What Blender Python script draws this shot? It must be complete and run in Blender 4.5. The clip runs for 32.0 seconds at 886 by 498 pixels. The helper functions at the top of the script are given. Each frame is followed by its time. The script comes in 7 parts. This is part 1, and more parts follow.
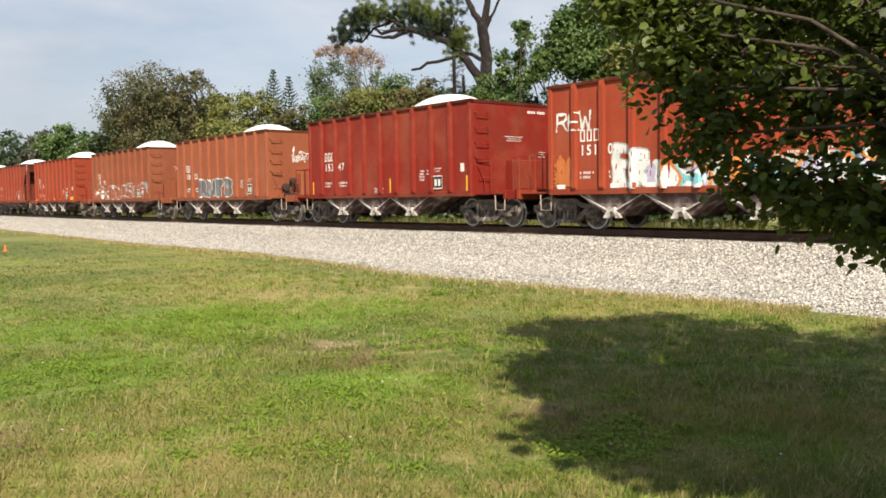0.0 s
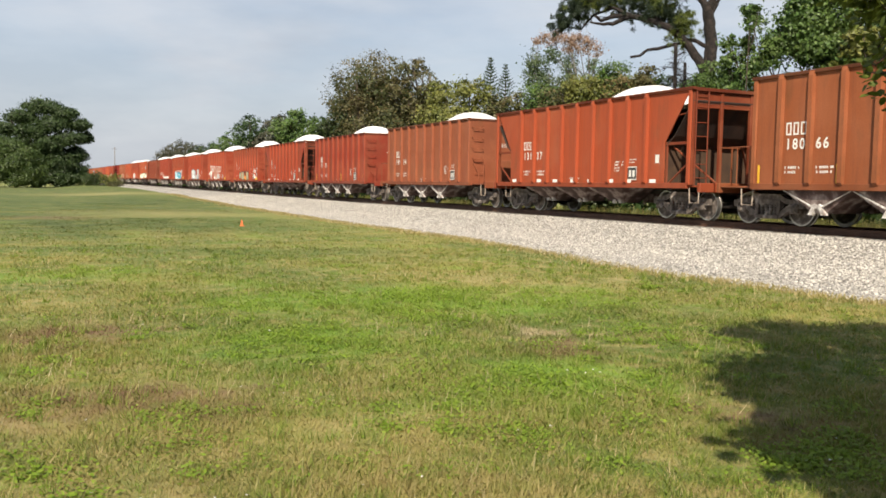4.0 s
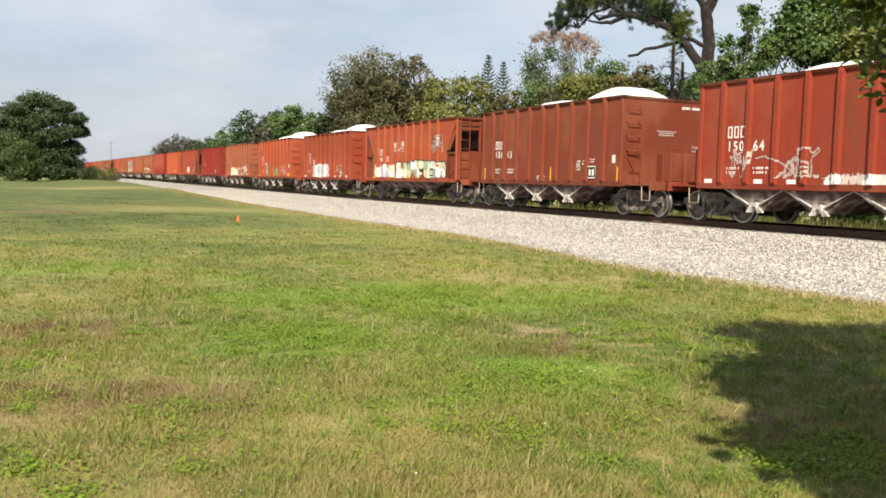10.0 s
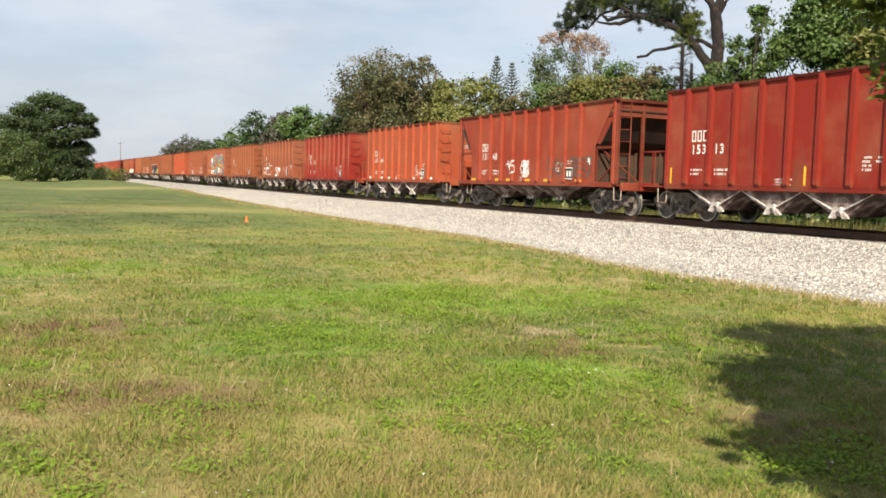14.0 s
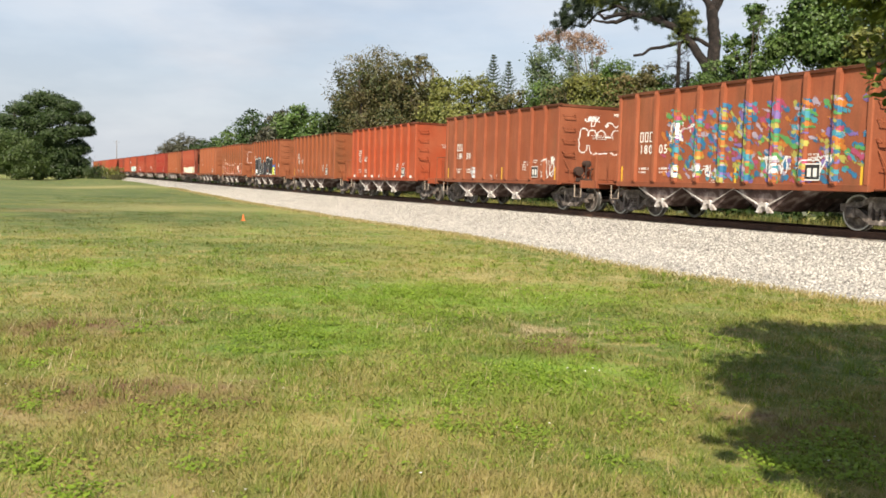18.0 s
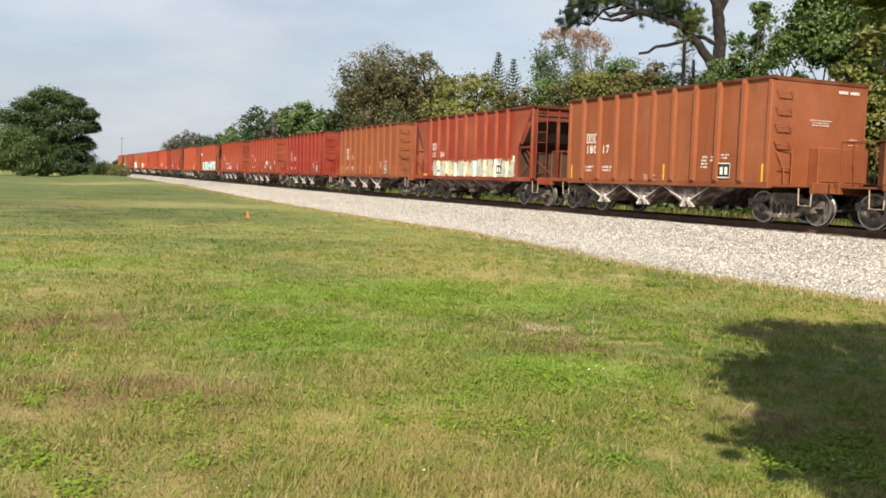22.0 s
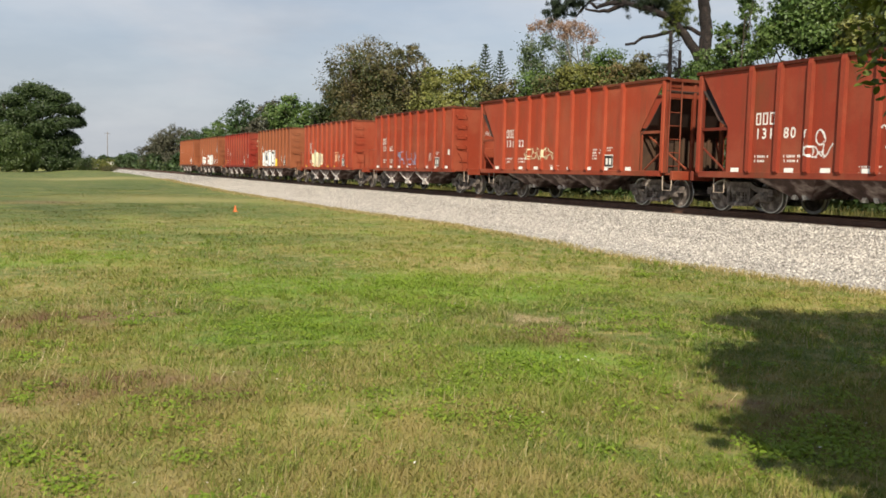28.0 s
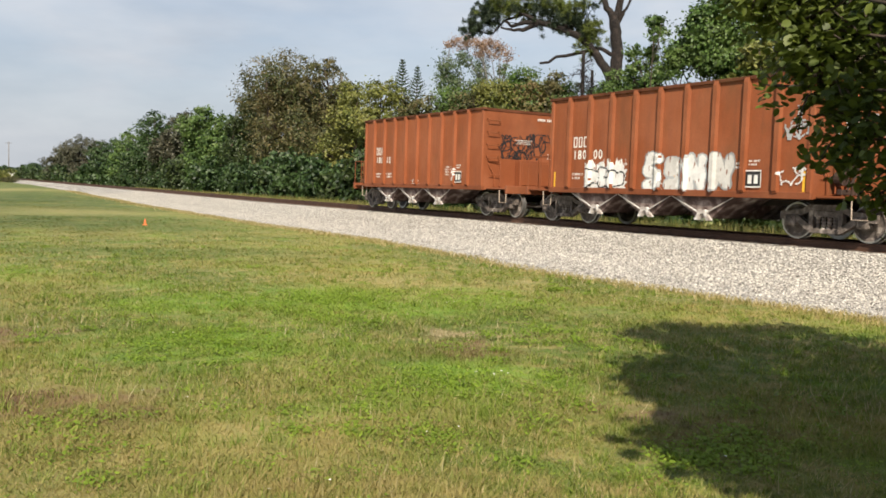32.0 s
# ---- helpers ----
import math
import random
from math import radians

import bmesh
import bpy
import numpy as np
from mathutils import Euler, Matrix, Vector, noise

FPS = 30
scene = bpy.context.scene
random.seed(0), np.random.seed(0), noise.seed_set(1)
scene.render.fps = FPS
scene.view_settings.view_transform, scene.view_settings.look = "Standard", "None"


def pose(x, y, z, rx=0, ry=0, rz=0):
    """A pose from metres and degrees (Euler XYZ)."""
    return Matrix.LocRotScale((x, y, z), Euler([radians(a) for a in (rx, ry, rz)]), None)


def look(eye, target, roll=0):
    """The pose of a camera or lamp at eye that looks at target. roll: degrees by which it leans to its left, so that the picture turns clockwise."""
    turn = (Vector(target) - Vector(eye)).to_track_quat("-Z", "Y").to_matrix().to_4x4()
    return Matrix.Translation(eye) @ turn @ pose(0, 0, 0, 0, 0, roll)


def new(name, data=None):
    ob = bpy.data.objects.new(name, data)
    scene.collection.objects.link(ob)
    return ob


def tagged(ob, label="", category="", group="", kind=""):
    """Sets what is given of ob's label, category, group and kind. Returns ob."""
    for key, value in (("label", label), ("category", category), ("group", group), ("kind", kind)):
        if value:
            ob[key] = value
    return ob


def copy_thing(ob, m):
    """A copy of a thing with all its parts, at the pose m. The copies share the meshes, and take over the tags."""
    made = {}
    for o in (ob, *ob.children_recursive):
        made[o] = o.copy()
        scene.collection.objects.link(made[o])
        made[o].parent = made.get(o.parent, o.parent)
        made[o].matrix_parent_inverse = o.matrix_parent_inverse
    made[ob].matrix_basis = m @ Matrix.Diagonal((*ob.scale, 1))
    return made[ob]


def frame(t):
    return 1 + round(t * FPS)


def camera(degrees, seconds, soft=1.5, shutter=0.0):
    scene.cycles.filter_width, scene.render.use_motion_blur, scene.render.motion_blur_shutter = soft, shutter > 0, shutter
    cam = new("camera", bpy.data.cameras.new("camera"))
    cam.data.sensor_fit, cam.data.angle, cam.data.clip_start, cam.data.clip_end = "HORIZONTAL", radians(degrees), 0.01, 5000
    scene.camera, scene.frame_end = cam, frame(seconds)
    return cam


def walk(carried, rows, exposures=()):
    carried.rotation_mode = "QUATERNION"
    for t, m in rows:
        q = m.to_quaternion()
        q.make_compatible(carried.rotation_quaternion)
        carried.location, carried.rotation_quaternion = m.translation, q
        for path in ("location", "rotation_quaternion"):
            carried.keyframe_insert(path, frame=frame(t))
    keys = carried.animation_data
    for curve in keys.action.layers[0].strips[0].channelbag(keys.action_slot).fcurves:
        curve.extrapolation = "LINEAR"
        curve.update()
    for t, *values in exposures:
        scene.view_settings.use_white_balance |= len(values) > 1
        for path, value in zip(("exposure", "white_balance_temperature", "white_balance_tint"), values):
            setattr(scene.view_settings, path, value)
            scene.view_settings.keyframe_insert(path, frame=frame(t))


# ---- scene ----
cam = camera(53.97, 32.0, 1.7)
EYE = 1.6


def aim(yaw, pitch, roll):
    """The hand-held camera's pose: yaw to the left of the track's line, pitch up, lean to the left."""
    return pose(0, 0, EYE, 90 + pitch, 0, yaw) @ pose(0, 0, 0, 0, 0, roll)


PATH = [
    (0.0, -39.01, -3.33, -0.77),
    (0.5, -29.51, -3.50, 0.15),
    (1.0, -25.29, -4.01, 0.66),
    (1.5, -25.09, -4.03, 0.48),
    (2.0, -25.74, -3.55, 0.89),
    (2.5, -25.51, -3.53, 0.94),
    (3.0, -25.22, -3.74, 0.87),
    (3.5, -25.30, -3.95, 0.91),
    (5.5, -25.36, -4.53, 1.16),
    (6.0, -25.77, -4.62, 1.13),
    (6.5, -25.89, -4.67, 1.11),
    (7.0, -25.94, -4.66, 1.09),
    (7.5, -26.27, -4.49, 1.34),
    (8.0, -26.19, -4.43, 1.31),
    (8.5, -26.15, -4.38, 1.33),
    (9.0, -25.97, -4.23, 1.39),
    (9.5, -25.81, -4.24, 1.39),
    (10.0, -25.58, -4.31, 1.50),
    (10.5, -25.63, -4.26, 1.63),
    (11.0, -25.46, -4.24, 1.73),
    (11.5, -25.51, -4.21, 1.79),
    (12.0, -25.31, -4.22, 1.79),
    (12.5, -25.27, -4.23, 1.78),
    (13.0, -25.17, -4.20, 1.79),
    (13.5, -25.00, -4.29, 1.73),
    (14.0, -25.05, -4.26, 1.61),
    (14.5, -25.07, -4.28, 1.61),
    (16.5, -25.45, -4.47, 1.85),
    (17.0, -25.34, -4.46, 1.67),
    (17.5, -25.36, -4.44, 1.74),
    (18.0, -25.26, -4.35, 1.58),
    (18.5, -24.88, -4.41, 1.48),
    (19.0, -24.97, -4.44, 1.55),
    (19.5, -24.84, -4.59, 1.70),
    (20.0, -24.94, -4.57, 1.73),
    (20.5, -24.90, -4.62, 1.68),
    (21.0, -25.01, -4.61, 1.70),
    (21.5, -24.99, -4.62, 1.84),
    (22.0, -24.99, -4.52, 1.77),
    (22.5, -25.03, -4.44, 1.78),
    (23.0, -24.95, -4.45, 1.76),
    (23.5, -25.05, -4.37, 1.79),
    (24.0, -25.04, -4.25, 1.80),
    (24.5, -25.03, -4.26, 1.67),
    (25.0, -25.16, -4.24, 1.57),
    (25.5, -25.30, -4.26, 1.55),
    (27.5, -25.56, -4.81, 1.29),
    (28.0, -25.76, -4.99, 1.32),
    (28.5, -26.10, -5.08, 1.26),
    (29.0, -26.48, -5.09, 1.20),
    (29.5, -26.87, -4.89, 1.20),
    (30.0, -27.05, -4.63, 1.23),
    (30.5, -27.47, -4.66, 1.30),
    (31.0, -28.07, -4.61, 1.33),
    (31.5, -29.27, -4.33, 1.53),
    (32.0, -31.23, -3.87, 1.85),
]
EXPOSURES = [(0.0, 0.64), (1.0, 0.42), (2.0, 0.58), (6.0, 0.6), (9.0, 0.68), (13.0, 0.78), (20.0, 0.76), (23.0, 0.64), (25.0, 0.52), (28.0, 0.46), (30.0, 0.48), (32.0, 0.58)]
walk(cam, [(t, aim(yaw, pitch, roll)) for t, yaw, pitch, roll in PATH], EXPOSURES)

# ---- light ----
SUN_HEADING, SUN_HEIGHT = 34.0, 40.0   # shadows fall towards this heading; degrees
world = bpy.data.worlds.new("sky")
scene.world = world
world.use_nodes = True
wn, wl = world.node_tree.nodes, world.node_tree.links
sky = wn.new("ShaderNodeTexSky")
sky.sky_type, sky.sun_disc = "NISHITA", False
sky.sun_elevation, sky.sun_rotation = radians(SUN_HEIGHT), radians(SUN_HEADING + 180)
sky.air_density, sky.dust_density, sky.ozone_density = 1.0, 0.6, 1.5
# thin high cloud drawn over the blue
vc = wn.new("ShaderNodeTexCoord")
vm = wn.new("ShaderNodeMapping")
vm.inputs["Scale"].default_value = (1.0, 1.0, 3.2)
vm.inputs["Rotation"].default_value = (0.0, 0.2, 0.6)
wl.new(vc.outputs["Generated"], vm.inputs[0])
veil = wn.new("ShaderNodeTexNoise")
veil.inputs["Scale"].default_value, veil.inputs["Detail"].default_value, veil.inputs["Roughness"].default_value = 2.2, 6.0, 0.55
wl.new(vm.outputs[0], veil.inputs["Vector"])
vr = wn.new("ShaderNodeValToRGB")
vr.color_ramp.elements[0].position, vr.color_ramp.elements[0].color = 0.32, (0.45, 0.45, 0.45, 1)
vr.color_ramp.elements[1].position, vr.color_ramp.elements[1].color = 0.65, (0.97, 0.97, 0.97, 1)
wl.new(veil.outputs[0], vr.inputs[0])
vx = wn.new("ShaderNodeMix")
vx.data_type = "RGBA"
# the veil thins out towards the zenith
vz = wn.new("ShaderNodeSeparateXYZ")
wl.new(vc.outputs["Generated"], vz.inputs[0])
vh = wn.new("ShaderNodeMapRange")
vh.inputs[1].default_value, vh.inputs[2].default_value, vh.inputs[3].default_value, vh.inputs[4].default_value = 0.35, 0.8, 1.0, 0.25
wl.new(vz.outputs[2], vh.inputs[0])
vk = wn.new("ShaderNodeMath")
vk.operation = "MULTIPLY"
wl.new(vr.outputs[0], vk.inputs[0])
wl.new(vh.outputs[0], vk.inputs[1])
# and closes towards the horizon
vl = wn.new("ShaderNodeMapRange")
vl.inputs[1].default_value, vl.inputs[2].default_value, vl.inputs[3].default_value, vl.inputs[4].default_value = 0.04, 0.3, 0.96, 0.3
wl.new(vz.outputs[2], vl.inputs[0])
vy = wn.new("ShaderNodeMath")
vy.operation = "MAXIMUM"
wl.new(vk.outputs[0], vy.inputs[0])
wl.new(vl.outputs[0], vy.inputs[1])
wl.new(vy.outputs[0], vx.inputs[0])
wl.new(sky.outputs[0], vx.inputs[6])
# soft grey-blue and paler banks within the veil
bank = wn.new("ShaderNodeTexNoise")
bank.inputs["Scale"].default_value, bank.inputs["Detail"].default_value, bank.inputs["Roughness"].default_value = 4.5, 5.0, 0.55
wl.new(vm.outputs[0], bank.inputs["Vector"])
vb = wn.new("ShaderNodeValToRGB")
vb.color_ramp.elements[0].position, vb.color_ramp.elements[0].color = 0.36, (0.52, 0.565, 0.635, 1)
vb.color_ramp.elements[1].position, vb.color_ramp.elements[1].color = 0.64, (0.66, 0.69, 0.74, 1)
wl.new(bank.outputs[0], vb.inputs[0])
vs = wn.new("ShaderNodeVectorMath")
vs.operation = "SCALE"
vd = wn.new("ShaderNodeMapRange")
vd.inputs[1].default_value, vd.inputs[2].default_value, vd.inputs[3].default_value, vd.inputs[4].default_value = 0.0, 0.28, 8.0, 10.0
wl.new(vz.outputs[2], vd.inputs[0])
wl.new(vd.outputs[0], vs.inputs[3])
wl.new(vb.outputs[0], vs.inputs[0])
wl.new(vs.outputs[0], vx.inputs[7])
wl.new(vx.outputs[2], wn["Background"].inputs[0])
wn["Background"].inputs[1].default_value = 0.075
sun = new("sun", bpy.data.lights.new("sun", "SUN"))
sun.data.energy, sun.data.angle, sun.data.color = 5.0, radians(0.6), (1.0, 0.9, 0.74)
h, e = radians(SUN_HEADING), radians(SUN_HEIGHT)
sun.matrix_world = look((0, 0, 30), (math.sin(h) * math.cos(e), math.cos(h) * math.cos(e), 30 - math.sin(e)))

# ---- materials ----
def graph(name):
    m = bpy.data.materials.new(name)
    m.use_nodes = True
    return m, m.node_tree.nodes, m.node_tree.links, m.node_tree.nodes["Principled BSDF"]


def rgb(c):
    return (c[0], c[1], c[2], 1)


def coords(n, l, space="Object", scale=(1, 1, 1)):
    tc, mp = n.new("ShaderNodeTexCoord"), n.new("ShaderNodeMapping")
    mp.inputs["Scale"].default_value = scale
    l.new(tc.outputs[space], mp.inputs[0])
    return mp.outputs[0]


def world_place(n):
    return n.new("ShaderNodeNewGeometry").outputs["Position"]


def noise_at(n, l, vec, scale, detail=4.0, rough=0.6):
    x = n.new("ShaderNodeTexNoise")
    x.inputs["Scale"].default_value, x.inputs["Detail"].default_value, x.inputs["Roughness"].default_value = scale, detail, rough
    if vec is not None:
        l.new(vec, x.inputs["Vector"])
    return x.outputs[0]


def ramp(n, l, fac, stops):
    r = n.new("ShaderNodeValToRGB")
    while len(r.color_ramp.elements) < len(stops):
        r.color_ramp.elements.new(0.5)
    for el, (p, c) in zip(r.color_ramp.elements, stops):
        el.position, el.color = p, rgb(c) if not isinstance(c, float) else (c, c, c, 1)
    l.new(fac, r.inputs[0])
    return r.outputs[0]


def blend(n, l, fac, a, b, mode="MIX"):
    x = n.new("ShaderNodeMix")
    x.data_type, x.blend_type = "RGBA", mode
    for s, v in ((x.inputs[0], fac), (x.inputs[6], a), (x.inputs[7], b)):
        if hasattr(v, "is_linked"):
            l.new(v, s)
        elif isinstance(v, (int, float)):
            s.default_value = v
        else:
            s.default_value = rgb(v)
    return x.outputs[2]


def bumped(n, l, p, height, strength, distance):
    b = n.new("ShaderNodeBump")
    b.inputs["Strength"].default_value, b.inputs["Distance"].default_value = strength, distance
    l.new(height, b.inputs["Height"])
    l.new(b.outputs[0], p.inputs["Normal"])


def plain(name, stops, rough=0.6, metal=0.0, scale=3.0, fine=40.0, bump=0.15, depth=0.01, space="Object"):
    """A surface whose colour runs through stops by a coarse noise, broken by a fine one, with fine relief."""
    m, n, l, p = graph(name)
    v = coords(n, l, space)
    a, b = noise_at(n, l, v, scale), noise_at(n, l, v, fine, 3.0)
    c = ramp(n, l, a, stops)
    c = blend(n, l, 0.35, c, ramp(n, l, b, [(0.3, (0.35, 0.35, 0.35)), (0.7, (0.65, 0.65, 0.65))]), "OVERLAY")
    l.new(c, p.inputs["Base Color"])
    p.inputs["Roughness"].default_value, p.inputs["Metallic"].default_value = rough, metal
    bumped(n, l, p, b, bump, depth)
    return m


def wagon_paint():
    """Oxide-red wagon paint, tinted by each object's own colour, faded, streaked with rust and dusted with white sand."""
    m, n, l, p = graph("wagon_paint")
    v = coords(n, l)
    info = n.new("ShaderNodeObjectInfo")
    vv = n.new("ShaderNodeVectorMath")
    vv.operation = "ADD"
    l.new(v, vv.inputs[0])
    rnd = n.new("ShaderNodeMath")
    rnd.operation, rnd.inputs[1].default_value = "MULTIPLY", 37.0
    l.new(info.outputs["Alpha"], rnd.inputs[0])
    l.new(rnd.outputs[0], vv.inputs[1])
    st = n.new("ShaderNodeMapping")
    st.inputs["Scale"].default_value = (1, 6, 0.5)
    l.new(vv.outputs[0], st.inputs[0])
    streak = noise_at(n, l, st.outputs[0], 1.3, 5.0, 0.65)
    patch = noise_at(n, l, vv.outputs[0], 0.55, 4.0)
    grit = noise_at(n, l, vv.outputs[0], 26.0, 4.0)
    c = blend(n, l, ramp(n, l, streak, [(0.45, 0.0), (0.75, 0.45)]), info.outputs["Color"], (0.13, 0.045, 0.026))
    c = blend(n, l, ramp(n, l, patch, [(0.45, 0.0), (0.75, 0.35)]), c, (0.4, 0.16, 0.085))
    sp = n.new("ShaderNodeMapping")
    sp.inputs["Scale"].default_value = (1.0, 1.0, 0.4)
    l.new(vv.outputs[0], sp.inputs[0])
    grime = noise_at(n, l, sp.outputs[0], 0.8, 5.0, 0.65)
    c = blend(n, l, ramp(n, l, grime, [(0.55, 0.0), (0.72, 0.5)]), c, (0.11, 0.06, 0.028))
    c = blend(n, l, 0.3, c, ramp(n, l, grit, [(0.3, (0.36, 0.36, 0.36)), (0.7, (0.62, 0.62, 0.62))]), "OVERLAY")
    l.new(c, p.inputs["Base Color"])
    p.inputs["Roughness"].default_value = 0.62
    p.inputs["Specular IOR Level"].default_value = 0.25
    bumped(n, l, p, blend(n, l, 0.5, patch, grit), 0.25, 0.012)
    return m


def leaf_mat(name, dark, light, tint, share=0.24):
    """Leaves: colour by island and by clump, a little light shining through."""
    m, n, l, p = graph(name)
    g = n.new("ShaderNodeNewGeometry")
    c = ramp(n, l, g.outputs["Random Per Island"], [(0.0, dark), (0.75, light), (1.0, tint)])
    big = noise_at(n, l, coords(n, l), 0.45, 3.0)
    c = blend(n, l, ramp(n, l, big, [(0.4, 0.0), (0.7, 0.6)]), c, tint)
    l.new(c, p.inputs["Base Color"])
    p.inputs["Roughness"].default_value = 0.55
    tr = n.new("ShaderNodeBsdfTranslucent")
    l.new(c, tr.inputs[0])
    mx = n.new("ShaderNodeMixShader")
    mx.inputs[0].default_value = share
    l.new(p.outputs[0], mx.inputs[1])
    l.new(tr.outputs[0], mx.inputs[2])
    l.new(mx.outputs[0], n["Material Output"].inputs[0])
    return m


# dry, bare, lush and darker green places in the lawn: x, y, radius, strength, colour
DARK_GREEN = (0.085, 0.13, 0.02)
STRAW, EARTH, LUSH, SANDY = (0.45, 0.36, 0.15), (0.2, 0.12, 0.065), (0.17, 0.31, 0.02), (0.48, 0.38, 0.24)
FAR_GREEN = (0.05, 0.078, 0.012)
LAWN_SPOTS = ((0.7, 5.0, 1.5, 0.55, STRAW), (-0.3, 6.4, 1.0, 0.45, STRAW), (0.45, 9.7, 0.8, 1.4, EARTH), (0.6, 6.5, 0.75, 1.3, EARTH), (0.0, 12.0, 1.4, 0.4, STRAW), (5.2, 7.9, 0.45, 1.4, SANDY), (4.7, 7.1, 0.5, 1.1, EARTH), (3.0, 6.8, 0.5, 0.5, STRAW),
              (4.9, 11.2, 1.9, 0.95, LUSH), (2.5, 8.4, 1.2, 0.9, LUSH), (3.7, 5.9, 1.0, 0.8, LUSH), (0.7, 16.0, 1.3, 0.6, LUSH), (2.9, 11.2, 1.0, 0.5, LUSH), (7.0, 10.4, 1.3, 0.55, LUSH), (7.0, 13.4, 1.3, 0.75, STRAW), (8.8, 12.0, 0.9, 0.5, STRAW), (4.6, 4.3, 0.8, 0.95, EARTH),
              (3.1, 21.0, 1.5, 0.9, DARK_GREEN), (5.0, 20.2, 1.5, 0.9, DARK_GREEN), (6.9, 19.2, 1.5, 0.9, DARK_GREEN), (0.8, 22.0, 1.4, 0.7, DARK_GREEN), (1.6, 7.8, 0.9, 0.45, DARK_GREEN), (6.4, 16.6, 1.2, 0.5, DARK_GREEN), (7.6, 8.6, 1.0, 0.5, DARK_GREEN), (-1.0, 8.0, 1.0, 0.5, DARK_GREEN), (1.8, 13.6, 1.1, 0.4, DARK_GREEN),
              (2.0, 34.0, 6.0, 0.9, FAR_GREEN), (-6.0, 42.0, 16.0, 0.95, FAR_GREEN), (0.7, 40.0, 2.0, 0.8, EARTH), (6.0, 46.0, 5.0, 0.5, STRAW), (4.0, 66.0, 18.0, 0.95, FAR_GREEN), (-8.0, 95.0, 40.0, 0.95, FAR_GREEN), (7.0, 100.0, 8.0, 0.6, STRAW), (2.0, 150.0, 40.0, 0.95, FAR_GREEN), (-12.0, 24.0, 8.0, 0.8, FAR_GREEN), (0.2, 4.2, 0.8, 0.4, EARTH), (2.0, 4.6, 0.9, 0.4, STRAW))


def lawn_tone(n, l, v, c):
    """Lays the lawn's wide dry, lush, bare and darker green patches over a colour."""
    a, b = noise_at(n, l, v, 0.2, 5.0, 0.6), noise_at(n, l, v, 0.75, 6.0, 0.7)
    c = blend(n, l, ramp(n, l, a, [(0.46, 0.0), (0.6, 0.6)]), c, (0.32, 0.28, 0.07))
    c = blend(n, l, ramp(n, l, a, [(0.36, 0.65), (0.48, 0.0)]), c, (0.1, 0.15, 0.022))
    c = blend(n, l, ramp(n, l, b, [(0.54, 0.0), (0.68, 0.6)]), c, STRAW)
    k = noise_at(n, l, v, 3.4, 4.0, 0.7)
    c = blend(n, l, ramp(n, l, k, [(0.5, 0.0), (0.62, 0.55)]), c, (0.4, 0.31, 0.13))
    c = blend(n, l, ramp(n, l, k, [(0.36, 0.6), (0.47, 0.0)]), c, (0.12, 0.185, 0.02))
    g = noise_at(n, l, v, 0.55, 5.0, 0.65)
    c = blend(n, l, ramp(n, l, g, [(0.3, 0.55), (0.46, 0.0)]), c, LUSH)
    c = blend(n, l, ramp(n, l, g, [(0.56, 0.0), (0.7, 0.5)]), c, (0.13, 0.16, 0.03))
    shove = n.new("ShaderNodeVectorMath")
    shove.operation = "MULTIPLY_ADD"
    wild = n.new("ShaderNodeTexNoise")
    wild.inputs["Scale"].default_value, wild.inputs["Detail"].default_value = 1.1, 5.0
    l.new(v, wild.inputs["Vector"])
    l.new(wild.outputs["Color"], shove.inputs[0])
    shove.inputs[1].default_value = (3.0, 3.0, 0)
    l.new(v, shove.inputs[2])
    tattered = ramp(n, l, noise_at(n, l, v, 4.5, 5.0, 0.75), [(0.36, 0.15), (0.6, 1.0)])
    loose = ramp(n, l, noise_at(n, l, v, 0.5, 6.0, 0.75), [(0.4, 0.4), (0.56, 1.0)])
    for x, y, r, k, colour in LAWN_SPOTS:
        far = n.new("ShaderNodeVectorMath")
        far.operation = "DISTANCE"
        l.new(shove.outputs[0], far.inputs[0])
        far.inputs[1].default_value = (x + 1.5, y + 1.5, 0)
        near = n.new("ShaderNodeMapRange")
        near.inputs[1].default_value, near.inputs[2].default_value, near.inputs[3].default_value, near.inputs[4].default_value = 0.1 * r, 1.4 * r, k, 0.0
        l.new(far.outputs["Value"], near.inputs[0])
        bit = n.new("ShaderNodeMath")
        bit.operation = "MULTIPLY"
        l.new(near.outputs[0], bit.inputs[0])
        l.new(tattered if r < 4 else loose, bit.inputs[1])
        c = blend(n, l, bit.outputs[0], c, colour)
    return c


def ground_mat():
    """Mown lawn soil: green, with straw, dry and bare brown patches."""
    m, n, l, p = graph("lawn")
    v = world_place(n)
    f = noise_at(n, l, v, 22.0, 5.0, 0.75)
    c = ramp(n, l, f, [(0.3, (0.05, 0.075, 0.014)), (0.55, (0.12, 0.16, 0.028)), (0.75, (0.22, 0.23, 0.065))])
    c = lawn_tone(n, l, v, c)
    l.new(c, p.inputs["Base Color"])
    p.inputs["Roughness"].default_value = 0.95
    bumped(n, l, p, f, 0.6, 0.03)
    return m


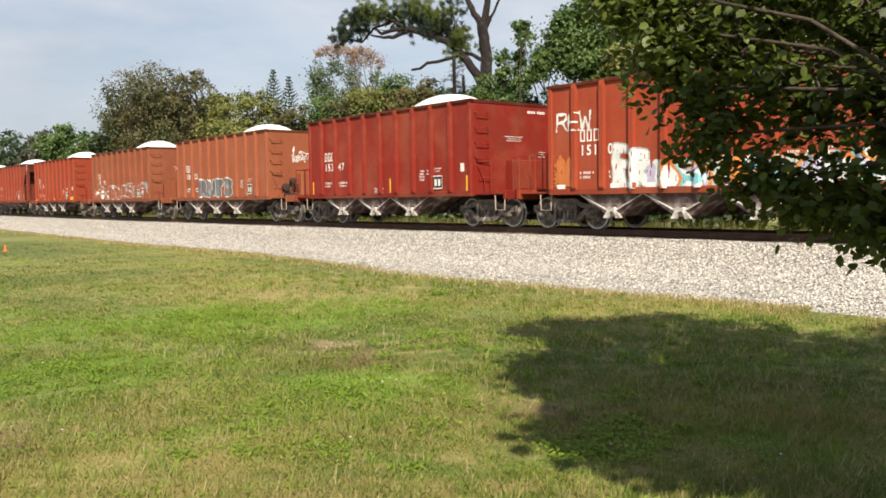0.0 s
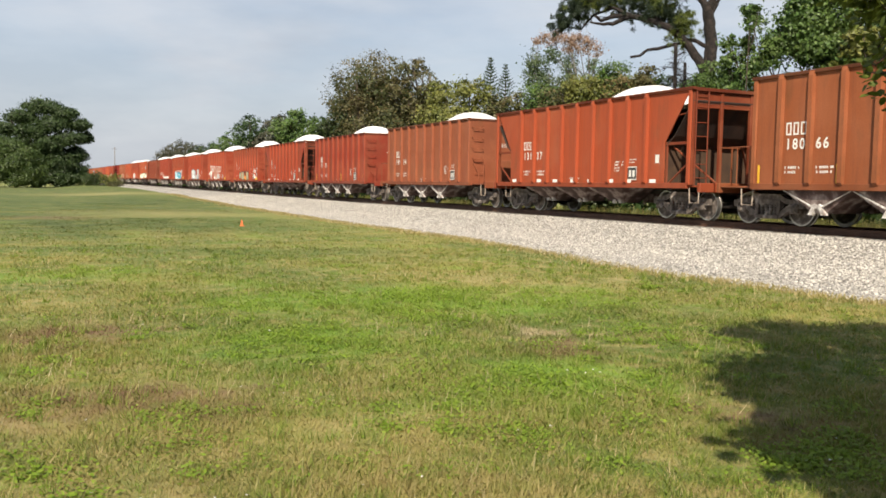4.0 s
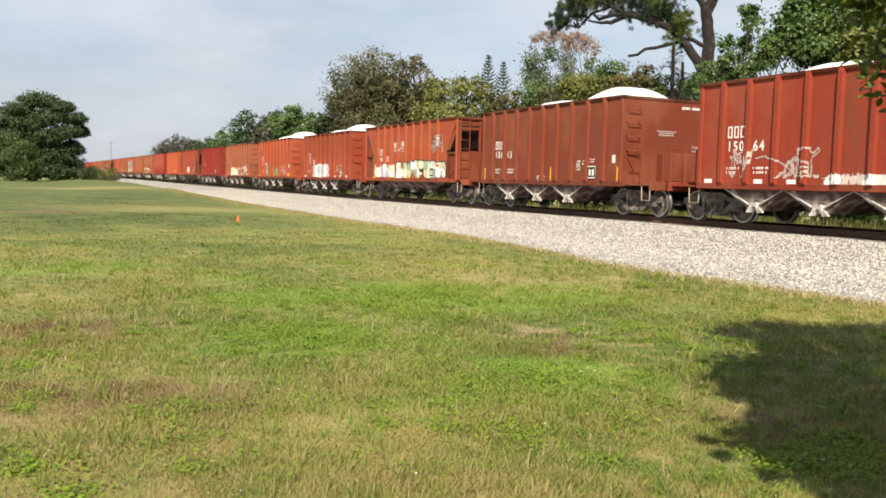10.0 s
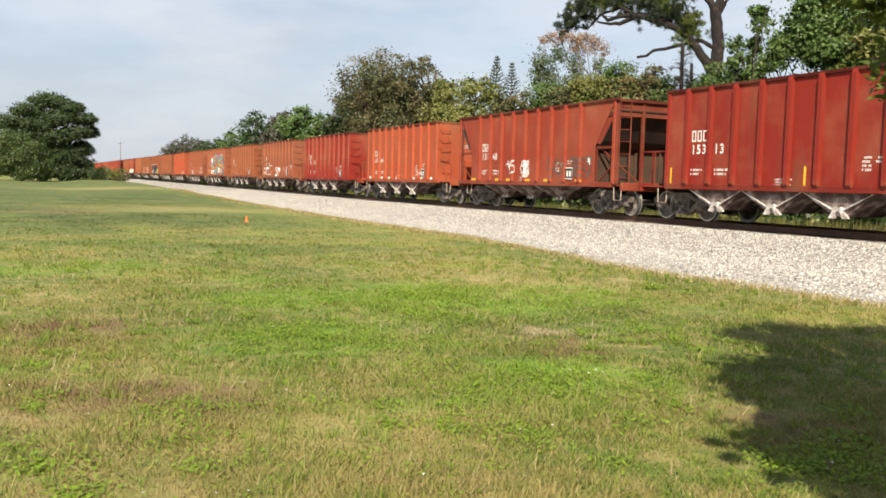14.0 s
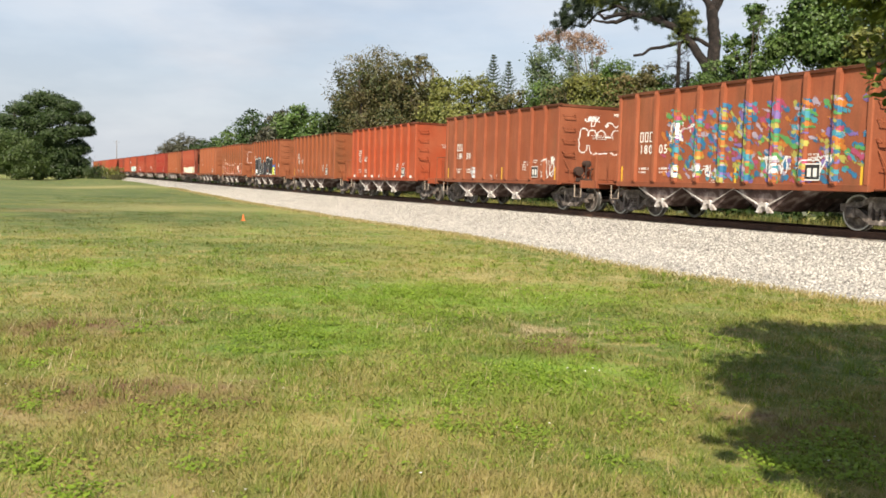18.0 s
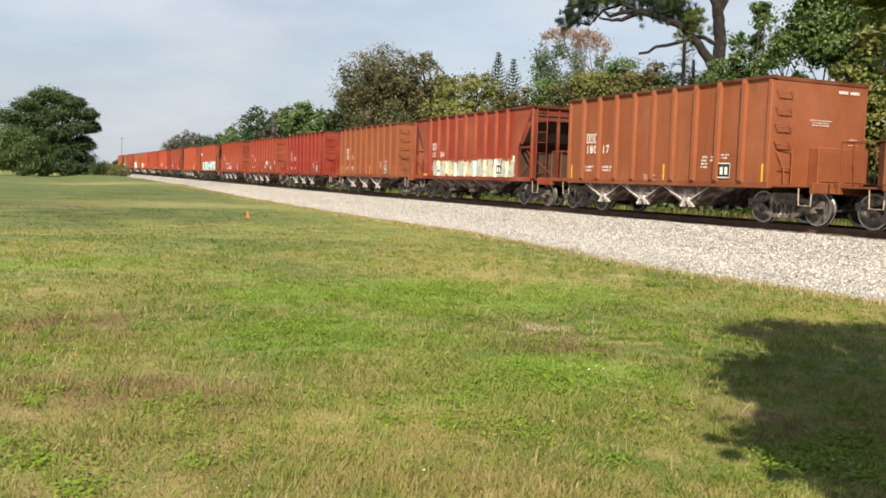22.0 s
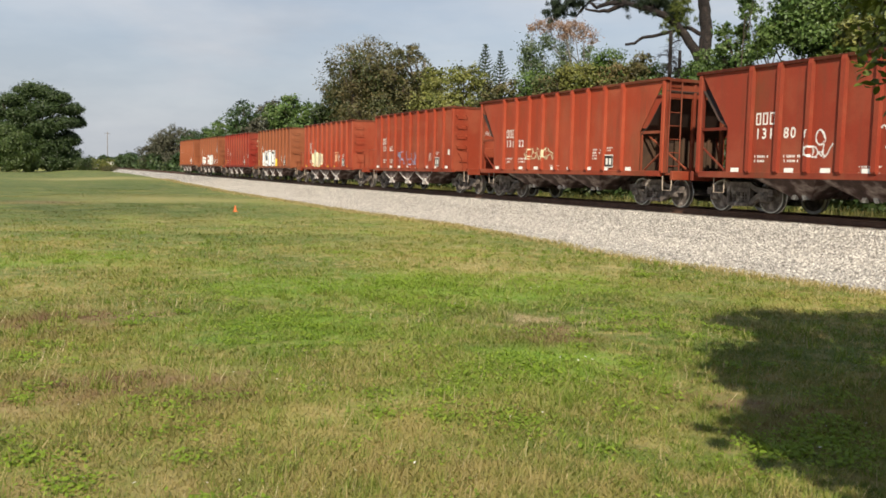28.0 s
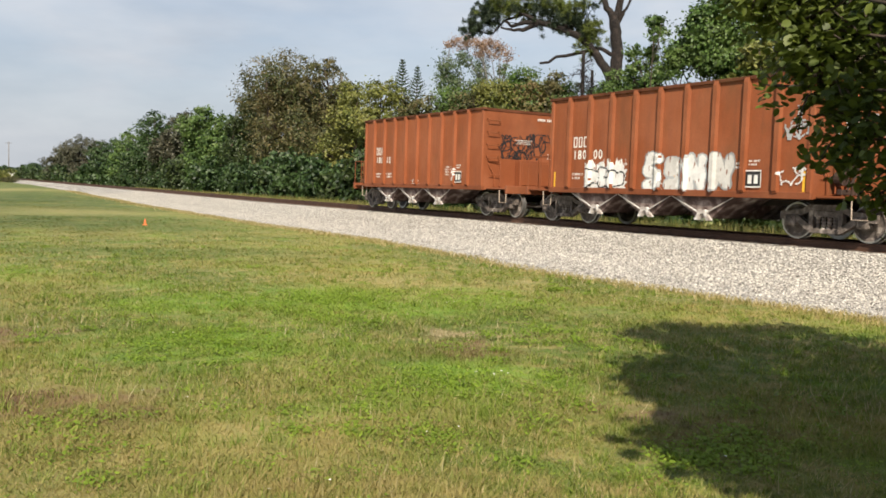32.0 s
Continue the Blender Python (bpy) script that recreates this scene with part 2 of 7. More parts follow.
def gravel_mat():
    """Crushed grey-white limestone ballast, with pale fines worn in along a strip."""
    m, n, l, p = graph("ballast")
    v = world_place(n)
    vo = n.new("ShaderNodeTexVoronoi")
    vo.inputs["Scale"].default_value = 26.0
    l.new(v, vo.inputs["Vector"])
    sep = n.new("ShaderNodeSeparateColor")
    l.new(vo.outputs["Color"], sep.inputs[0])
    c = ramp(n, l, sep.outputs[0], [(0.0, (0.17, 0.155, 0.135)), (0.35, (0.47, 0.435, 0.385)), (1.0, (0.8, 0.76, 0.69))])
    big = noise_at(n, l, v, 0.5, 4.0)
    xyz = n.new("ShaderNodeSeparateXYZ")
    l.new(v, xyz.inputs[0])
    wander = n.new("ShaderNodeMath")
    wander.operation = "MULTIPLY_ADD"
    wander.inputs[1].default_value, wander.inputs[2].default_value = 1.6, -0.8
    l.new(big, wander.inputs[0])
    across = n.new("ShaderNodeMath")
    across.operation = "ADD"
    l.new(xyz.outputs[0], across.inputs[0])
    l.new(wander.outputs[0], across.inputs[1])
    scaled = n.new("ShaderNodeMapRange")
    scaled.inputs[1].default_value, scaled.inputs[2].default_value = 11.0, 17.0
    l.new(across.outputs[0], scaled.inputs[0])
    fines = ramp(n, l, scaled.outputs[0], [(0.0, 0.35), (0.22, 0.3), (0.34, 0.75), (0.46, 0.2), (0.6, 0.0)])
    c = blend(n, l, fines, c, (0.7, 0.655, 0.58))
    # shade in the crevices between stones, painted into the colour
    c = blend(n, l, ramp(n, l, vo.outputs["Distance"], [(0.0, 0.0), (0.4, 0.0), (0.75, 0.8)]), c, (0.06, 0.055, 0.05))
    l.new(c, p.inputs["Base Color"])
    p.inputs["Roughness"].default_value = 0.9
    inv = n.new("ShaderNodeMath")
    inv.operation, inv.inputs[0].default_value = "SUBTRACT", 1.0
    l.new(vo.outputs["Distance"], inv.inputs[1])
    bumped(n, l, p, inv.outputs[0], 0.9, 0.05)
    return m


PAINT = wagon_paint()
LAWN, BALLAST = ground_mat(), gravel_mat()
DARK_STEEL = plain("dark_steel", [(0.3, (0.02, 0.017, 0.015)), (0.7, (0.06, 0.045, 0.035))], 0.7, 0.3)
DUSTY_STEEL = plain("dusty_steel", [(0.3, (0.05, 0.04, 0.034)), (0.52, (0.14, 0.115, 0.1)), (0.74, (0.42, 0.37, 0.33))], 0.8, 0.1, 5.0)
TAN_STEEL = plain("dusty_tan_steel", [(0.3, (0.22, 0.16, 0.12)), (0.7, (0.5, 0.42, 0.34))], 0.8, 0.0, 5.0)
RAIL_STEEL = plain("rail_steel", [(0.3, (0.07, 0.035, 0.022)), (0.7, (0.14, 0.075, 0.05))], 0.65, 0.4)
BRIGHT_STEEL = plain("worn_steel", [(0.3, (0.35, 0.33, 0.31)), (0.7, (0.55, 0.53, 0.5))], 0.35, 0.9)
DUST_WHITE = plain("sand_dusted_steel", [(0.3, (0.2, 0.16, 0.14)), (0.48, (0.42, 0.38, 0.35)), (0.68, (0.76, 0.74, 0.71))], 0.85, 0.0, 6.0)
SAND = plain("white_sand", [(0.3, (0.72, 0.71, 0.69)), (0.7, (0.86, 0.85, 0.83))], 0.95, 0.0, 1.2, 30.0, 0.3, 0.02)
TIE_WOOD = plain("tie_wood", [(0.3, (0.06, 0.045, 0.035)), (0.7, (0.15, 0.12, 0.1))], 0.9)
BARK = plain("bark", [(0.3, (0.028, 0.02, 0.015)), (0.7, (0.085, 0.06, 0.045))], 0.95, 0.0, 2.0, 18.0, 0.7, 0.04)
WHITE_PAINT = plain("white_stencil_paint", [(0.3, (0.6, 0.58, 0.54)), (0.7, (0.82, 0.8, 0.76))], 0.6, 0.0, 4.0)
ORANGE_PLASTIC = plain("orange_plastic", [(0.3, (0.7, 0.12, 0.02)), (0.7, (0.8, 0.2, 0.05))], 0.5)
CHUTE_STEEL = plain("sand_stained_steel", [(0.36, (0.02, 0.012, 0.01)), (0.5, (0.085, 0.048, 0.042)), (0.62, (0.3, 0.24, 0.22)), (0.72, (0.7, 0.66, 0.62))], 0.85, 0.0, 1.7)
# dirty steel, coloured near black to hold the shade inside the boxes too
DIRTY_SHADED = plain("dirty_shaded_steel", [(0.3, (0.02, 0.013, 0.01)), (0.7, (0.06, 0.03, 0.02))], 0.85, 0.0, 1.5)
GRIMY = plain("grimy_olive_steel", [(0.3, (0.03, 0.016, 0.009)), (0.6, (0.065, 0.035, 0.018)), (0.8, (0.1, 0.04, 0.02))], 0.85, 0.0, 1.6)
YELLOW_PAINT = plain("yellow_paint", [(0.3, (0.62, 0.33, 0.02)), (0.7, (0.8, 0.45, 0.03))], 0.55, 0.0, 5.0)
BLACK_PAINT = plain("black_paint", [(0.3, (0.012, 0.012, 0.013)), (0.7, (0.03, 0.03, 0.032))], 0.6, 0.0, 5.0)


# ---- building tools ----
class Shape:
    """Collects vertices and faces for one mesh."""

    def __init__(self):
        self.v, self.f = [], []

    def poly(self, pts):
        i = len(self.v)
        self.v += [tuple(p) for p in pts]
        self.f.append(tuple(range(i, i + len(pts))))

    def box(self, x0, x1, y0, y1, z0, z1, c=0.0):
        if c <= 0:
            i = len(self.v)
            self.v += [(x, y, z) for x in (x0, x1) for y in (y0, y1) for z in (z0, z1)]
            self.f += [tuple(i + k for k in q) for q in ((0, 1, 3, 2), (4, 6, 7, 5), (0, 4, 5, 1), (2, 3, 7, 6), (0, 2, 6, 4), (1, 5, 7, 3))]
            return
        mid, half = ((x0 + x1) / 2, (y0 + y1) / 2, (z0 + z1) / 2), ((x1 - x0) / 2, (y1 - y0) / 2, (z1 - z0) / 2)
        at = {}
        for sx in (-1, 1):
            for sy in (-1, 1):
                for sz in (-1, 1):
                    s = (sx, sy, sz)
                    for ax in range(3):
                        p = [mid[k] + s[k] * (half[k] - (0 if k == ax else c)) for k in range(3)]
                        at[s, ax] = len(self.v)
                        self.v.append(tuple(p))
                    self.f.append((at[s, 0], at[s, 1], at[s, 2]))
        for ax in range(3):
            o1, o2 = (ax + 1) % 3, (ax + 2) % 3
            for sa in (-1, 1):
                q = []
                for s1, s2 in ((-1, -1), (1, -1), (1, 1), (-1, 1)):
                    s = [0, 0, 0]
                    s[ax], s[o1], s[o2] = sa, s1, s2
                    q.append(at[tuple(s), ax])
                self.f.append(tuple(q))
            for s1 in (-1, 1):
                for s2 in (-1, 1):
                    a, b = [0, 0, 0], [0, 0, 0]
                    a[ax], a[o1], a[o2] = -1, s1, s2
                    b[ax], b[o1], b[o2] = 1, s1, s2
                    a, b = tuple(a), tuple(b)
                    self.f.append((at[a, o1], at[b, o1], at[b, o2], at[a, o2]))

    def prism(self, pts, ax, a, b):
        """A flat outline in the two axes after ax (in order), drawn out along ax from a to b."""
        n, i = len(pts), len(self.v)
        for s in (a, b):
            for p, q in pts:
                t = [0, 0, 0]
                t[ax], t[(ax + 1) % 3], t[(ax + 2) % 3] = s, p, q
                self.v.append(tuple(t))
        self.f += [tuple(range(i, i + n)), tuple(range(i + 2 * n - 1, i + n - 1, -1))]
        self.f += [(i + k, i + (k + 1) % n, i + n + (k + 1) % n, i + n + k) for k in range(n)]

    def tube(self, pts, r, n=6, r2=None):
        """A round bar along a line of points, tapering from r to r2."""
        pts = [Vector(p) for p in pts]
        r2, i, m = r if r2 is None else r2, len(self.v), len(pts)
        side = None
        for k, p in enumerate(pts):
            d = (pts[min(k + 1, m - 1)] - pts[max(k - 1, 0)]).normalized()
            u = d.orthogonal().normalized() if side is None else (side - d * side.dot(d)).normalized()
            side, w = u, d.cross(u)
            rr = r + (r2 - r) * k / (m - 1)
            self.v += [tuple(p + (u * math.cos(2 * math.pi * j / n) + w * math.sin(2 * math.pi * j / n)) * rr) for j in range(n)]
        for k in range(m - 1):
            self.f += [(i + k * n + j, i + k * n + (j + 1) % n, i + (k + 1) * n + (j + 1) % n, i + (k + 1) * n + j) for j in range(n)]
        self.f += [tuple(range(i + n - 1, i - 1, -1)), tuple(range(i + (m - 1) * n, i + m * n))]

    def lathe(self, prof, ax, n=24, at=(0, 0, 0)):
        """A profile of (along, radius) turned about the axis ax through at."""
        i, m = len(self.v), len(prof)
        for a, r in prof:
            for j in range(n):
                t = list(at)
                t[ax] += a
                t[(ax + 1) % 3] += r * math.cos(2 * math.pi * j / n)
                t[(ax + 2) % 3] += r * math.sin(2 * math.pi * j / n)
                self.v.append(tuple(t))
        for k in range(m - 1):
            self.f += [(i + k * n + j, i + k * n + (j + 1) % n, i + (k + 1) * n + (j + 1) % n, i + (k + 1) * n + j) for j in range(n)]
        self.f += [tuple(range(i + n - 1, i - 1, -1)), tuple(range(i + (m - 1) * n, i + m * n))]

    def mesh(self, name, material, smooth=False, fix=True):
        me = bpy.data.meshes.new(name)
        me.from_pydata(self.v, [], self.f)
        if fix:
            bm = bmesh.new()
            bm.from_mesh(me)
            bmesh.ops.recalc_face_normals(bm, faces=bm.faces)
            bm.to_mesh(me)
            bm.free()
        if smooth:
            me.shade_smooth()
        for one in material if isinstance(material, (list, tuple)) else [material]:
            me.materials.append(one)
        return me


def part(name, me, parent, label="", at=None):
    ob = new(name, me)
    ob.parent = parent
    if at is not None:
        ob.matrix_basis = at
    if label:
        ob["label"] = label
    return ob


def empty(name, label, category, group="", m=None):
    ob = tagged(new(name), label, category, group)
    if m is not None:
        ob.matrix_basis = m
    return ob


def cloud_mesh(name, verts, faces, material):
    """A mesh from arrays: verts (n, 3), faces (m, k)."""
    me = bpy.data.meshes.new(name)
    m, k = faces.shape
    me.vertices.add(len(verts))
    me.vertices.foreach_set("co", np.asarray(verts, np.float32).ravel())
    me.loops.add(m * k)
    me.loops.foreach_set("vertex_index", faces.astype(np.int32).ravel())
    me.polygons.add(m)
    me.polygons.foreach_set("loop_start", np.arange(0, m * k, k, dtype=np.int32))
    me.update(calc_edges=True)
    me.materials.append(material)
    return me


# ---- ground, ballast bed and track ----
TRACK_X, RAIL_Z = 18.04, 0.756
GAUGE = 1.5


def swell(x, y):
    """Gentle rise and fall of the lawn."""
    return 0.05 * noise.noise((x * 0.13, y * 0.13, 3.1)) + 0.02 * noise.noise((x * 0.5, y * 0.5, 7.7))


def grade(y):
    """The track climbs very slightly in the distance."""
    return 0.0028 * max(0.0, y - 50.0) if y < 400 else 0.98


def overgrown(y):
    """How far the lawn has crept up over the far ballast: 0 to 1."""
    return min(1.0, max(0.0, (y - 42.0) / 80.0))


def ground_height(x, y):
    near = max(0.0, 1.0 - max(0.0, math.hypot(x, y) - 60) / 60)
    roll_ = swell(x, y) * near * min(1.0, max(0.0, (13.0 - x) / 3.0)) if x < 13 else 0.0
    side = min(1.0, max(0.0, (x - 2.0) / 9.0)) if x < 18 else max(0.0, 1.0 - (x - 18.0) / 6.0)
    return roll_ + (grade(y) + 0.22 * overgrown(y)) * side * side * (3 - 2 * side)


def build_ground():
    xs = [-3000, -800, -200, -80, -40, -24] + [-16 + 0.8 * i for i in range(38)] + [18, 22, 26, 32, 40, 60, 120, 400, 1200, 3000]
    ys = [-3000, -600, -100, -30, -10] + [-4 + 0.8 * i for i in range(50)] + [40, 46, 54, 64, 80, 100, 140, 200, 300, 500, 900, 1600, 3400]
    s = Shape()
    s.v = [(x, y, ground_height(x, y)) for y in ys for x in xs]
    w = len(xs)
    s.f = [(j * w + i, j * w + i + 1, (j + 1) * w + i + 1, (j + 1) * w + i) for j in range(len(ys) - 1) for i in range(w - 1)]
    tagged(new("ground", s.mesh("ground", LAWN, True, False)), "mown green lawn with dry straw-coloured and bare patches", "lawn", kind="structure")


def bed_profile(y):
    """Across the track: (x, z) of the gravel's top, its near toe wandering along the track."""
    toe = 11.35 + 0.45 * noise.noise((y * 0.09, 1.3, 0)) + 0.22 * noise.noise((y * 0.4, 5.3, 0)) + min(0.5, max(-0.4, (y - 14) * 0.05))
    over = overgrown(y)
    lump = lambda i: 0.03 * noise.noise((y * 0.7, i * 3.7, 2.2))
    pts = [(toe - 0.5, -0.12), (toe, 0.012), (toe + 0.5, 0.06)]
    pts += [(x, z + lump(x)) for x, z in ((12.9, 0.13), (13.8, 0.2), (14.7, 0.28), (15.3, 0.38), (15.9, 0.5), (16.4, 0.575))]
    pts += [(16.8, 0.585), (19.3, 0.585), (19.8, 0.54), (20.6, 0.33), (21.6, 0.1), (22.3, -0.12)]
    # far off the shoulder is narrower, its toe higher
    low, high = toe + 2.3 * over, 16.4
    pts = [(x if x > 16.4 else low + (x - toe) * (high - low) / (high - toe), z + 0.22 * over * (x < 14)) for x, z in pts]
    return [(x, z + grade(y)) for x, z in pts]


def build_bed():
    ys = [-660, -400, -200, -100, -60, -30, -12] + [-6 + 0.5 * i for i in range(140)] + [66 + 2 * i for i in range(40)] + [150, 170, 200, 240, 300, 380, 480, 600, 760, 900]
    s = Shape()
    w = len(bed_profile(0))
    for y in ys:
        s.v += [(x, y, z) for x, z in bed_profile(y)]
    s.f = [(j * w + i, j * w + i + 1, (j + 1) * w + i + 1, (j + 1) * w + i) for j in range(len(ys) - 1) for i in range(w - 1)]
    bed = tagged(new("ballast_bed", s.mesh("ballast_bed", BALLAST, True, False)), "raised bed of pale grey crushed stone ballast", "ballast", kind="structure")
    return bed


def build_track():
    track = empty("railway_track", "rusty steel rails on dark wooden ties in pale ballast", "railway track", m=pose(TRACK_X, 0, 0))
    track["kind"] = "structure"
    s = Shape()
    prof = [(-0.07, 0), (0.07, 0), (0.07, 0.012), (0.012, 0.03), (0.012, 0.125), (0.036, 0.135), (0.036, 0.168), (0.028, 0.172), (-0.028, 0.172), (-0.036, 0.168), (-0.036, 0.135), (-0.012, 0.125), (-0.012, 0.03), (-0.07, 0.012)]
    ys = [-660, 50, 60, 80, 120, 200, 400, 900]
    n = len(prof)
    for y in ys:
        s.v += [(p, y, q + grade(y)) for p, q in prof]
    for k in range(len(ys) - 1):
        s.f += [(k * n + j, k * n + (j + 1) % n, (k + 1) * n + (j + 1) % n, (k + 1) * n + j) for j in range(n)]
    me = s.mesh("rail", RAIL_STEEL)
    for sx in (-1, 1):
        part("rail", me, track, at=pose(sx * GAUGE / 2, 0, RAIL_Z - 0.172))
    t = Shape()
    t.box(-1.3, 1.3, -0.115, 0.115, -0.16, 0.012, 0.012)
    tie = t.mesh("tie", TIE_WOOD)
    for i in range(170):
        part("tie", tie, track, at=pose(random.uniform(-0.04, 0.04), -4 + 0.53 * i, RAIL_Z - 0.172 + grade(-4 + 0.53 * i), 0, 0, random.uniform(-1, 1)))
    far = Shape()
    for i in range(700):
        y = -4 + 0.53 * (170 + i if i < 500 else 499 - i)
        far.box(-1.3, 1.3, y - 0.115, y + 0.115, RAIL_Z - 0.33 + grade(y), RAIL_Z - 0.16 + grade(y))
    ob = part("ties_far_off", far.mesh("ties", TIE_WOOD, fix=False), track)
    ob["kind"] = "stuff"


def build_stones():
    """Loose crushed stones over the near stretch of the ballast shoulder."""
    rng = np.random.default_rng(12)
    n = 60000
    y = 4 + 76 * rng.random(n) ** 2.0
    u = rng.random(n)
    x = 11.1 + 5.5 * u ** 0.7
    prof = {}
    z = np.empty(n)
    for i in range(n):
        key = round(y[i] * 2) / 2
        if key not in prof:
            prof[key] = list(zip(*bed_profile(key)))
        z[i] = np.interp(x[i], *prof[key])
    keep = z > -0.02
    x, y, z = x[keep], y[keep], z[keep]
    n = len(x)
    r = rng.uniform(0.011, 0.028, n)[:, None, None]
    octa = np.array([(1, 0, 0), (0, 1, 0), (-1, 0, 0), (0, -1, 0), (0, 0, 1), (0, 0, -1)], float)
    v = octa[None] * rng.uniform(0.6, 1.3, (n, 6, 1)) + rng.normal(size=(n, 6, 3)) * 0.18
    a = rng.uniform(0, 2 * np.pi, n)
    c, s = np.cos(a)[:, None], np.sin(a)[:, None]
    v = np.stack([v[..., 0] * c - v[..., 1] * s, v[..., 0] * s + v[..., 1] * c, v[..., 2] * 0.75], 2) * r
    v += np.stack([x, y, z + 0.008], 1)[:, None]
    f = np.array([(0, 1, 4), (1, 2, 4), (2, 3, 4), (3, 0, 4), (1, 0, 5), (2, 1, 5), (3, 2, 5), (0, 3, 5)])
    faces = ((np.arange(n) * 6)[:, None, None] + f[None]).reshape(-1, 3)
    m, nn, l, p = graph("ballast_stone")
    g = nn.new("ShaderNodeNewGeometry")
    col = ramp(nn, l, g.outputs["Random Per Island"], [(0.0, (0.12, 0.11, 0.098)), (0.35, (0.4, 0.37, 0.33)), (1.0, (0.78, 0.74, 0.67))])
    l.new(col, p.inputs["Base Color"])
    p.inputs["Roughness"].default_value = 0.9
    bumped(nn, l, p, noise_at(nn, l, g.outputs["Position"], 60.0), 0.4, 0.01)
    tagged(new("ballast_stones", cloud_mesh("stones", v.reshape(-1, 3), faces, m)), "loose pale grey crushed stones on the track bed", "stones", kind="stuff")


build_ground()
build_bed()
build_track()
build_stones()


# ---- wagons ----
# Wagon space: y along the track (the end with +y trails), z up from the rail's top, near side at -x.
HALF_W, SILL, RIM = 1.62, 0.99, 3.68
BODY, LONG = 4.52, 5.55        # half lengths of the box: closed ends, open ends
BOGIE, WHEEL, AXLE = 4.5, 0.42, 0.88
PITCH = 12.42


def wheelset_mesh():
    s = Shape()
    for sx in (-1, 1):
        prof = [(0.0, 0.05), (0.0, 0.12), (0.02, 0.3), (0.0, 0.345), (0.0, WHEEL - 0.04), (0.0, WHEEL - 0.005), (0.04, WHEEL), (0.1, WHEEL + 0.003), (0.107, WHEEL + 0.025), (0.135, WHEEL + 0.022), (0.135, 0.36), (0.1, 0.3), (0.1, 0.05)]
        s.lathe([(sx * (0.83 - a), r) for a, r in prof], 0, 22)
    s.tube([(-0.98, 0, 0), (0.98, 0, 0)], 0.075, 10)
    me = s.mesh("wheelset", [DUSTY_STEEL, BRIGHT_STEEL])
    for p in me.polygons:
        c = p.center
        if WHEEL - 0.035 < math.hypot(c.y, c.z) < WHEEL + 0.01 and abs(c.x) > 0.6:
            p.material_index = 1
    return me


def side_frame_mesh():
    """Cast side frame: arched top chord, sloping tension members and columns round an open window."""
    s = Shape()
    s.prism([(-1.16, 0.02), (-1.16, 0.2), (-0.62, 0.25), (-0.4, 0.37), (0.4, 0.37), (0.62, 0.25), (1.16, 0.2), (1.16, 0.02), (1.02, 0.02), (0.94, 0.1), (0.6, 0.13), (0.36, 0.24), (-0.36, 0.24), (-0.6, 0.13), (-0.94, 0.1), (-1.02, 0.02)], 0, -0.08, 0.08)
    for sy in (-1, 1):
        s.prism([(sy * 0.92, 0.1), (sy * 0.74, 0.14), (sy * 0.32, -0.13), (sy * 0.34, -0.25), (sy * 0.46, -0.2)], 0, -0.08, 0.08)
        s.box(-0.09, 0.07, sy * 0.36 - 0.055, sy * 0.36 + 0.055, -0.2, 0.26, 0.01)
        s.box(-0.13, 0.13, sy * AXLE - 0.13, sy * AXLE + 0.13, -0.12, 0.13, 0.03)
        s.lathe([(-0.17, 0.06), (-0.15, 0.09), (-0.13, 0.105), (0.1, 0.105)], 0, 12, (0, sy * AXLE, 0))
    s.box(-0.12, 0.1, -0.38, 0.38, -0.26, -0.16, 0.015)
    for y in (-0.21, -0.07, 0.07, 0.21):
        s.lathe([(-0.16 + 0.04 * i, 0.045 if i % 2 else 0.062) for i in range(8)], 2, 7, (-0.02, y, 0))
    s.box(-0.06, 0.06, -0.3, 0.3, 0.1, 0.24, 0.01)
    return s.mesh("side_frame", DUSTY_STEEL)


def bolster_mesh():
    s = Shape()
    s.box(-0.95, 0.95, -0.2, 0.2, 0.1, 0.34, 0.04)
    s.lathe([(0.0, 0.24), (0.12, 0.24)], 2, 16, (0, 0, 0.33))
    for sy in (-1, 1):
        s.box(-0.85, 0.85, sy * 0.42 - 0.05, sy * 0.42 + 0.05, -0.12, 0.02, 0.02)
    return s.mesh("bolster", DARK_STEEL)


WHEELSET, SIDE_FRAME, BOLSTER = wheelset_mesh(), side_frame_mesh(), bolster_mesh()


def add_bogie(wagon, y):
    b = part("bogie", BOLSTER, wagon, "dusty cast steel three-piece bogie", pose(0, y, WHEEL))
    for sy in (-1, 1):
        part("wheelset", WHEELSET, b, at=pose(0, sy * AXLE, 0))
    for sx in (-1, 1):
        m = pose(sx * 1.0, 0, 0, 0, 0, 0 if sx < 0 else 180)
        part("side_frame", SIDE_FRAME, b, at=m)


def side_panel_mesh(half, slant):
    """One side sheet, with its ends cut on the slant on the open-ended wagons."""
    s = Shape()
    if slant:
        out = [(-BODY + 0.1, SILL), (BODY - 0.1, SILL), (BODY - 0.1, 2.18), (half - 0.12, RIM - 0.06), (-half + 0.12, RIM - 0.06), (-BODY + 0.1, 2.18)]
    else:
        out = [(-half, SILL), (half, SILL), (half, RIM - 0.06), (-half, RIM - 0.06)]
    s.prism(out, 0, -0.012, 0.012)
    return s.mesh("side_panel", PAINT)


RIB, RIB_DEPTH = 0.06, 0.105     # a side stake's half width and depth


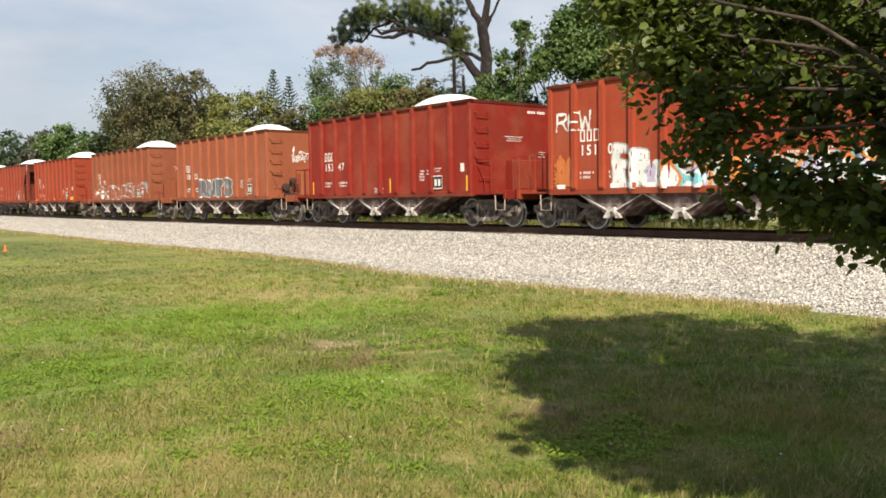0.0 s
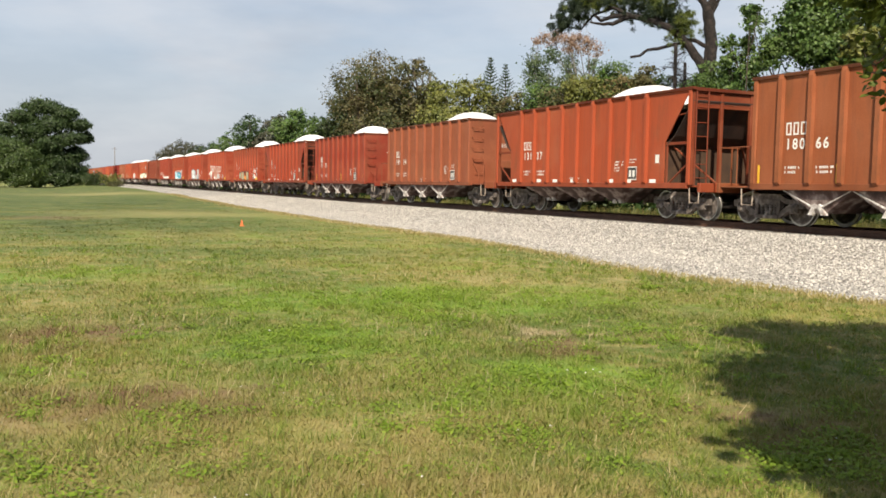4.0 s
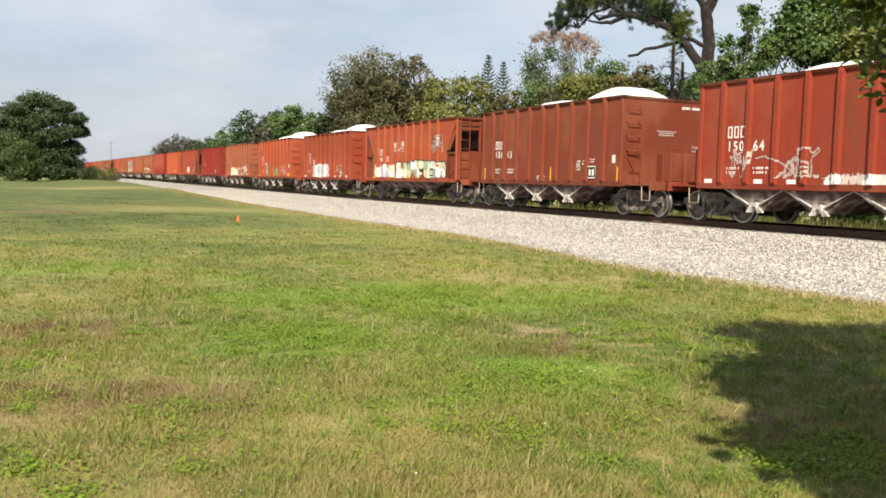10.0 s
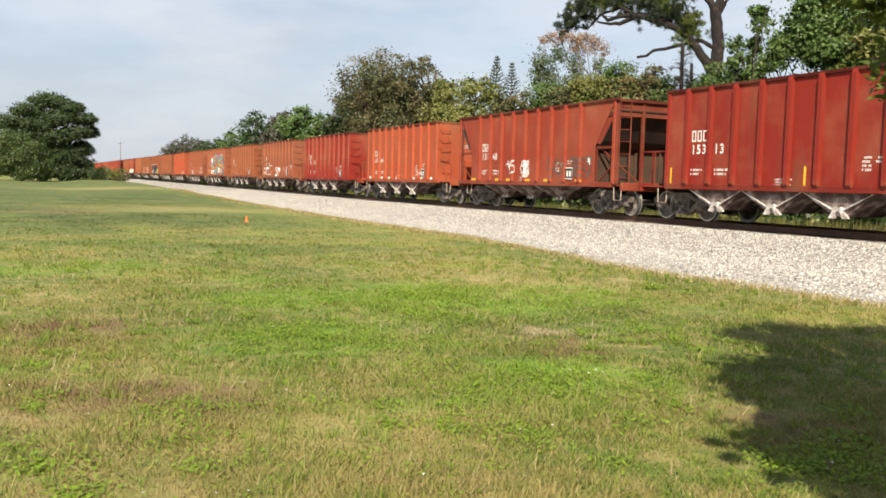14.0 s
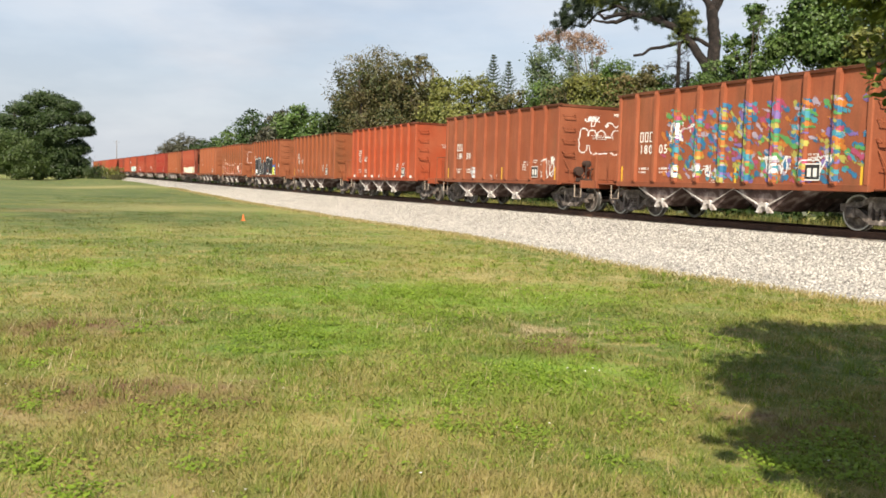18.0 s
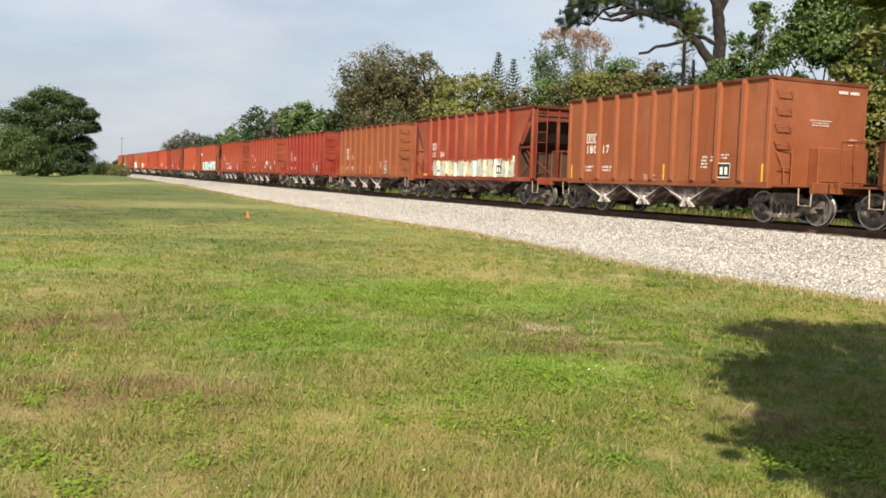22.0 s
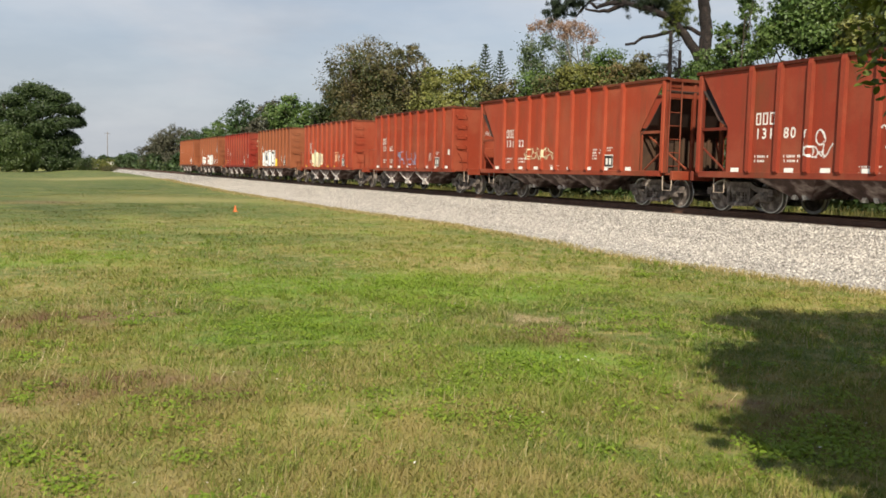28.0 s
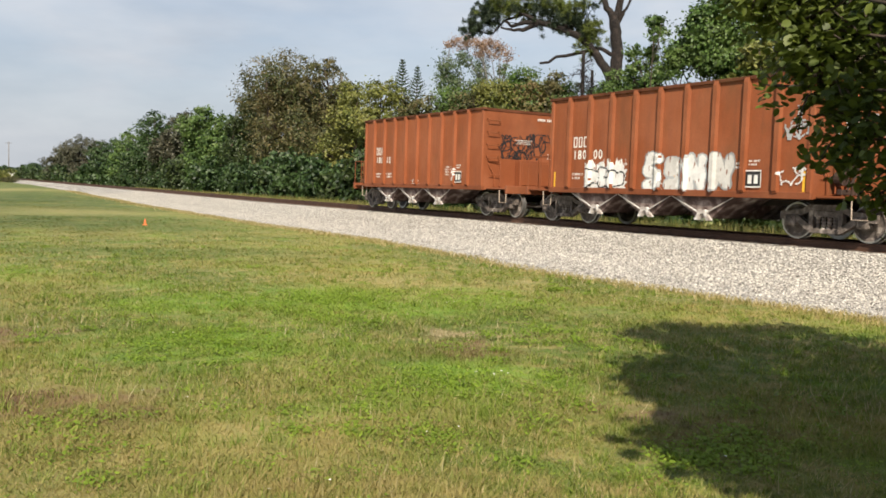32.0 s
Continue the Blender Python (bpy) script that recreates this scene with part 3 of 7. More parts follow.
def post_mesh(low, high, wide=2 * RIB, deep=RIB_DEPTH):
    """A pressed side stake: hat-shaped, its head and foot tapered to the sheet."""
    s = Shape()
    w = wide / 2
    rings = [(low, 0.45), (low + 0.06, 1.0), (high - 0.1, 1.0), (high, 0.75)]
    for z, d in rings:
        s.v += [(0, -w - 0.012, z), (-deep * d, -w, z), (-deep * d, w, z), (0, w + 0.012, z)]
    for k in range(3):
        for j in range(3):
            a = 4 * k + j
            s.f.append((a, a + 1, a + 5, a + 4))
    s.f += [(0, 1, 2, 3), (12, 15, 14, 13)]
    return s.mesh("post", PAINT)


def top_rail_mesh(half):
    s = Shape()
    s.prism([(RIM - 0.075, -0.07), (RIM - 0.008, -0.078), (RIM, -0.07), (RIM, 0.05), (RIM - 0.075, 0.05)], 1, -half - 0.05, half + 0.05)
    return s.mesh("top_rail", PAINT)


def end_rail_mesh():
    s = Shape()
    s.prism([(-0.1, RIM - 0.1), (0.05, RIM - 0.1), (0.05, RIM - 0.01), (-0.08, RIM - 0.01)], 0, -HALF_W + 0.05, HALF_W - 0.05)
    return s.mesh("end_rail", PAINT)


def end_panel_mesh():
    s = Shape()
    s.box(-HALF_W + 0.013, HALF_W - 0.013, -0.012, 0.012, SILL - 0.08, RIM - 0.1)
    s.box(-HALF_W + 0.02, HALF_W - 0.02, -0.03, 0.0, 2.28, 2.33, 0.008)
    return s.mesh("end_panel", PAINT)


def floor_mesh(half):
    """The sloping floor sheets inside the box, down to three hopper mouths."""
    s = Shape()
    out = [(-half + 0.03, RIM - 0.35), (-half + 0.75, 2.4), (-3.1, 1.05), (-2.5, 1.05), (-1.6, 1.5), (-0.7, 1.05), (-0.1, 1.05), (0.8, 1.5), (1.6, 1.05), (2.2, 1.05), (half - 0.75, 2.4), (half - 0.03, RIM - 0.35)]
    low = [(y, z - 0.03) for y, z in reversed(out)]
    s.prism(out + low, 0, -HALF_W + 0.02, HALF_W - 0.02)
    return s.mesh("slope_sheet", DIRTY_SHADED)


def sill_mesh(half):
    s = Shape()
    s.box(-0.05, 0.07, -half, half, SILL - 0.1, SILL + 0.06, 0.012)
    return s.mesh("side_sill", PAINT)


def centre_sill_mesh():
    s = Shape()
    s.box(-0.17, 0.17, -5.75, 5.75, 0.72, 1.0, 0.015)
    return s.mesh("centre_sill", DARK_STEEL)


def coupler_mesh():
    s = Shape()
    s.box(-0.09, 0.09, 0.0, 0.5, -0.1, 0.1, 0.02)
    s.prism([(-0.14, 0.45), (-0.16, 0.7), (-0.05, 0.78), (0.02, 0.72), (0.0, 0.62), (0.1, 0.62), (0.12, 0.45)], 2, -0.17, 0.15)
    return s.mesh("coupler", DARK_STEEL)


def chute_mesh(bulged):
    """A hopper bay below the sill: sloped sheets to a narrow mouth, open to both sides."""
    s = Shape()
    wide, mouth, low = (1.0, 0.2, 0.36) if not bulged else (0.95, 0.26, 0.42)
    for sx in (-1, 1):
        x0, x1 = sx * 0.25, sx * 1.57
        xm = sx * (1.44 if not bulged else 0.9)
        top = [(x0, -wide, SILL - 0.1), (x1, -wide, SILL - 0.1), (x1, wide, SILL - 0.1), (x0, wide, SILL - 0.1)]
        bot = [(sx * 0.3, -mouth, low), (xm, -mouth, low), (xm, mouth, low), (sx * 0.3, mouth, low)]
        i = len(s.v)
        s.v += top + bot
        s.f += [(i + a, i + b, i + b + 4, i + a + 4) for a, b in ((0, 1), (1, 2), (2, 3), (3, 0))] + [(i + 4, i + 5, i + 6, i + 7)]
    return s.mesh("hopper_chute", CHUTE_STEEL)


def chute_edge_mesh(bulged):
    """The flanged edges of a bay on the near side, white with spilt sand, crossing at the gate."""
    s = Shape()
    wide, low, xm = (0.97, 0.36, -1.47) if not bulged else (0.42, 0.44, -0.96)
    for sy in (-1, 1):
        a, b = Vector((-1.585, sy * wide, SILL - 0.1)), Vector((xm - 0.06, sy * 0.16, low + 0.16))
        if not bulged:
            s.tube([a, b], 0.012, 4, 0.024)
        # a spread foot on each side of the mouth
        s.prism([(sy * 0.02, low + 0.2), (sy * 0.09, low + 0.22), (sy * 0.25, low - 0.04), (sy * 0.13, low - 0.05)], 0, xm - 0.07, xm + 0.05)
    s.box(xm - 0.07, xm + 0.07, -0.16, 0.16, low + 0.1, low + 0.2, 0.02)
    return s.mesh("gate", DUST_WHITE)


def rung_mesh(wide=0.46):
    s = Shape()
    s.tube([(0, 0, 0.05), (0, -0.11, 0.05), (0, -0.13, 0), (wide, -0.13, 0), (wide, -0.11, 0.05), (wide, 0, 0.05)], 0.014, 5)
    return s.mesh("rung", PAINT)


def long_ladder_mesh(low, high, wide=0.42):
    s = Shape()
    for x in (0, wide):
        s.tube([(x, 0, low), (x, 0, high)], 0.02, 5)
    z = low + 0.2
    while z < high:
        s.tube([(0, 0, z), (wide, 0, z)], 0.014, 5)
        z += 0.38
    return s.mesh("ladder", PAINT)


def deck_mesh(length):
    """End platform from the box's end wall outwards (towards +y), with its end sill."""
    s = Shape()
    s.box(-1.5, 1.5, 0.0, length, SILL - 0.06, SILL - 0.01, 0.01)
    s.box(-1.55, 1.55, length - 0.1, length + 0.02, SILL - 0.2, SILL + 0.06, 0.015)
    return s.mesh("end_platform", PAINT)


def handrail_mesh(length):
    """One corner's railing on an end platform."""
    s = Shape()
    s.tube([(1.5, 0.0, 1.98), (1.5, length - 0.04, 1.98), (1.5, length - 0.04, SILL)], 0.018, 5)
    s.tube([(1.5, length * 0.5, 1.98), (1.5, length * 0.5, SILL)], 0.016, 5)
    s.tube([(1.5, length - 0.04, 1.98), (0.6, length - 0.04, 1.98), (0.6, length - 0.04, SILL)], 0.018, 5)
    s.box(1.1, 1.13, length - 0.06, length - 0.03, SILL, 1.98)
    return s.mesh("handrail", PAINT)


def step_mesh():
    s = Shape()
    s.tube([(0, -0.2, SILL - 0.08), (0, -0.18, 0.5), (0, 0.18, 0.5), (0, 0.2, SILL - 0.08)], 0.018, 5)
    return s.mesh("step", TAN_STEEL)


def hand_hold_mesh():
    """The bracket at the foot of the rungs: two uprights, a slanting stay and a crossbar."""
    s = Shape()
    s.tube([(0.5, -0.02, 1.0), (0.5, -0.12, 1.04), (0.5, -0.12, 1.9), (0.04, -0.12, 1.96), (0.04, 0.0, 1.96)], 0.016, 5)
    s.tube([(0.06, -0.02, 1.8), (0.26, -0.1, 1.42), (0.28, -0.1, 1.05)], 0.016, 5)
    s.tube([(0.08, -0.1, 1.42), (0.5, -0.12, 1.42)], 0.014, 5)
    return s.mesh("hand_hold", PAINT)


def end_box_mesh():
    """Low boxed cover on the platform, against the end wall, with a brake stand at one side."""
    s = Shape()
    s.box(-0.3, 1.45, 0.0, 0.32, SILL - 0.01, 1.95, 0.02)
    s.box(-0.22, 0.5, 0.32, 0.34, SILL + 0.1, 1.86, 0.008)
    s.box(0.6, 1.36, 0.32, 0.34, SILL + 0.1, 1.86, 0.008)
    return s.mesh("end_cover", PAINT)


def brake_wheel_mesh():
    s = Shape()
    pts = [(0.28 * math.cos(a * math.pi / 8), 0, 0.28 * math.sin(a * math.pi / 8)) for a in range(17)]
    s.tube(pts, 0.022, 5)
    for a in range(4):
        s.tube([(0, 0, 0), (0.28 * math.cos(a * math.pi / 2), 0, 0.28 * math.sin(a * math.pi / 2))], 0.015, 5)
    s.box(-0.16, 0.16, -0.2, -0.02, -0.2, 0.2, 0.02)
    return s.mesh("brake_wheel", DARK_STEEL)


def brake_gear_mesh():
    """Brake cylinder, levers and hose bracket on the end platform."""
    s = Shape()
    s.lathe([(-0.16, 0.04), (-0.14, 0.12), (0.1, 0.12), (0.14, 0.05)], 1, 14, (0.1, 0, 0.62))
    s.lathe([(-0.1, 0.03), (-0.09, 0.16), (0.08, 0.16), (0.1, 0.03)], 1, 14, (-0.22, 0, 0.36))
    s.tube([(-0.2, -0.14, 0.1), (0.05, -0.16, 0.4), (0.3, -0.14, 0.45)], 0.022, 6)
    s.tube([(0.0, -0.14, 0.0), (0.0, -0.15, 0.55)], 0.03, 6)
    s.tube([(0.15, -0.14, 0.0), (0.22, -0.15, 0.5)], 0.022, 6)
    s.box(-0.34, 0.3, -0.12, 0.0, 0.0, 0.12, 0.015)
    return s.mesh("brake_gear", DIRTY_SHADED)


def open_frame_mesh():
    """The open end's stanchions and braces (built for the +y end)."""
    s = Shape()
    for x in (-1.55, -0.55, 0.55, 1.55):
        s.box(x - 0.05, x + 0.05, LONG - 0.14, LONG - 0.03, SILL, RIM - 0.1, 0.01)
    for x in (-1.57, 1.57):
        s.box(x - 0.02, x + 0.02, BODY - 0.1, BODY - 0.02, SILL, 2.2, 0.005)
        s.box(x - 0.025, x + 0.025, BODY - 0.1, LONG - 0.1, 2.12, 2.2, 0.005)
        s.tube([(x * 0.97, BODY, SILL + 0.05), (x * 0.97, LONG - 0.1, 1.7)], 0.03, 5)
    s.box(-1.5, 1.5, LONG - 0.1, LONG - 0.07, RIM - 0.55, RIM - 0.09, 0.004)
    for sx in (-1, 1):
        s.tube([(sx * 0.6, LONG - 0.1, SILL + 0.05), (sx * 1.45, BODY - 0.3, 2.3)], 0.03, 5)
    return s.mesh("end_frame", PAINT)


def infill_mesh():
    """Plates that close the lower half of an open end: one on each side and one across."""
    s = Shape()
    for x in (-1.5, 1.5):
        s.box(x - 0.012, x + 0.012, BODY - 0.12, LONG - 0.13, SILL - 0.02, 2.2)
    s.box(-1.5, 1.5, LONG - 0.13, LONG - 0.105, SILL - 0.02, 2.25)
    for x in (-0.9, 0.1, 1.0):
        s.box(x - 0.03, x + 0.03, LONG - 0.105, LONG - 0.07, SILL, 2.2, 0.006)
    return s.mesh("end_infill", PAINT)


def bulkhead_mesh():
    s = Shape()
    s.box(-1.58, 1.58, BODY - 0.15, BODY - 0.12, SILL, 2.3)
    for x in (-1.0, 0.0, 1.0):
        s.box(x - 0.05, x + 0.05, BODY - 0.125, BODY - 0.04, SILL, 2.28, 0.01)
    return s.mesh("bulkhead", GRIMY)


def tank_mesh():
    s = Shape()
    s.lathe([(-0.55, 0.05), (-0.5, 0.17), (0.5, 0.17), (0.55, 0.05)], 1, 14)
    return s.mesh("air_tank", DARK_STEEL)


def build_wagon(kind):
    """The pattern of one kind of wagon: closed (plated ends) or open (slanted open ends)."""
    half = BODY if kind == "closed" else LONG
    w = empty("hopper_wagon", "", "rail wagon")
    side = side_panel_mesh(half, kind == "open")
    rail, sill = top_rail_mesh(half), sill_mesh(BODY if kind == "closed" else BODY + 0.9)
    for sx in (-1, 1):
        flip = 0 if sx < 0 else 180
        part("side_panel", side, w, at=pose(sx * HALF_W, 0, 0))
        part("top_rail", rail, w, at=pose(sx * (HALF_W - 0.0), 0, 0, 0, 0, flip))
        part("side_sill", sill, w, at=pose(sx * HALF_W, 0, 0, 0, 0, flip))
        bays = 10
        for i in range(1, bays):
            y = -BODY + 2 * BODY * i / bays
            part("post", POST, w, at=pose(sx * (HALF_W + 0.012), y, 0, 0, 0, flip))
        for sy in (-1, 1):
            if kind == "closed":
                part("corner_post", CORNER, w, at=pose(sx * (HALF_W + 0.012), sy * (half - 0.06), 0, 0, 0, flip))
            else:
                part("corner_post", CORNER, w, at=pose(sx * (HALF_W + 0.012), sy * (half - 0.09), 0, 0, 0, flip))
    part("slope_sheet", floor_mesh(half), w, "dirty sloping floor sheets, coloured dark for the shade inside")
    part("centre_sill", CENTRE, w, "dark steel centre sill")
    for sy in (-1, 1):
        turn = 0 if sy > 0 else 180
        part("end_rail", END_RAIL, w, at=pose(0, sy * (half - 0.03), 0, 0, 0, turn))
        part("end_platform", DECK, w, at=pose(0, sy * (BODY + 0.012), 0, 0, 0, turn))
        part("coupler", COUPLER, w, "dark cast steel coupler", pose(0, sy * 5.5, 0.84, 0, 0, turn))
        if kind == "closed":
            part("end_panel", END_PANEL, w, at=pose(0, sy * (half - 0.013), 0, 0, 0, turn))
            for i in range(2, 6):
                part("rung", RUNG, w, at=pose(sy * 1.52, sy * half, 1.15 + 0.42 * i, 0, 0, 0 if sy < 0 else 180))
            part("end_cover", COVER, w, at=pose(0, sy * half, 0, 0, 0, turn) @ Matrix.Diagonal((-1, 1, 1, 1)))
            part("handrail", RAILING, w, at=pose(0, sy * half, 0, 0, 0, turn) @ Matrix.Diagonal((-1, 1, 1, 1)))
            part("hand_hold", HOLD, w, at=pose(sy * 1.5, sy * half, 0, 0, 0, 0 if sy < 0 else 180))
        else:
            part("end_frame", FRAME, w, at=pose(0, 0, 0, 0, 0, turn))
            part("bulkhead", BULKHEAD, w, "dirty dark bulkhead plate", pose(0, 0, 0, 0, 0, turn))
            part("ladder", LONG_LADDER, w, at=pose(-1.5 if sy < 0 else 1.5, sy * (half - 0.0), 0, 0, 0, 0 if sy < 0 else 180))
        part("brake_wheel" if sy > 0 else "cylinder_box", BRAKE if sy > 0 else TANK, w, at=pose(0.55, sy * (BODY + 0.8), 2.1, 0, 0, 180) if sy > 0 else pose(0.7, -2.9, 0.62, 0, 0, 90))
        add_bogie(w, sy * BOGIE)
        for sx in (-1, 1):
            part("step", STEP, w, "dusty stirrup step", pose(sx * 1.53, 5.6 * sy if sx * sy > 0 else 4.75 * sy, 0))
    for y in (2.55, 0.57, -1.42):
        ch = part("hopper_chute", CHUTE[kind], w, "sand-dusted steel hopper chute", pose(0, y, 0))
        for turn in (0, 180):
            part("gate", GATE[kind], ch, "gate edges white with spilt sand", pose(0, 0, 0, 0, 0, turn))
    return w


POST, CORNER = post_mesh(SILL + 0.02, RIM - 0.03), post_mesh(SILL + 0.0, RIM - 0.08, 0.1, 0.05)
CENTRE, END_RAIL, COUPLER, END_PANEL = centre_sill_mesh(), end_rail_mesh(), coupler_mesh(), end_panel_mesh()
RUNG, LONG_LADDER = rung_mesh(), long_ladder_mesh(SILL, RIM - 0.1)
DECK, RAILING, COVER, FRAME = deck_mesh(1.3), handrail_mesh(1.3), end_box_mesh(), open_frame_mesh()
BULKHEAD = bulkhead_mesh()
STEP, BRAKE, TANK, HOLD = step_mesh(), brake_wheel_mesh(), tank_mesh(), hand_hold_mesh()
CHUTE = {"closed": chute_mesh(False), "open": chute_mesh(True)}
GATE = {"closed": chute_edge_mesh(False), "open": chute_edge_mesh(True)}

RED, ORANGE, RUST, BROWN, TAN, DULL, OX = (0.233, 0.019, 0.011), (0.335, 0.066, 0.025), (0.294, 0.046, 0.019), (0.248, 0.074, 0.028), (0.272, 0.080, 0.037), (0.183, 0.041, 0.020), (0.243, 0.037, 0.018)
# kind, paint, number, load height (0: empty), slack along the train
TRAIN = [
    ("closed", RUST, "15108", 0.55, 0.1), ("closed", RED, "15347", 0.5, -0.2), ("closed", TAN, "18023", 0.45, -0.3), ("closed", TAN, "18093", 0.5, 0.0),
    ("closed", RUST, "15594", 0.5, 0.3), ("open", OX, "16000", 0.5, 0.0), ("closed", BROWN, "18066", 0.5, 0.1), ("open", ORANGE, "13137", 0.5, 0.0),
    ("closed", TAN, "18014", 0.5, 0.0), ("closed", OX, "15457", 0.55, 0.1), ("open", RUST, "13114", 0.55, 0.1), ("closed", RUST, "15403", 0.55, 0.0),
    ("closed", RUST, "15178", 0.55, 0.2), ("closed", RUST, "15102", 0.55, 0.1), ("closed", RUST, "15999", 0.5, 0.1), ("closed", OX, "15064", 0.5, 0.0),
    ("closed", DULL, "15613", 0.45, 0.0), ("open", ORANGE, "16632", 0.0, -0.1), ("closed", RUST, "15543", 0.45, 0.0), ("closed", ORANGE, "15731", 0.5, -0.1),
    ("closed", TAN, "15832", 0.0, 0.0), ("closed", RED, "15313", 0.0, -0.1), ("open", OX, "13148", 0.0, 0.0), ("closed", ORANGE, "15641", 0.0, 0.0),
    ("closed", RED, "15322", 0.0, -0.1), ("closed", TAN, "18053", 0.0, -0.2), ("closed", BROWN, "18109", 0.0, -0.2), ("closed", TAN, "18005", 0.0, -0.2),
    ("closed", TAN, "18059", 0.0, -0.2), ("closed", ORANGE, "15400", 0.0, -0.2), ("closed", BROWN, "18102", 0.0, -0.3), ("closed", BROWN, "18069", 0.0, 0.1),
    ("closed", BROWN, "18007", 0.0, 0.3), ("closed", BROWN, "18017", 0.0, 0.2), ("open", OX, "13104", 0.0, 0.2), ("closed", BROWN, "18111", 0.0, 0.1),
    ("closed", RED, "15708", 0.0, 0.1), ("closed", OX, "15284", 0.0, 0.1), ("closed", OX, "15087", 0.0, 0.2), ("open", RUST, "16118", 0.0, 0.0),
    ("closed", RUST, "15229", 0.0, 0.0), ("open", OX, "13180", 0.0, -0.1), ("open", RUST, "13122", 0.0, -0.1), ("closed", RUST, "15962", 0.0, 0.0),
    ("closed", RUST, "15874", 0.0, 0.1), ("closed", BROWN, "18080", 0.0, 0.1), ("closed", RED, "15382", 0.0, -0.1), ("closed", BROWN, "18000", 0.0, -0.2),
    ("closed", BROWN, "18015", 0.0, 0.1),
]


def wagon_place(k, t):
    """Where wagon k of the train stands at t seconds: the train comes on at 18.5 m/s and slows a little."""
    return 11.206 + PITCH * k + TRAIN[k][4] - 18.494 * t + 0.01318 * t * t


def rail_pose(y):
    """A wagon's pose on the rails at y."""
    return pose(TRACK_X, y, RAIL_Z + grade(y))


WAGONS = []


def build_train():
    patterns = {kind: build_wagon(kind) for kind in ("closed", "open")}
    used = set()
    for k, (kind, paint, number, load, slack) in enumerate(TRAIN):
        m = rail_pose(wagon_place(k, 0))
        w = patterns[kind] if kind not in used else copy_thing(patterns[kind], m)
        used.add(kind)
        w.matrix_basis = m
        WAGONS.append(w)
        tone = random.Random(k).uniform(0.92, 1.08)
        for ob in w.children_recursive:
            # rails at 0.3: darker rust, with the rim's thin shadow put into the colour
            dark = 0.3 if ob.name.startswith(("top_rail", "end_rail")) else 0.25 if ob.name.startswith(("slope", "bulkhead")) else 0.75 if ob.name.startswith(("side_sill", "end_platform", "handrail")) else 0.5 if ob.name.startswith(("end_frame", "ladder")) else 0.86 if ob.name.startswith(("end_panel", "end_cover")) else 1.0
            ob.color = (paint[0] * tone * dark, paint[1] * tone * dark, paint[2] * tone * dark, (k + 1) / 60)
        tagged(w, "oxide-red steel hopper wagon", "rail wagon", "wagons of the train")


build_train()


# ---- plants ----
GREEN = leaf_mat("leaves_green", (0.019, 0.043, 0.010), (0.092, 0.172, 0.035), (0.132, 0.185, 0.042))
DEEP = leaf_mat("leaves_deep_green", (0.009, 0.023, 0.007), (0.042, 0.085, 0.020), (0.060, 0.100, 0.025))
OLIVE = leaf_mat("leaves_olive", (0.022, 0.036, 0.01), (0.085, 0.1, 0.028), (0.19, 0.14, 0.062))
YELLOW = leaf_mat("leaves_yellow_green", (0.041, 0.053, 0.010), (0.178, 0.205, 0.041), (0.232, 0.218, 0.055))
FRESH = leaf_mat("leaves_fresh", (0.045, 0.075, 0.03), (0.11, 0.16, 0.07), (0.15, 0.18, 0.1), 0.25)
RUSTY = leaf_mat("leaves_rusty", (0.16, 0.1, 0.065), (0.34, 0.22, 0.15), (0.42, 0.29, 0.21), 0.3)
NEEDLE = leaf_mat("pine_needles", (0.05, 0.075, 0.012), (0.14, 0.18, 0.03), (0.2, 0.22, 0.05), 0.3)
GLOSSY = leaf_mat("leaves_glossy", (0.03, 0.048, 0.009), (0.085, 0.12, 0.018), (0.15, 0.18, 0.026), 0.4)
HEDGE = leaf_mat("leaves_hedge", (0.009, 0.019, 0.004), (0.039, 0.072, 0.015), (0.064, 0.083, 0.023))
DRY = leaf_mat("leaves_dry", (0.073, 0.067, 0.024), (0.171, 0.146, 0.049), (0.244, 0.171, 0.073))
GREYISH = leaf_mat("leaves_greyish", (0.035, 0.042, 0.022), (0.085, 0.09, 0.05), (0.12, 0.105, 0.07))
DIM = leaf_mat("leaves_dim", (0.02, 0.025, 0.01), (0.05, 0.055, 0.02), (0.07, 0.065, 0.03))
SHADED_NEEDLE = leaf_mat("pine_needles_shaded", (0.012, 0.024, 0.014), (0.03, 0.05, 0.022), (0.05, 0.07, 0.03))
PINE_BARK = plain("pine_bark", [(0.35, (0.007, 0.005, 0.005)), (0.55, (0.02, 0.014, 0.012)), (0.75, (0.06, 0.045, 0.037))], 0.95, 0.0, 4.0, 13.0, 1.0, 0.08)
GREY_TWIG = plain("grey_twigs", [(0.3, (0.09, 0.08, 0.07)), (0.7, (0.2, 0.18, 0.16))], 0.95)


def unit(rng, n):
    v = rng.normal(size=(n, 3))
    return v / np.linalg.norm(v, axis=1, keepdims=True)


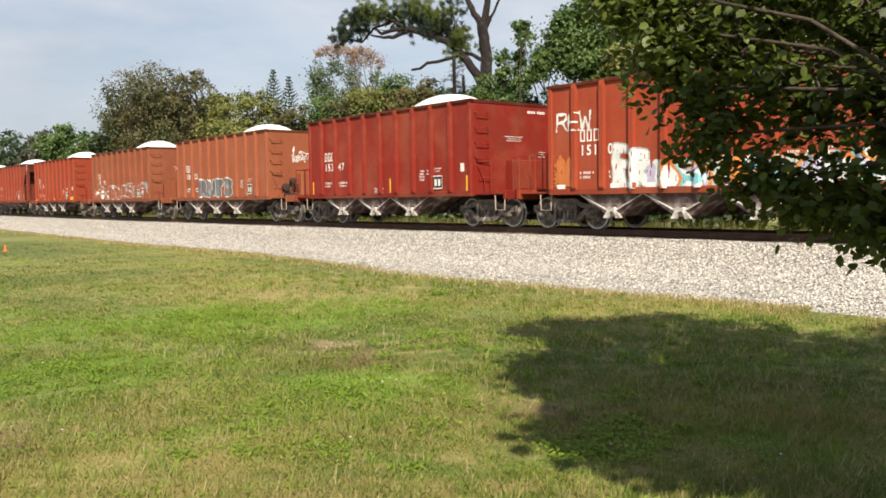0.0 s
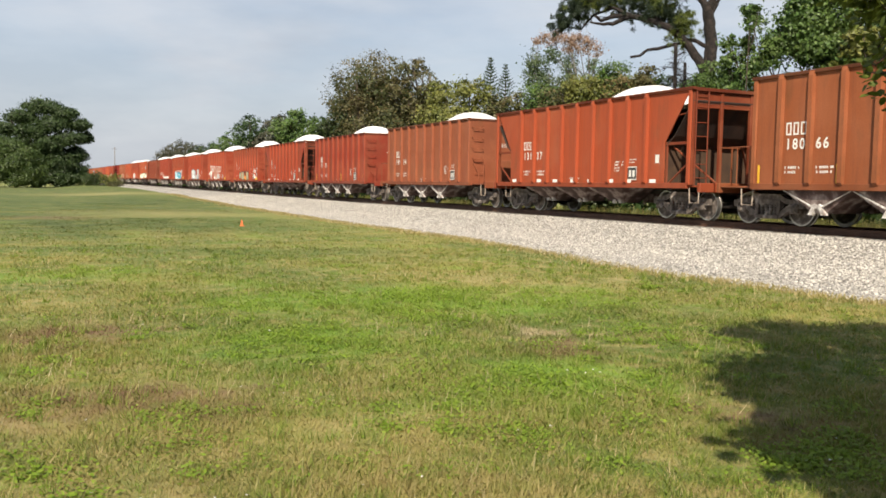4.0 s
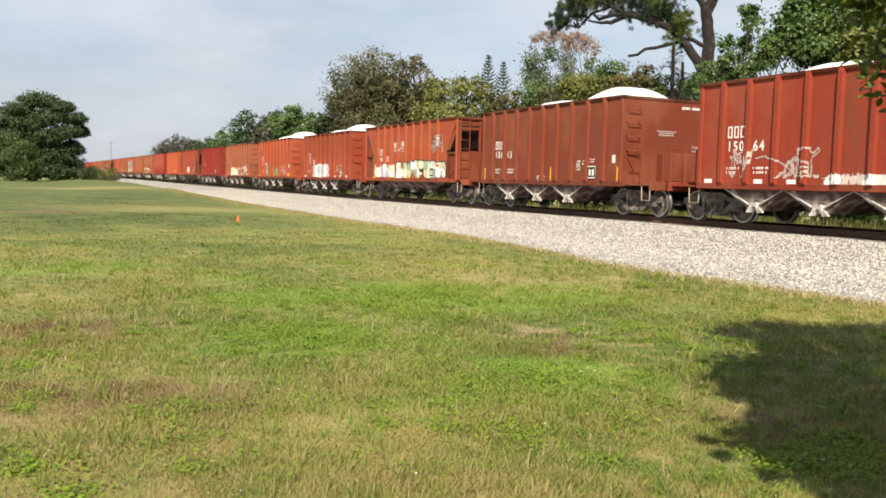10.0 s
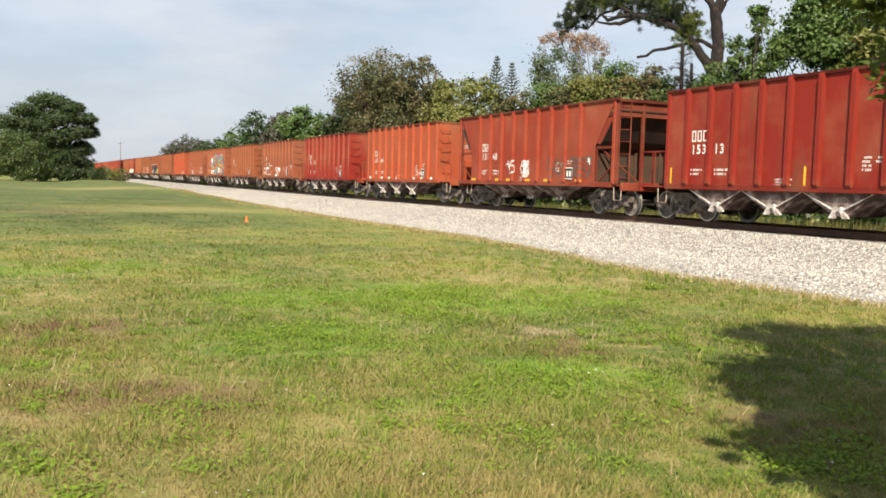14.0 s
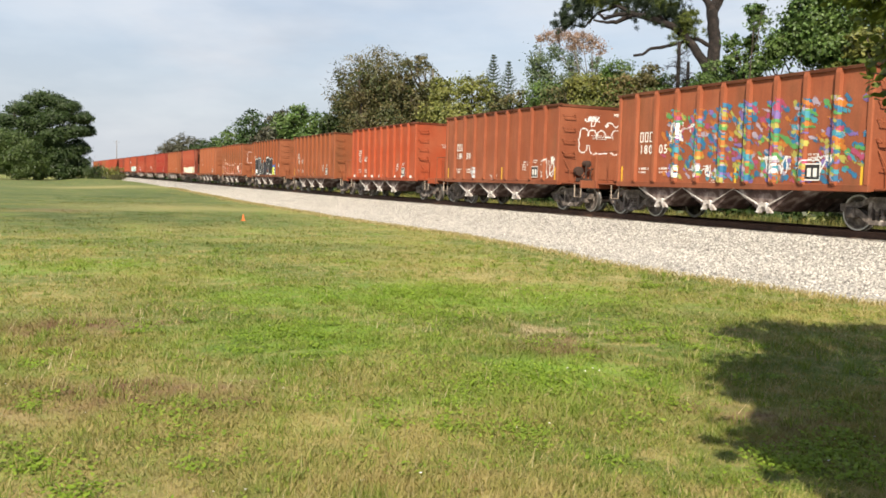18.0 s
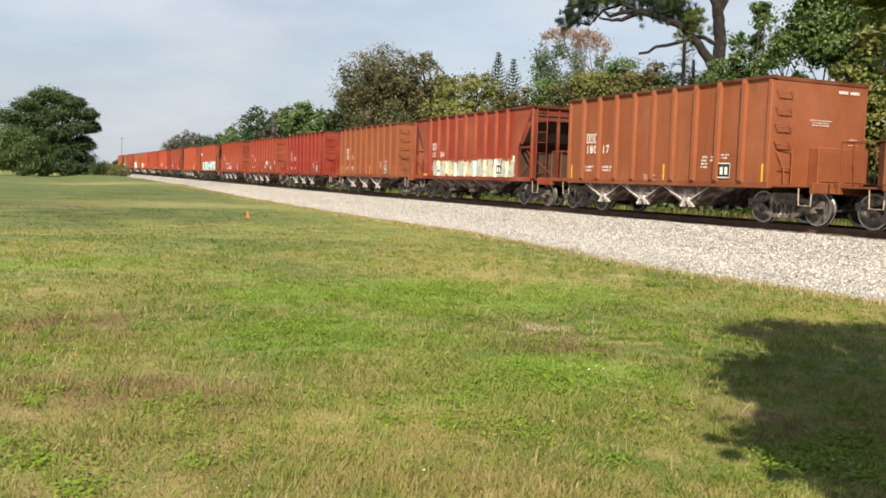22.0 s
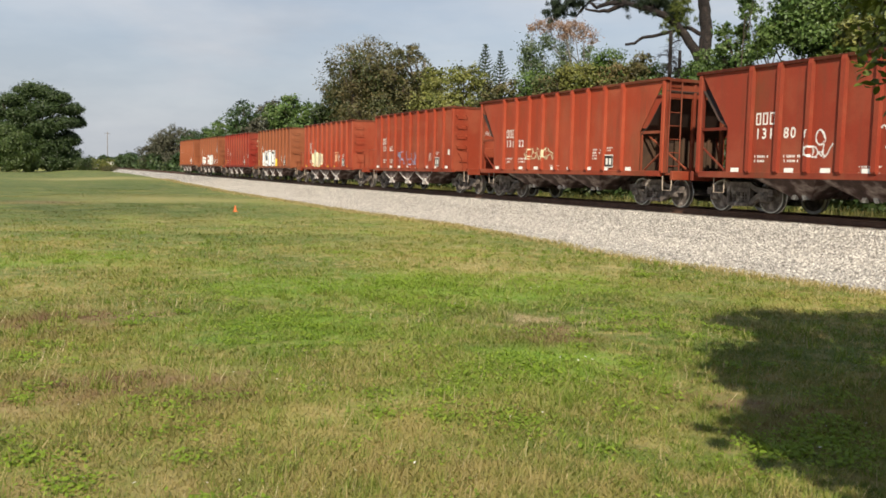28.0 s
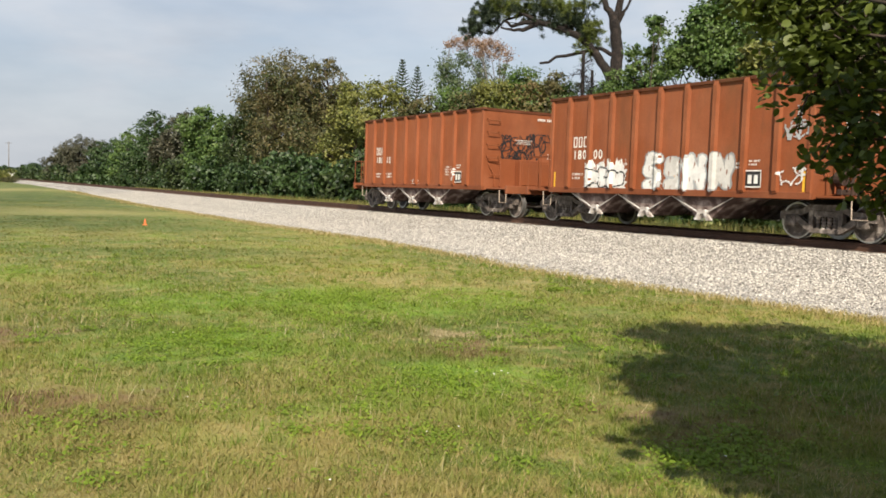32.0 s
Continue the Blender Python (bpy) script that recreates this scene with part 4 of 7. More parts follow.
def leaf_quads(rng, at, out, length, width, droop=0.0):
    """Pointed leaves at the places at, facing roughly out: arrays of corners and faces."""
    n = len(at)
    nrm = out + 0.9 * unit(rng, n) + np.array([0, 0, 0.35])
    nrm /= np.linalg.norm(nrm, axis=1, keepdims=True)
    t = np.cross(nrm, unit(rng, n))
    t /= np.linalg.norm(t, axis=1, keepdims=True) + 1e-9
    t[:, 2] -= droop
    b = np.cross(nrm, t)
    ln, wd = (length * rng.uniform(0.65, 1.3, n))[:, None], (width * rng.uniform(0.7, 1.3, n))[:, None]
    v = np.stack([at - t * ln * 0.5, at + b * wd * 0.5 - nrm * wd * 0.12, at + t * ln * 0.5, at - b * wd * 0.5 - nrm * wd * 0.12], 1).reshape(-1, 3)
    return v, np.arange(4 * n).reshape(n, 4)


def crown_mesh(seed, blobs, count, length, width, material, tight=0.13, per=24, droop=0.0):
    """A crown: leaves in tufts spread over and inside the blobs (x, y, z, rx, ry, rz)."""
    rng = np.random.default_rng(seed)
    bl = np.array(blobs, float)
    area = (bl[:, 3] * bl[:, 4] * bl[:, 5]) ** (2 / 3)
    tufts = max(8, count // per)
    which = rng.choice(len(bl), tufts, p=area / area.sum())
    d = unit(rng, tufts)
    r = 1.0 - 0.55 * rng.random(tufts) ** 2.2
    r *= 1 + 0.16 * np.sin(d[:, 0] * 5 + which) * np.cos(d[:, 2] * 4 + 2 * which)
    centre = bl[which, :3] + d * r[:, None] * bl[which, 3:]
    own = np.repeat(np.arange(tufts), per)
    spread = tight * bl[which[own], 3:].mean(1)[:, None] * rng.uniform(0.5, 1.5, (tufts, 1))[own]
    at = centre[own] + rng.normal(size=(len(own), 3)) * spread * np.array([1, 1, 0.75])
    v, f = leaf_quads(rng, at, d[own] * 0.8, length, width, droop)
    return cloud_mesh("crown", v, f, material)


def limbs_mesh(seed, foot, blobs, radius, material=None, share=0.45):
    """A tapered trunk, dividing into limbs that reach into the blobs."""
    rng = random.Random(seed)
    s = Shape()
    top = Vector(np.mean([b[:3] for b in blobs], 0))
    foot = Vector(foot)
    fork = foot.lerp(top, share)
    mid = foot.lerp(fork, 0.5) + Vector((rng.uniform(-1, 1), rng.uniform(-1, 1), 0)) * radius
    s.tube([foot - Vector((0, 0, 0.2)), foot + Vector((0, 0, 0.02)), mid, fork], radius * 1.25, 9, radius * 0.75)
    for b in blobs:
        tip = Vector(b[:3]) + Vector((rng.uniform(-0.2, 0.2) * b[3], rng.uniform(-0.2, 0.2) * b[4], 0.4 * b[5]))
        bend = fork.lerp(tip, 0.5) + Vector((rng.uniform(-0.2, 0.2), rng.uniform(-0.2, 0.2), rng.uniform(-0.1, 0.15))) * (tip - fork).length
        s.tube([fork - Vector((0, 0, 0.1)), bend, tip], radius * 0.55, 6, radius * 0.1)
        for i in range(3):
            e = Vector(b[:3]) + Vector((rng.uniform(-0.8, 0.8) * b[3], rng.uniform(-0.8, 0.8) * b[4], rng.uniform(-0.3, 0.8) * b[5]))
            s.tube([bend.lerp(tip, 0.4), bend.lerp(e, 0.6), e], radius * 0.22, 5, radius * 0.04)
    return s.mesh("trunk", material or BARK, True)


def plant(name, label, category, x, y, trunk, crown, group="", second=None):
    ob = empty(name, label, category, group, pose(x, y, 0))
    part("trunk", trunk, ob)
    part("crown", crown, ob)
    if second:
        part("crown", second, ob, "rust-brown dried flower heads")
    return ob


def heading(az, x):
    """The y at which a line at az degrees from the track's direction crosses the plane x."""
    return x / math.tan(radians(az))


def beside(x, az):
    """Turns (to the right as seen from the lawn, height, half width, half height) into a blob about the tree at (x, az)."""
    y = heading(az, x)
    d = math.hypot(x, y)

    def blob(r, z, w, h, back=0.0):
        return (r * y / d + back * x / d, -r * x / d + back * y / d, z, w, w, h)
    return blob


def lobed_tree(name, label, x, az, material, seed, lobes, leaf, per_lobe, foot=0.0, category="tree", group="slender trees"):
    """A tree whose crown is a few clumps, each (right, height, half width, half height)."""
    D = beside(x, az)
    rng = random.Random(seed)
    blobs = [D(r, z, w, h, rng.uniform(-0.4, 0.4)) for r, z, w, h in lobes]
    base = D(foot, 0, 1, 1)
    count = round(per_lobe * sum(b[3] * b[5] for b in blobs) / 0.22)
    trunk = limbs_mesh(seed, (base[0], base[1], 0), blobs, 0.09 if category == "tree" else 0.05)
    return plant(name, label, category, x, heading(az, x), trunk, crown_mesh(seed, blobs, count, leaf, leaf * 0.62, material, 0.26), "" if category == "shrub" else group)


def broad_tree(name, label, az, x, height, radius, material, seed, count=7000, leaf=0.3, lobes=6, low=0.25, group=""):
    rng = random.Random(seed)
    y = heading(az, x)
    blobs = []
    for i in range(lobes):
        a, h = 2 * math.pi * (i + rng.random() * 0.6) / lobes, rng.uniform(low + 0.1, 0.78)
        r = radius * rng.uniform(0.38, 0.55)
        d = radius * rng.uniform(0.35, 0.62) * (1.15 - 0.7 * abs(h - 0.45))
        blobs.append((d * math.cos(a), d * math.sin(a), height * h, r, r, min(r * 0.85, height * 0.3)))
    blobs.append((rng.uniform(-0.15, 0.15) * radius, rng.uniform(-0.15, 0.15) * radius, height - radius * 0.38, radius * 0.5, radius * 0.5, radius * 0.4))
    blobs.append((0, 0, height * 0.5, radius * 0.6, radius * 0.6, height * 0.25))
    return plant(name, label, "tree", x, y, limbs_mesh(seed, (0, 0, 0), blobs, 0.035 * height), crown_mesh(seed, blobs, count, leaf, leaf * 0.6, material), group)


def build_hedgerow():
    """Shrubs standing close together behind the track."""
    forms = []
    for i, material in enumerate((HEDGE, DEEP, HEDGE, DEEP, YELLOW, HEDGE, DEEP)):
        rng = random.Random(40 + i)
        blobs = [(rng.uniform(-1.1, 1.1), rng.uniform(-1.3, 1.3), rng.uniform(0.9, 2.9), rng.uniform(0.8, 1.3), rng.uniform(0.8, 1.3), rng.uniform(0.7, 1.1)) for _ in range(7)]
        blobs.append((0, 0, 1.3, 1.7, 1.7, 1.2))
        forms.append((limbs_mesh(40 + i, (0, 0, 0), blobs, 0.07), crown_mesh(40 + i, blobs, 3100 if i < 5 else 1300, 0.32 if i < 5 else 0.5, 0.21 if i < 5 else 0.34, material, 0.2)))
    rng = random.Random(9)
    y = -2.0
    while y < 330:
        i = rng.choice((5, 6)) if y > 130 else rng.choice((0, 1, 1, 2, 3)) if y > 30 else rng.choice((0, 3, 4, 2))
        trunk, crown = forms[i]
        grow = rng.uniform(0.85, 1.25) * (1.0 if y > 45 else 0.8)
        ob = plant("shrub", "dense leafy green shrub in the hedgerow beside the track", "shrub", 25.2 + rng.uniform(-0.5, 1.0), y, trunk, crown, "hedgerow shrubs")
        ob.matrix_basis = pose(ob.location.x, y, 0, 0, 0, rng.uniform(0, 360)) @ Matrix.Diagonal((grow, grow, grow * rng.uniform(0.9, 1.2), 1))
        y += rng.uniform(2.2, 3.4) * (1.0 if y < 120 else 1.5)


def build_trees():
    # along the hedgerow, from far to near
    for az, x, h, r, mat_, seed in ((6.2, 27, 5.0, 4.0, DEEP, 1), (7.7, 28, 9.0, 4.6, GREYISH, 2), (8.8, 27, 9.6, 4.4, GREYISH, 3), (10.4, 27, 8.0, 4.4, DEEP, 4), (11.6, 27, 8.9, 4.0, GREEN, 41),
                                    (12.9, 27, 10.5, 4.2, DEEP, 5), (14.4, 28, 10.1, 3.8, GREYISH, 6), (15.6, 28, 10.1, 3.4, GREEN, 7), (16.9, 27, 8.6, 3.4, GREEN, 8)):
        broad_tree("hedgerow_tree", "leafy green broad-crowned tree behind the railway", az, x, h, r, mat_, seed, 15000, 0.33, 8, 0.15, "hedgerow trees")
    broad_tree("spreading_tree", "large spreading tree with dark green and brownish foliage", 21.5, 29.5, 13.4, 5.6, OLIVE, 11, 60000, 0.22, 18, 0.08)
    broad_tree("spreading_tree", "brown-tipped spreading tree beside the larger one", 23.5, 30.2, 12.5, 3.1, OLIVE, 17, 20000, 0.22, 10, 0.2)
    broad_tree("spreading_tree", "dark leafy tree with drooping lower branches", 18.7, 28.0, 10.2, 3.4, HEDGE, 12, 20000, 0.26, 9, 0.08)
    for az, x, h, r, seed in ((25.2, 28.5, 9.6, 3.0, 13), (27.0, 28.5, 9.4, 2.8, 14), (29.6, 28.0, 7.6, 2.6, 15)):
        broad_tree("bushy_tree", "bushy yellow-green tree with dense foliage", az, x, h, r, YELLOW if seed != 15 else OLIVE, seed, 15000, 0.23, 9, 0.12, "bushy trees")
    for az, x, h, r, seed, mat_ in ((53.5, 29.5, 13.5, 2.8, 21, DEEP), (51.8, 32.0, 14.6, 2.9, 22, DIM), (57.0, 28.5, 13.0, 2.8, 23, DEEP), (61.0, 27.0, 12.0, 2.6, 24, GREEN), (66.0, 27.0, 11.0, 2.8, 25, DEEP),
                                    (73.0, 27.0, 11.0, 3.0, 26, DEEP), (55.4, 26.2, 6.4, 1.8, 27, OLIVE), (50.6, 26.5, 7.4, 1.5, 28, YELLOW)):
        broad_tree("tall_tree", "tall dense tree with vines and glossy green leaves", az, x, h, r, mat_, seed, 14000, 0.19, 10, 0.08, "tall trees beside the track")
    for az, x, h, r, seed in ((47.0, 27.6, 6.3, 1.5, 81), (44.4, 28.0, 6.2, 1.4, 82), (49.5, 27.2, 6.2, 1.5, 83), (41.6, 28.4, 6.2, 1.4, 84)):
        broad_tree("bushy_tree", "low dark green bushy tree behind the wagons", az, x, h, r, DEEP if seed % 2 else HEDGE, seed, 5000, 0.22, 7, 0.1, "bushy trees")
    # slender trees wrapped in climbers
    lobed_tree("slender_tree", "slender tree trunk wrapped in leafy climbers", 29.0, 45.0, GREEN, 31,
               [(-0.5, 9.35, 0.45, 0.4), (-0.42, 8.75, 0.5, 0.42), (-0.6, 8.1, 0.34, 0.36), (-0.6, 7.55, 0.5, 0.36), (-0.5, 6.9, 0.46, 0.4), (-1.4, 8.2, 0.34, 0.4), (-1.4, 7.4, 0.38, 0.55), (-1.2, 6.6, 0.5, 0.5), (-0.7, 6.0, 0.7, 0.6)], 0.15, 760, -0.6)
    lobed_tree("slender_tree", "slender leafy tree with bare stems and drooping clumps", 28.5, 48.5, GREEN, 32,
               [(-2.0, 7.1, 0.46, 0.5), (-1.9, 7.6, 0.5, 0.36), (-1.2, 8.5, 0.5, 0.75), (-1.35, 7.7, 0.6, 0.5), (-0.9, 9.1, 0.5, 0.5), (-0.55, 7.9, 1.0, 0.95), (0.0, 7.2, 0.9, 0.75), (0.6, 8.4, 0.8, 0.8), (0.9, 7.2, 0.8, 0.8), (-0.2, 9.4, 0.6, 0.5), (0.6, 9.8, 0.6, 0.6)], 0.17, 900, -0.5)
    lobed_tree("bush", "bright green bush at the foot of the pine", 30.0, 42.0, GREEN, 33, [(0.1, 7.3, 0.6, 0.5), (-0.3, 6.8, 0.6, 0.5), (0.4, 6.6, 0.7, 0.6), (0.0, 5.8, 0.9, 0.7)], 0.15, 700, 0.0, "shrub")
    # the loose pale tree under rust-brown flower heads
    x, az = 30.0, 33.3
    D = beside(x, az)
    green = [D(*q) for q in ((-2.2, 9.1, 0.55, 0.9), (-2.05, 7.8, 0.75, 0.95), (-1.4, 8.4, 0.5, 0.7), (-1.1, 9.6, 0.4, 0.6), (-0.1, 8.8, 0.5, 1.0), (-0.4, 7.6, 0.7, 0.7), (0.5, 7.9, 0.5, 0.6), (1.4, 9.2, 0.4, 0.6), (1.3, 8.0, 0.6, 0.6), (-1.0, 6.9, 1.2, 0.5))]
    rust = [D(*q) for q in ((-1.9, 10.75, 0.4, 0.3), (-1.1, 10.8, 0.7, 0.36), (-0.2, 10.7, 0.7, 0.42), (0.6, 10.5, 0.7, 0.45), (1.2, 10.2, 0.6, 0.45), (1.7, 9.95, 0.4, 0.32), (0.2, 10.1, 0.6, 0.3))]
    plant("flowering_tree", "thin pale green tree with rust-brown dried flower heads", "tree", x, heading(az, x), limbs_mesh(51, (0, 0, 0), green + rust, 0.14, GREY_TWIG), crown_mesh(51, green, 8000, 0.15, 0.09, FRESH, 0.3),
          second=crown_mesh(52, rust, 3400, 0.12, 0.075, RUSTY, 0.3))
    # the scrub of small trees and bushes that shows over the wagons
    for r, z, w, h, mat_, seed in ((-0.8, 8.0, 0.8, 0.5, GREEN, 61), (0.7, 7.4, 0.6, 0.55, YELLOW, 62), (1.05, 7.8, 0.45, 0.4, OLIVE, 63), (-1.8, 7.1, 0.8, 0.5, YELLOW, 64), (-0.4, 7.2, 0.8, 0.45, DRY, 65), (2.0, 7.3, 0.45, 0.35, DEEP, 66),
                                   (-3.7, 6.5, 1.0, 0.45, OLIVE, 67), (3.0, 7.1, 0.5, 0.35, DEEP, 68), (-4.6, 7.0, 0.7, 0.5, GREEN, 69), (-2.8, 7.2, 0.6, 0.5, YELLOW, 70), (1.6, 6.7, 0.7, 0.5, GREEN, 71)):
        lobed_tree("small_tree", "small bushy tree behind the wagons", 29.0 + 0.1 * (seed % 7), 37.0, mat_, seed,
                   [(r, z, w, h), (r - 0.5 * w, z - 0.5, w * 0.9, h), (r + 0.5 * w, z - 0.6, w * 0.9, h), (r, z - 1.4, w * 1.4, h * 1.7), (r, z - 2.8, w * 1.4, h * 1.6)], 0.15, 560, r, "tree", "small trees")


def norfolk_pine(az, x, height, seed):
    """A tiered conifer: spaced whorls of upswept boughs, shorter towards the tip."""
    rng = np.random.default_rng(seed)
    y = heading(az, x)
    ob = empty("norfolk_pine", "dark tiered norfolk island pine with upswept boughs", "tree", "norfolk pines", pose(x, y, 0))
    s = Shape()
    s.tube([(0, 0, -0.1), (0, 0, height)], 0.2, 7, 0.025)
    at, out = [], []
    z = height - 0.25
    while z > height * 0.4:
        down = height - z
        reach = min(2.3, 0.2 + 0.27 * down) * rng.uniform(0.88, 1.1)
        for j in range(6):
            a = 2 * math.pi * (j + rng.random() * 0.7) / 6
            r = reach * rng.uniform(0.8, 1.1)
            rise = lambda u: r * (0.5 * u * u - 0.12 * u)
            s.tube([(0, 0, z), (r * 0.5 * math.cos(a), r * 0.5 * math.sin(a), z + rise(0.5)), (r * math.cos(a), r * math.sin(a), z + rise(1.0))], 0.03, 4, 0.012)
            for u in np.linspace(0.12, 1.03, round(10 + 12 * r)):
                for _ in range(3):
                    at.append(np.array((r * u * math.cos(a), r * u * math.sin(a), z + rise(u))) + rng.normal(size=3) * 0.045)
                    out.append((0, 0, 0.6))
        z -= (0.36 + 0.022 * down) * rng.uniform(0.9, 1.1)
    v, f = leaf_quads(rng, np.array(at), np.array(out), 0.17, 0.06)
    part("trunk", s.mesh("trunk", BARK, True), ob)
    part("crown", cloud_mesh("crown", v, f, DEEP), ob)


def big_pine():
    """The tall slash pine: bare forked trunk, a long limb with needle tufts, a dead bare branch."""
    x, az = 32.0, 42.0
    y = heading(az, x)
    d = math.hypot(x, y)
    side = Vector((y / d, -x / d, 0))          # to the viewer's right, square to the line of sight
    ob = empty("slash_pine", "tall slash pine, bare forked trunk, needle tufts along a limb", "tree", "", pose(x, y, 0))
    P = lambda r, z, back=0.0: tuple(side * r + Vector((x / d, y / d, 0)) * back + Vector((0, 0, z)))
    s = Shape()
    rr = random.Random(12)

    def wood(points, r0, r1, sides=9, wobble=0.05):
        """A limb whose line and girth waver."""
        fine = []
        for p, q in zip(points, points[1:]):
            p, q = Vector(p), Vector(q)
            for k in range(3):
                fine.append(p.lerp(q, k / 3) + Vector((rr.uniform(-1, 1), rr.uniform(-1, 1), rr.uniform(-0.4, 0.4))) * wobble)
        fine.append(Vector(points[-1]))
        s.tube([tuple(p) for p in fine], r0, sides, r1)

    wood([P(0.1, -0.2), P(0.15, 3.0), P(0.05, 6.0), P(0, 8.2), P(0, 9.1), P(-0.08, 10.0), P(-0.2, 10.8), P(-0.2, 11.3)], 0.37, 0.27, 12, 0.04)
    wood([P(-0.2, 11.0), P(-0.65, 11.6, 0.2), P(-1.1, 12.6, 0.4), P(-1.2, 14.5, 0.6), P(-1.0, 16.4, 0.8)], 0.2, 0.07)
    wood([P(-0.15, 10.95), P(0.0, 11.6), P(0.25, 13.2, -0.3), P(0.3, 16.6, -0.5)], 0.25, 0.08)
    wood([P(0.0, 10.7), P(0.2, 11.2, -0.1), P(0.42, 11.6, -0.2), P(1.1, 13.0, -0.4)], 0.11, 0.05, 7)
    wood([P(0.0, 6.9), P(-0.4, 8.1), P(-1.0, 9.0), P(-1.7, 9.75, -0.1), P(-2.2, 10.1, -0.2), P(-3.1, 10.45, -0.3), P(-4.1, 10.7, -0.4), P(-4.9, 10.72, -0.5), P(-5.6, 10.5, -0.5), P(-5.95, 10.75, -0.6)], 0.27, 0.07)
    wood([P(-4.3, 10.65, -0.4), P(-5.0, 10.3, -0.6), P(-5.5, 10.3, -0.6), P(-6.2, 10.42, -0.7)], 0.14, 0.05, 7)
    wood([P(-4.0, 10.7, -0.4), P(-5.0, 11.2, -0.2), P(-6.1, 10.95, 0.1), P(-6.8, 10.2, 0.2), P(-7.6, 10.4, 0.2)], 0.1, 0.03, 6)
    wood([P(-4.2, 10.7, -0.4), P(-4.7, 11.0, -0.5), P(-5.2, 11.2, -0.5), P(-6.4, 11.6, -0.5)], 0.06, 0.03, 6)
    wood([P(-2.6, 10.3, -0.3), P(-3.4, 11.5, 0.2), P(-4.4, 12.6, 0.6)], 0.12, 0.03, 7)
    wood([P(-0.15, 9.05), P(-0.35, 9.12), P(-0.8, 9.4), P(-1.1, 9.42), P(-1.9, 9.2), P(-2.7, 9.02), P(-3.2, 8.98), P(-3.6, 8.68), P(-4.1, 8.62)], 0.12, 0.07, 7, 0.025)
    for _ in range(16):
        u = rr.random()
        p = Vector(P(-1.7 - 4.0 * u, 9.9 + 0.8 * min(1, 2 * u), -0.3))
        q = p + Vector((rr.uniform(-0.5, 0.5), rr.uniform(-0.5, 0.5), rr.uniform(-0.25, 0.5)))
        s.tube([tuple(p), tuple(q)], 0.035, 5, 0.015)
    part("trunk", s.mesh("trunk", PINE_BARK, True), ob)
    rng = np.random.default_rng(77)
    # sunlit and shaded clumps, told apart by two colours of the same needles
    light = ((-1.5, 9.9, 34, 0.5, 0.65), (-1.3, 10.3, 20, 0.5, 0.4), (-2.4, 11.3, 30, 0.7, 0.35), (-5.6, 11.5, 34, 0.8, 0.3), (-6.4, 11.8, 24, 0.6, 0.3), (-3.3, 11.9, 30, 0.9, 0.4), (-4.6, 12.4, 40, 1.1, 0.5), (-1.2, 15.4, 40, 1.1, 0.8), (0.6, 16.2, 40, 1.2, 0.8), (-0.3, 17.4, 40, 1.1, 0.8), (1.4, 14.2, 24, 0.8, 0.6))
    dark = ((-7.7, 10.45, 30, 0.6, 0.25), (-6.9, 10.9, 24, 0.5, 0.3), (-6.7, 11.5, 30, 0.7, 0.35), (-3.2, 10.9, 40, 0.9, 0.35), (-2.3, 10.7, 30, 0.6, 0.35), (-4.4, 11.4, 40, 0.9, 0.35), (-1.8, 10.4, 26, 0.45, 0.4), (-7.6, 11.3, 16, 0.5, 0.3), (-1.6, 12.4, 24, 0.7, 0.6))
    for clumps, material, seed in ((light, NEEDLE, 1), (dark, SHADED_NEEDLE, 2)):
        tufts = np.array([P(r + rng.normal() * w * 0.62, z + rng.normal() * h * 0.8, rng.normal() * w * 0.6) for r, z, n, w, h in clumps for _ in range(2 * n)])
        own = np.repeat(np.arange(len(tufts)), 60)
        dirs = unit(rng, len(own)) * 0.85 + np.array([0, 0, 0.1])
        base = tufts[own] + dirs * 0.05
        tip = tufts[own] + dirs * rng.uniform(0.16, 0.36, len(own))[:, None]
        acr = np.cross(dirs, unit(rng, len(own))) * 0.022
        v = np.stack([base - acr, base + acr, tip], 1).reshape(-1, 3)
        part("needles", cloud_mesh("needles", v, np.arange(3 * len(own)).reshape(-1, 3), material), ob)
    # the dead stems beside it, grey with twigs
    x2 = 30.5
    y2 = heading(40.1, x2)
    dead = empty("dead_tree", "bare dark dead tree stems with fine grey twigs", "tree", "", pose(x2, y2, 0))
    D = beside(x2, 40.1)
    t = Shape()
    for r, top, rad in ((-0.15, 9.2, 0.12), (0.35, 8.2, 0.1)):
        p = Vector(D(r, 0, 1, 1)[:3])
        t.tube([tuple(p - Vector((0, 0, 0.1))), tuple(p + Vector((0.05, 0, 4))), tuple(p + Vector((0, 0.05, top)))], rad, 8, rad * 0.75)
        for _ in range(60):
            z, a, ln = rr.uniform(4.5, top - 0.6), rr.uniform(0, 6.28), rr.uniform(0.3, 0.95)
            q0 = p + Vector((0, 0, z))
            q = q0 + Vector((math.cos(a), math.sin(a), rr.uniform(-0.2, 0.7))) * ln
            t.tube([q0, q0.lerp(q, 0.5) + Vector((0, 0, 0.08)), q], 0.02, 4, 0.008)
            for _ in range(5):
                e = q0.lerp(q, rr.uniform(0.3, 1)) + Vector((rr.uniform(-1, 1), rr.uniform(-1, 1), rr.uniform(-0.8, 0.8))) * 0.32
                t.tube([q0.lerp(q, 0.6), e], 0.012, 3, 0.006)
    part("trunk", t.mesh("trunk", PINE_BARK), dead)


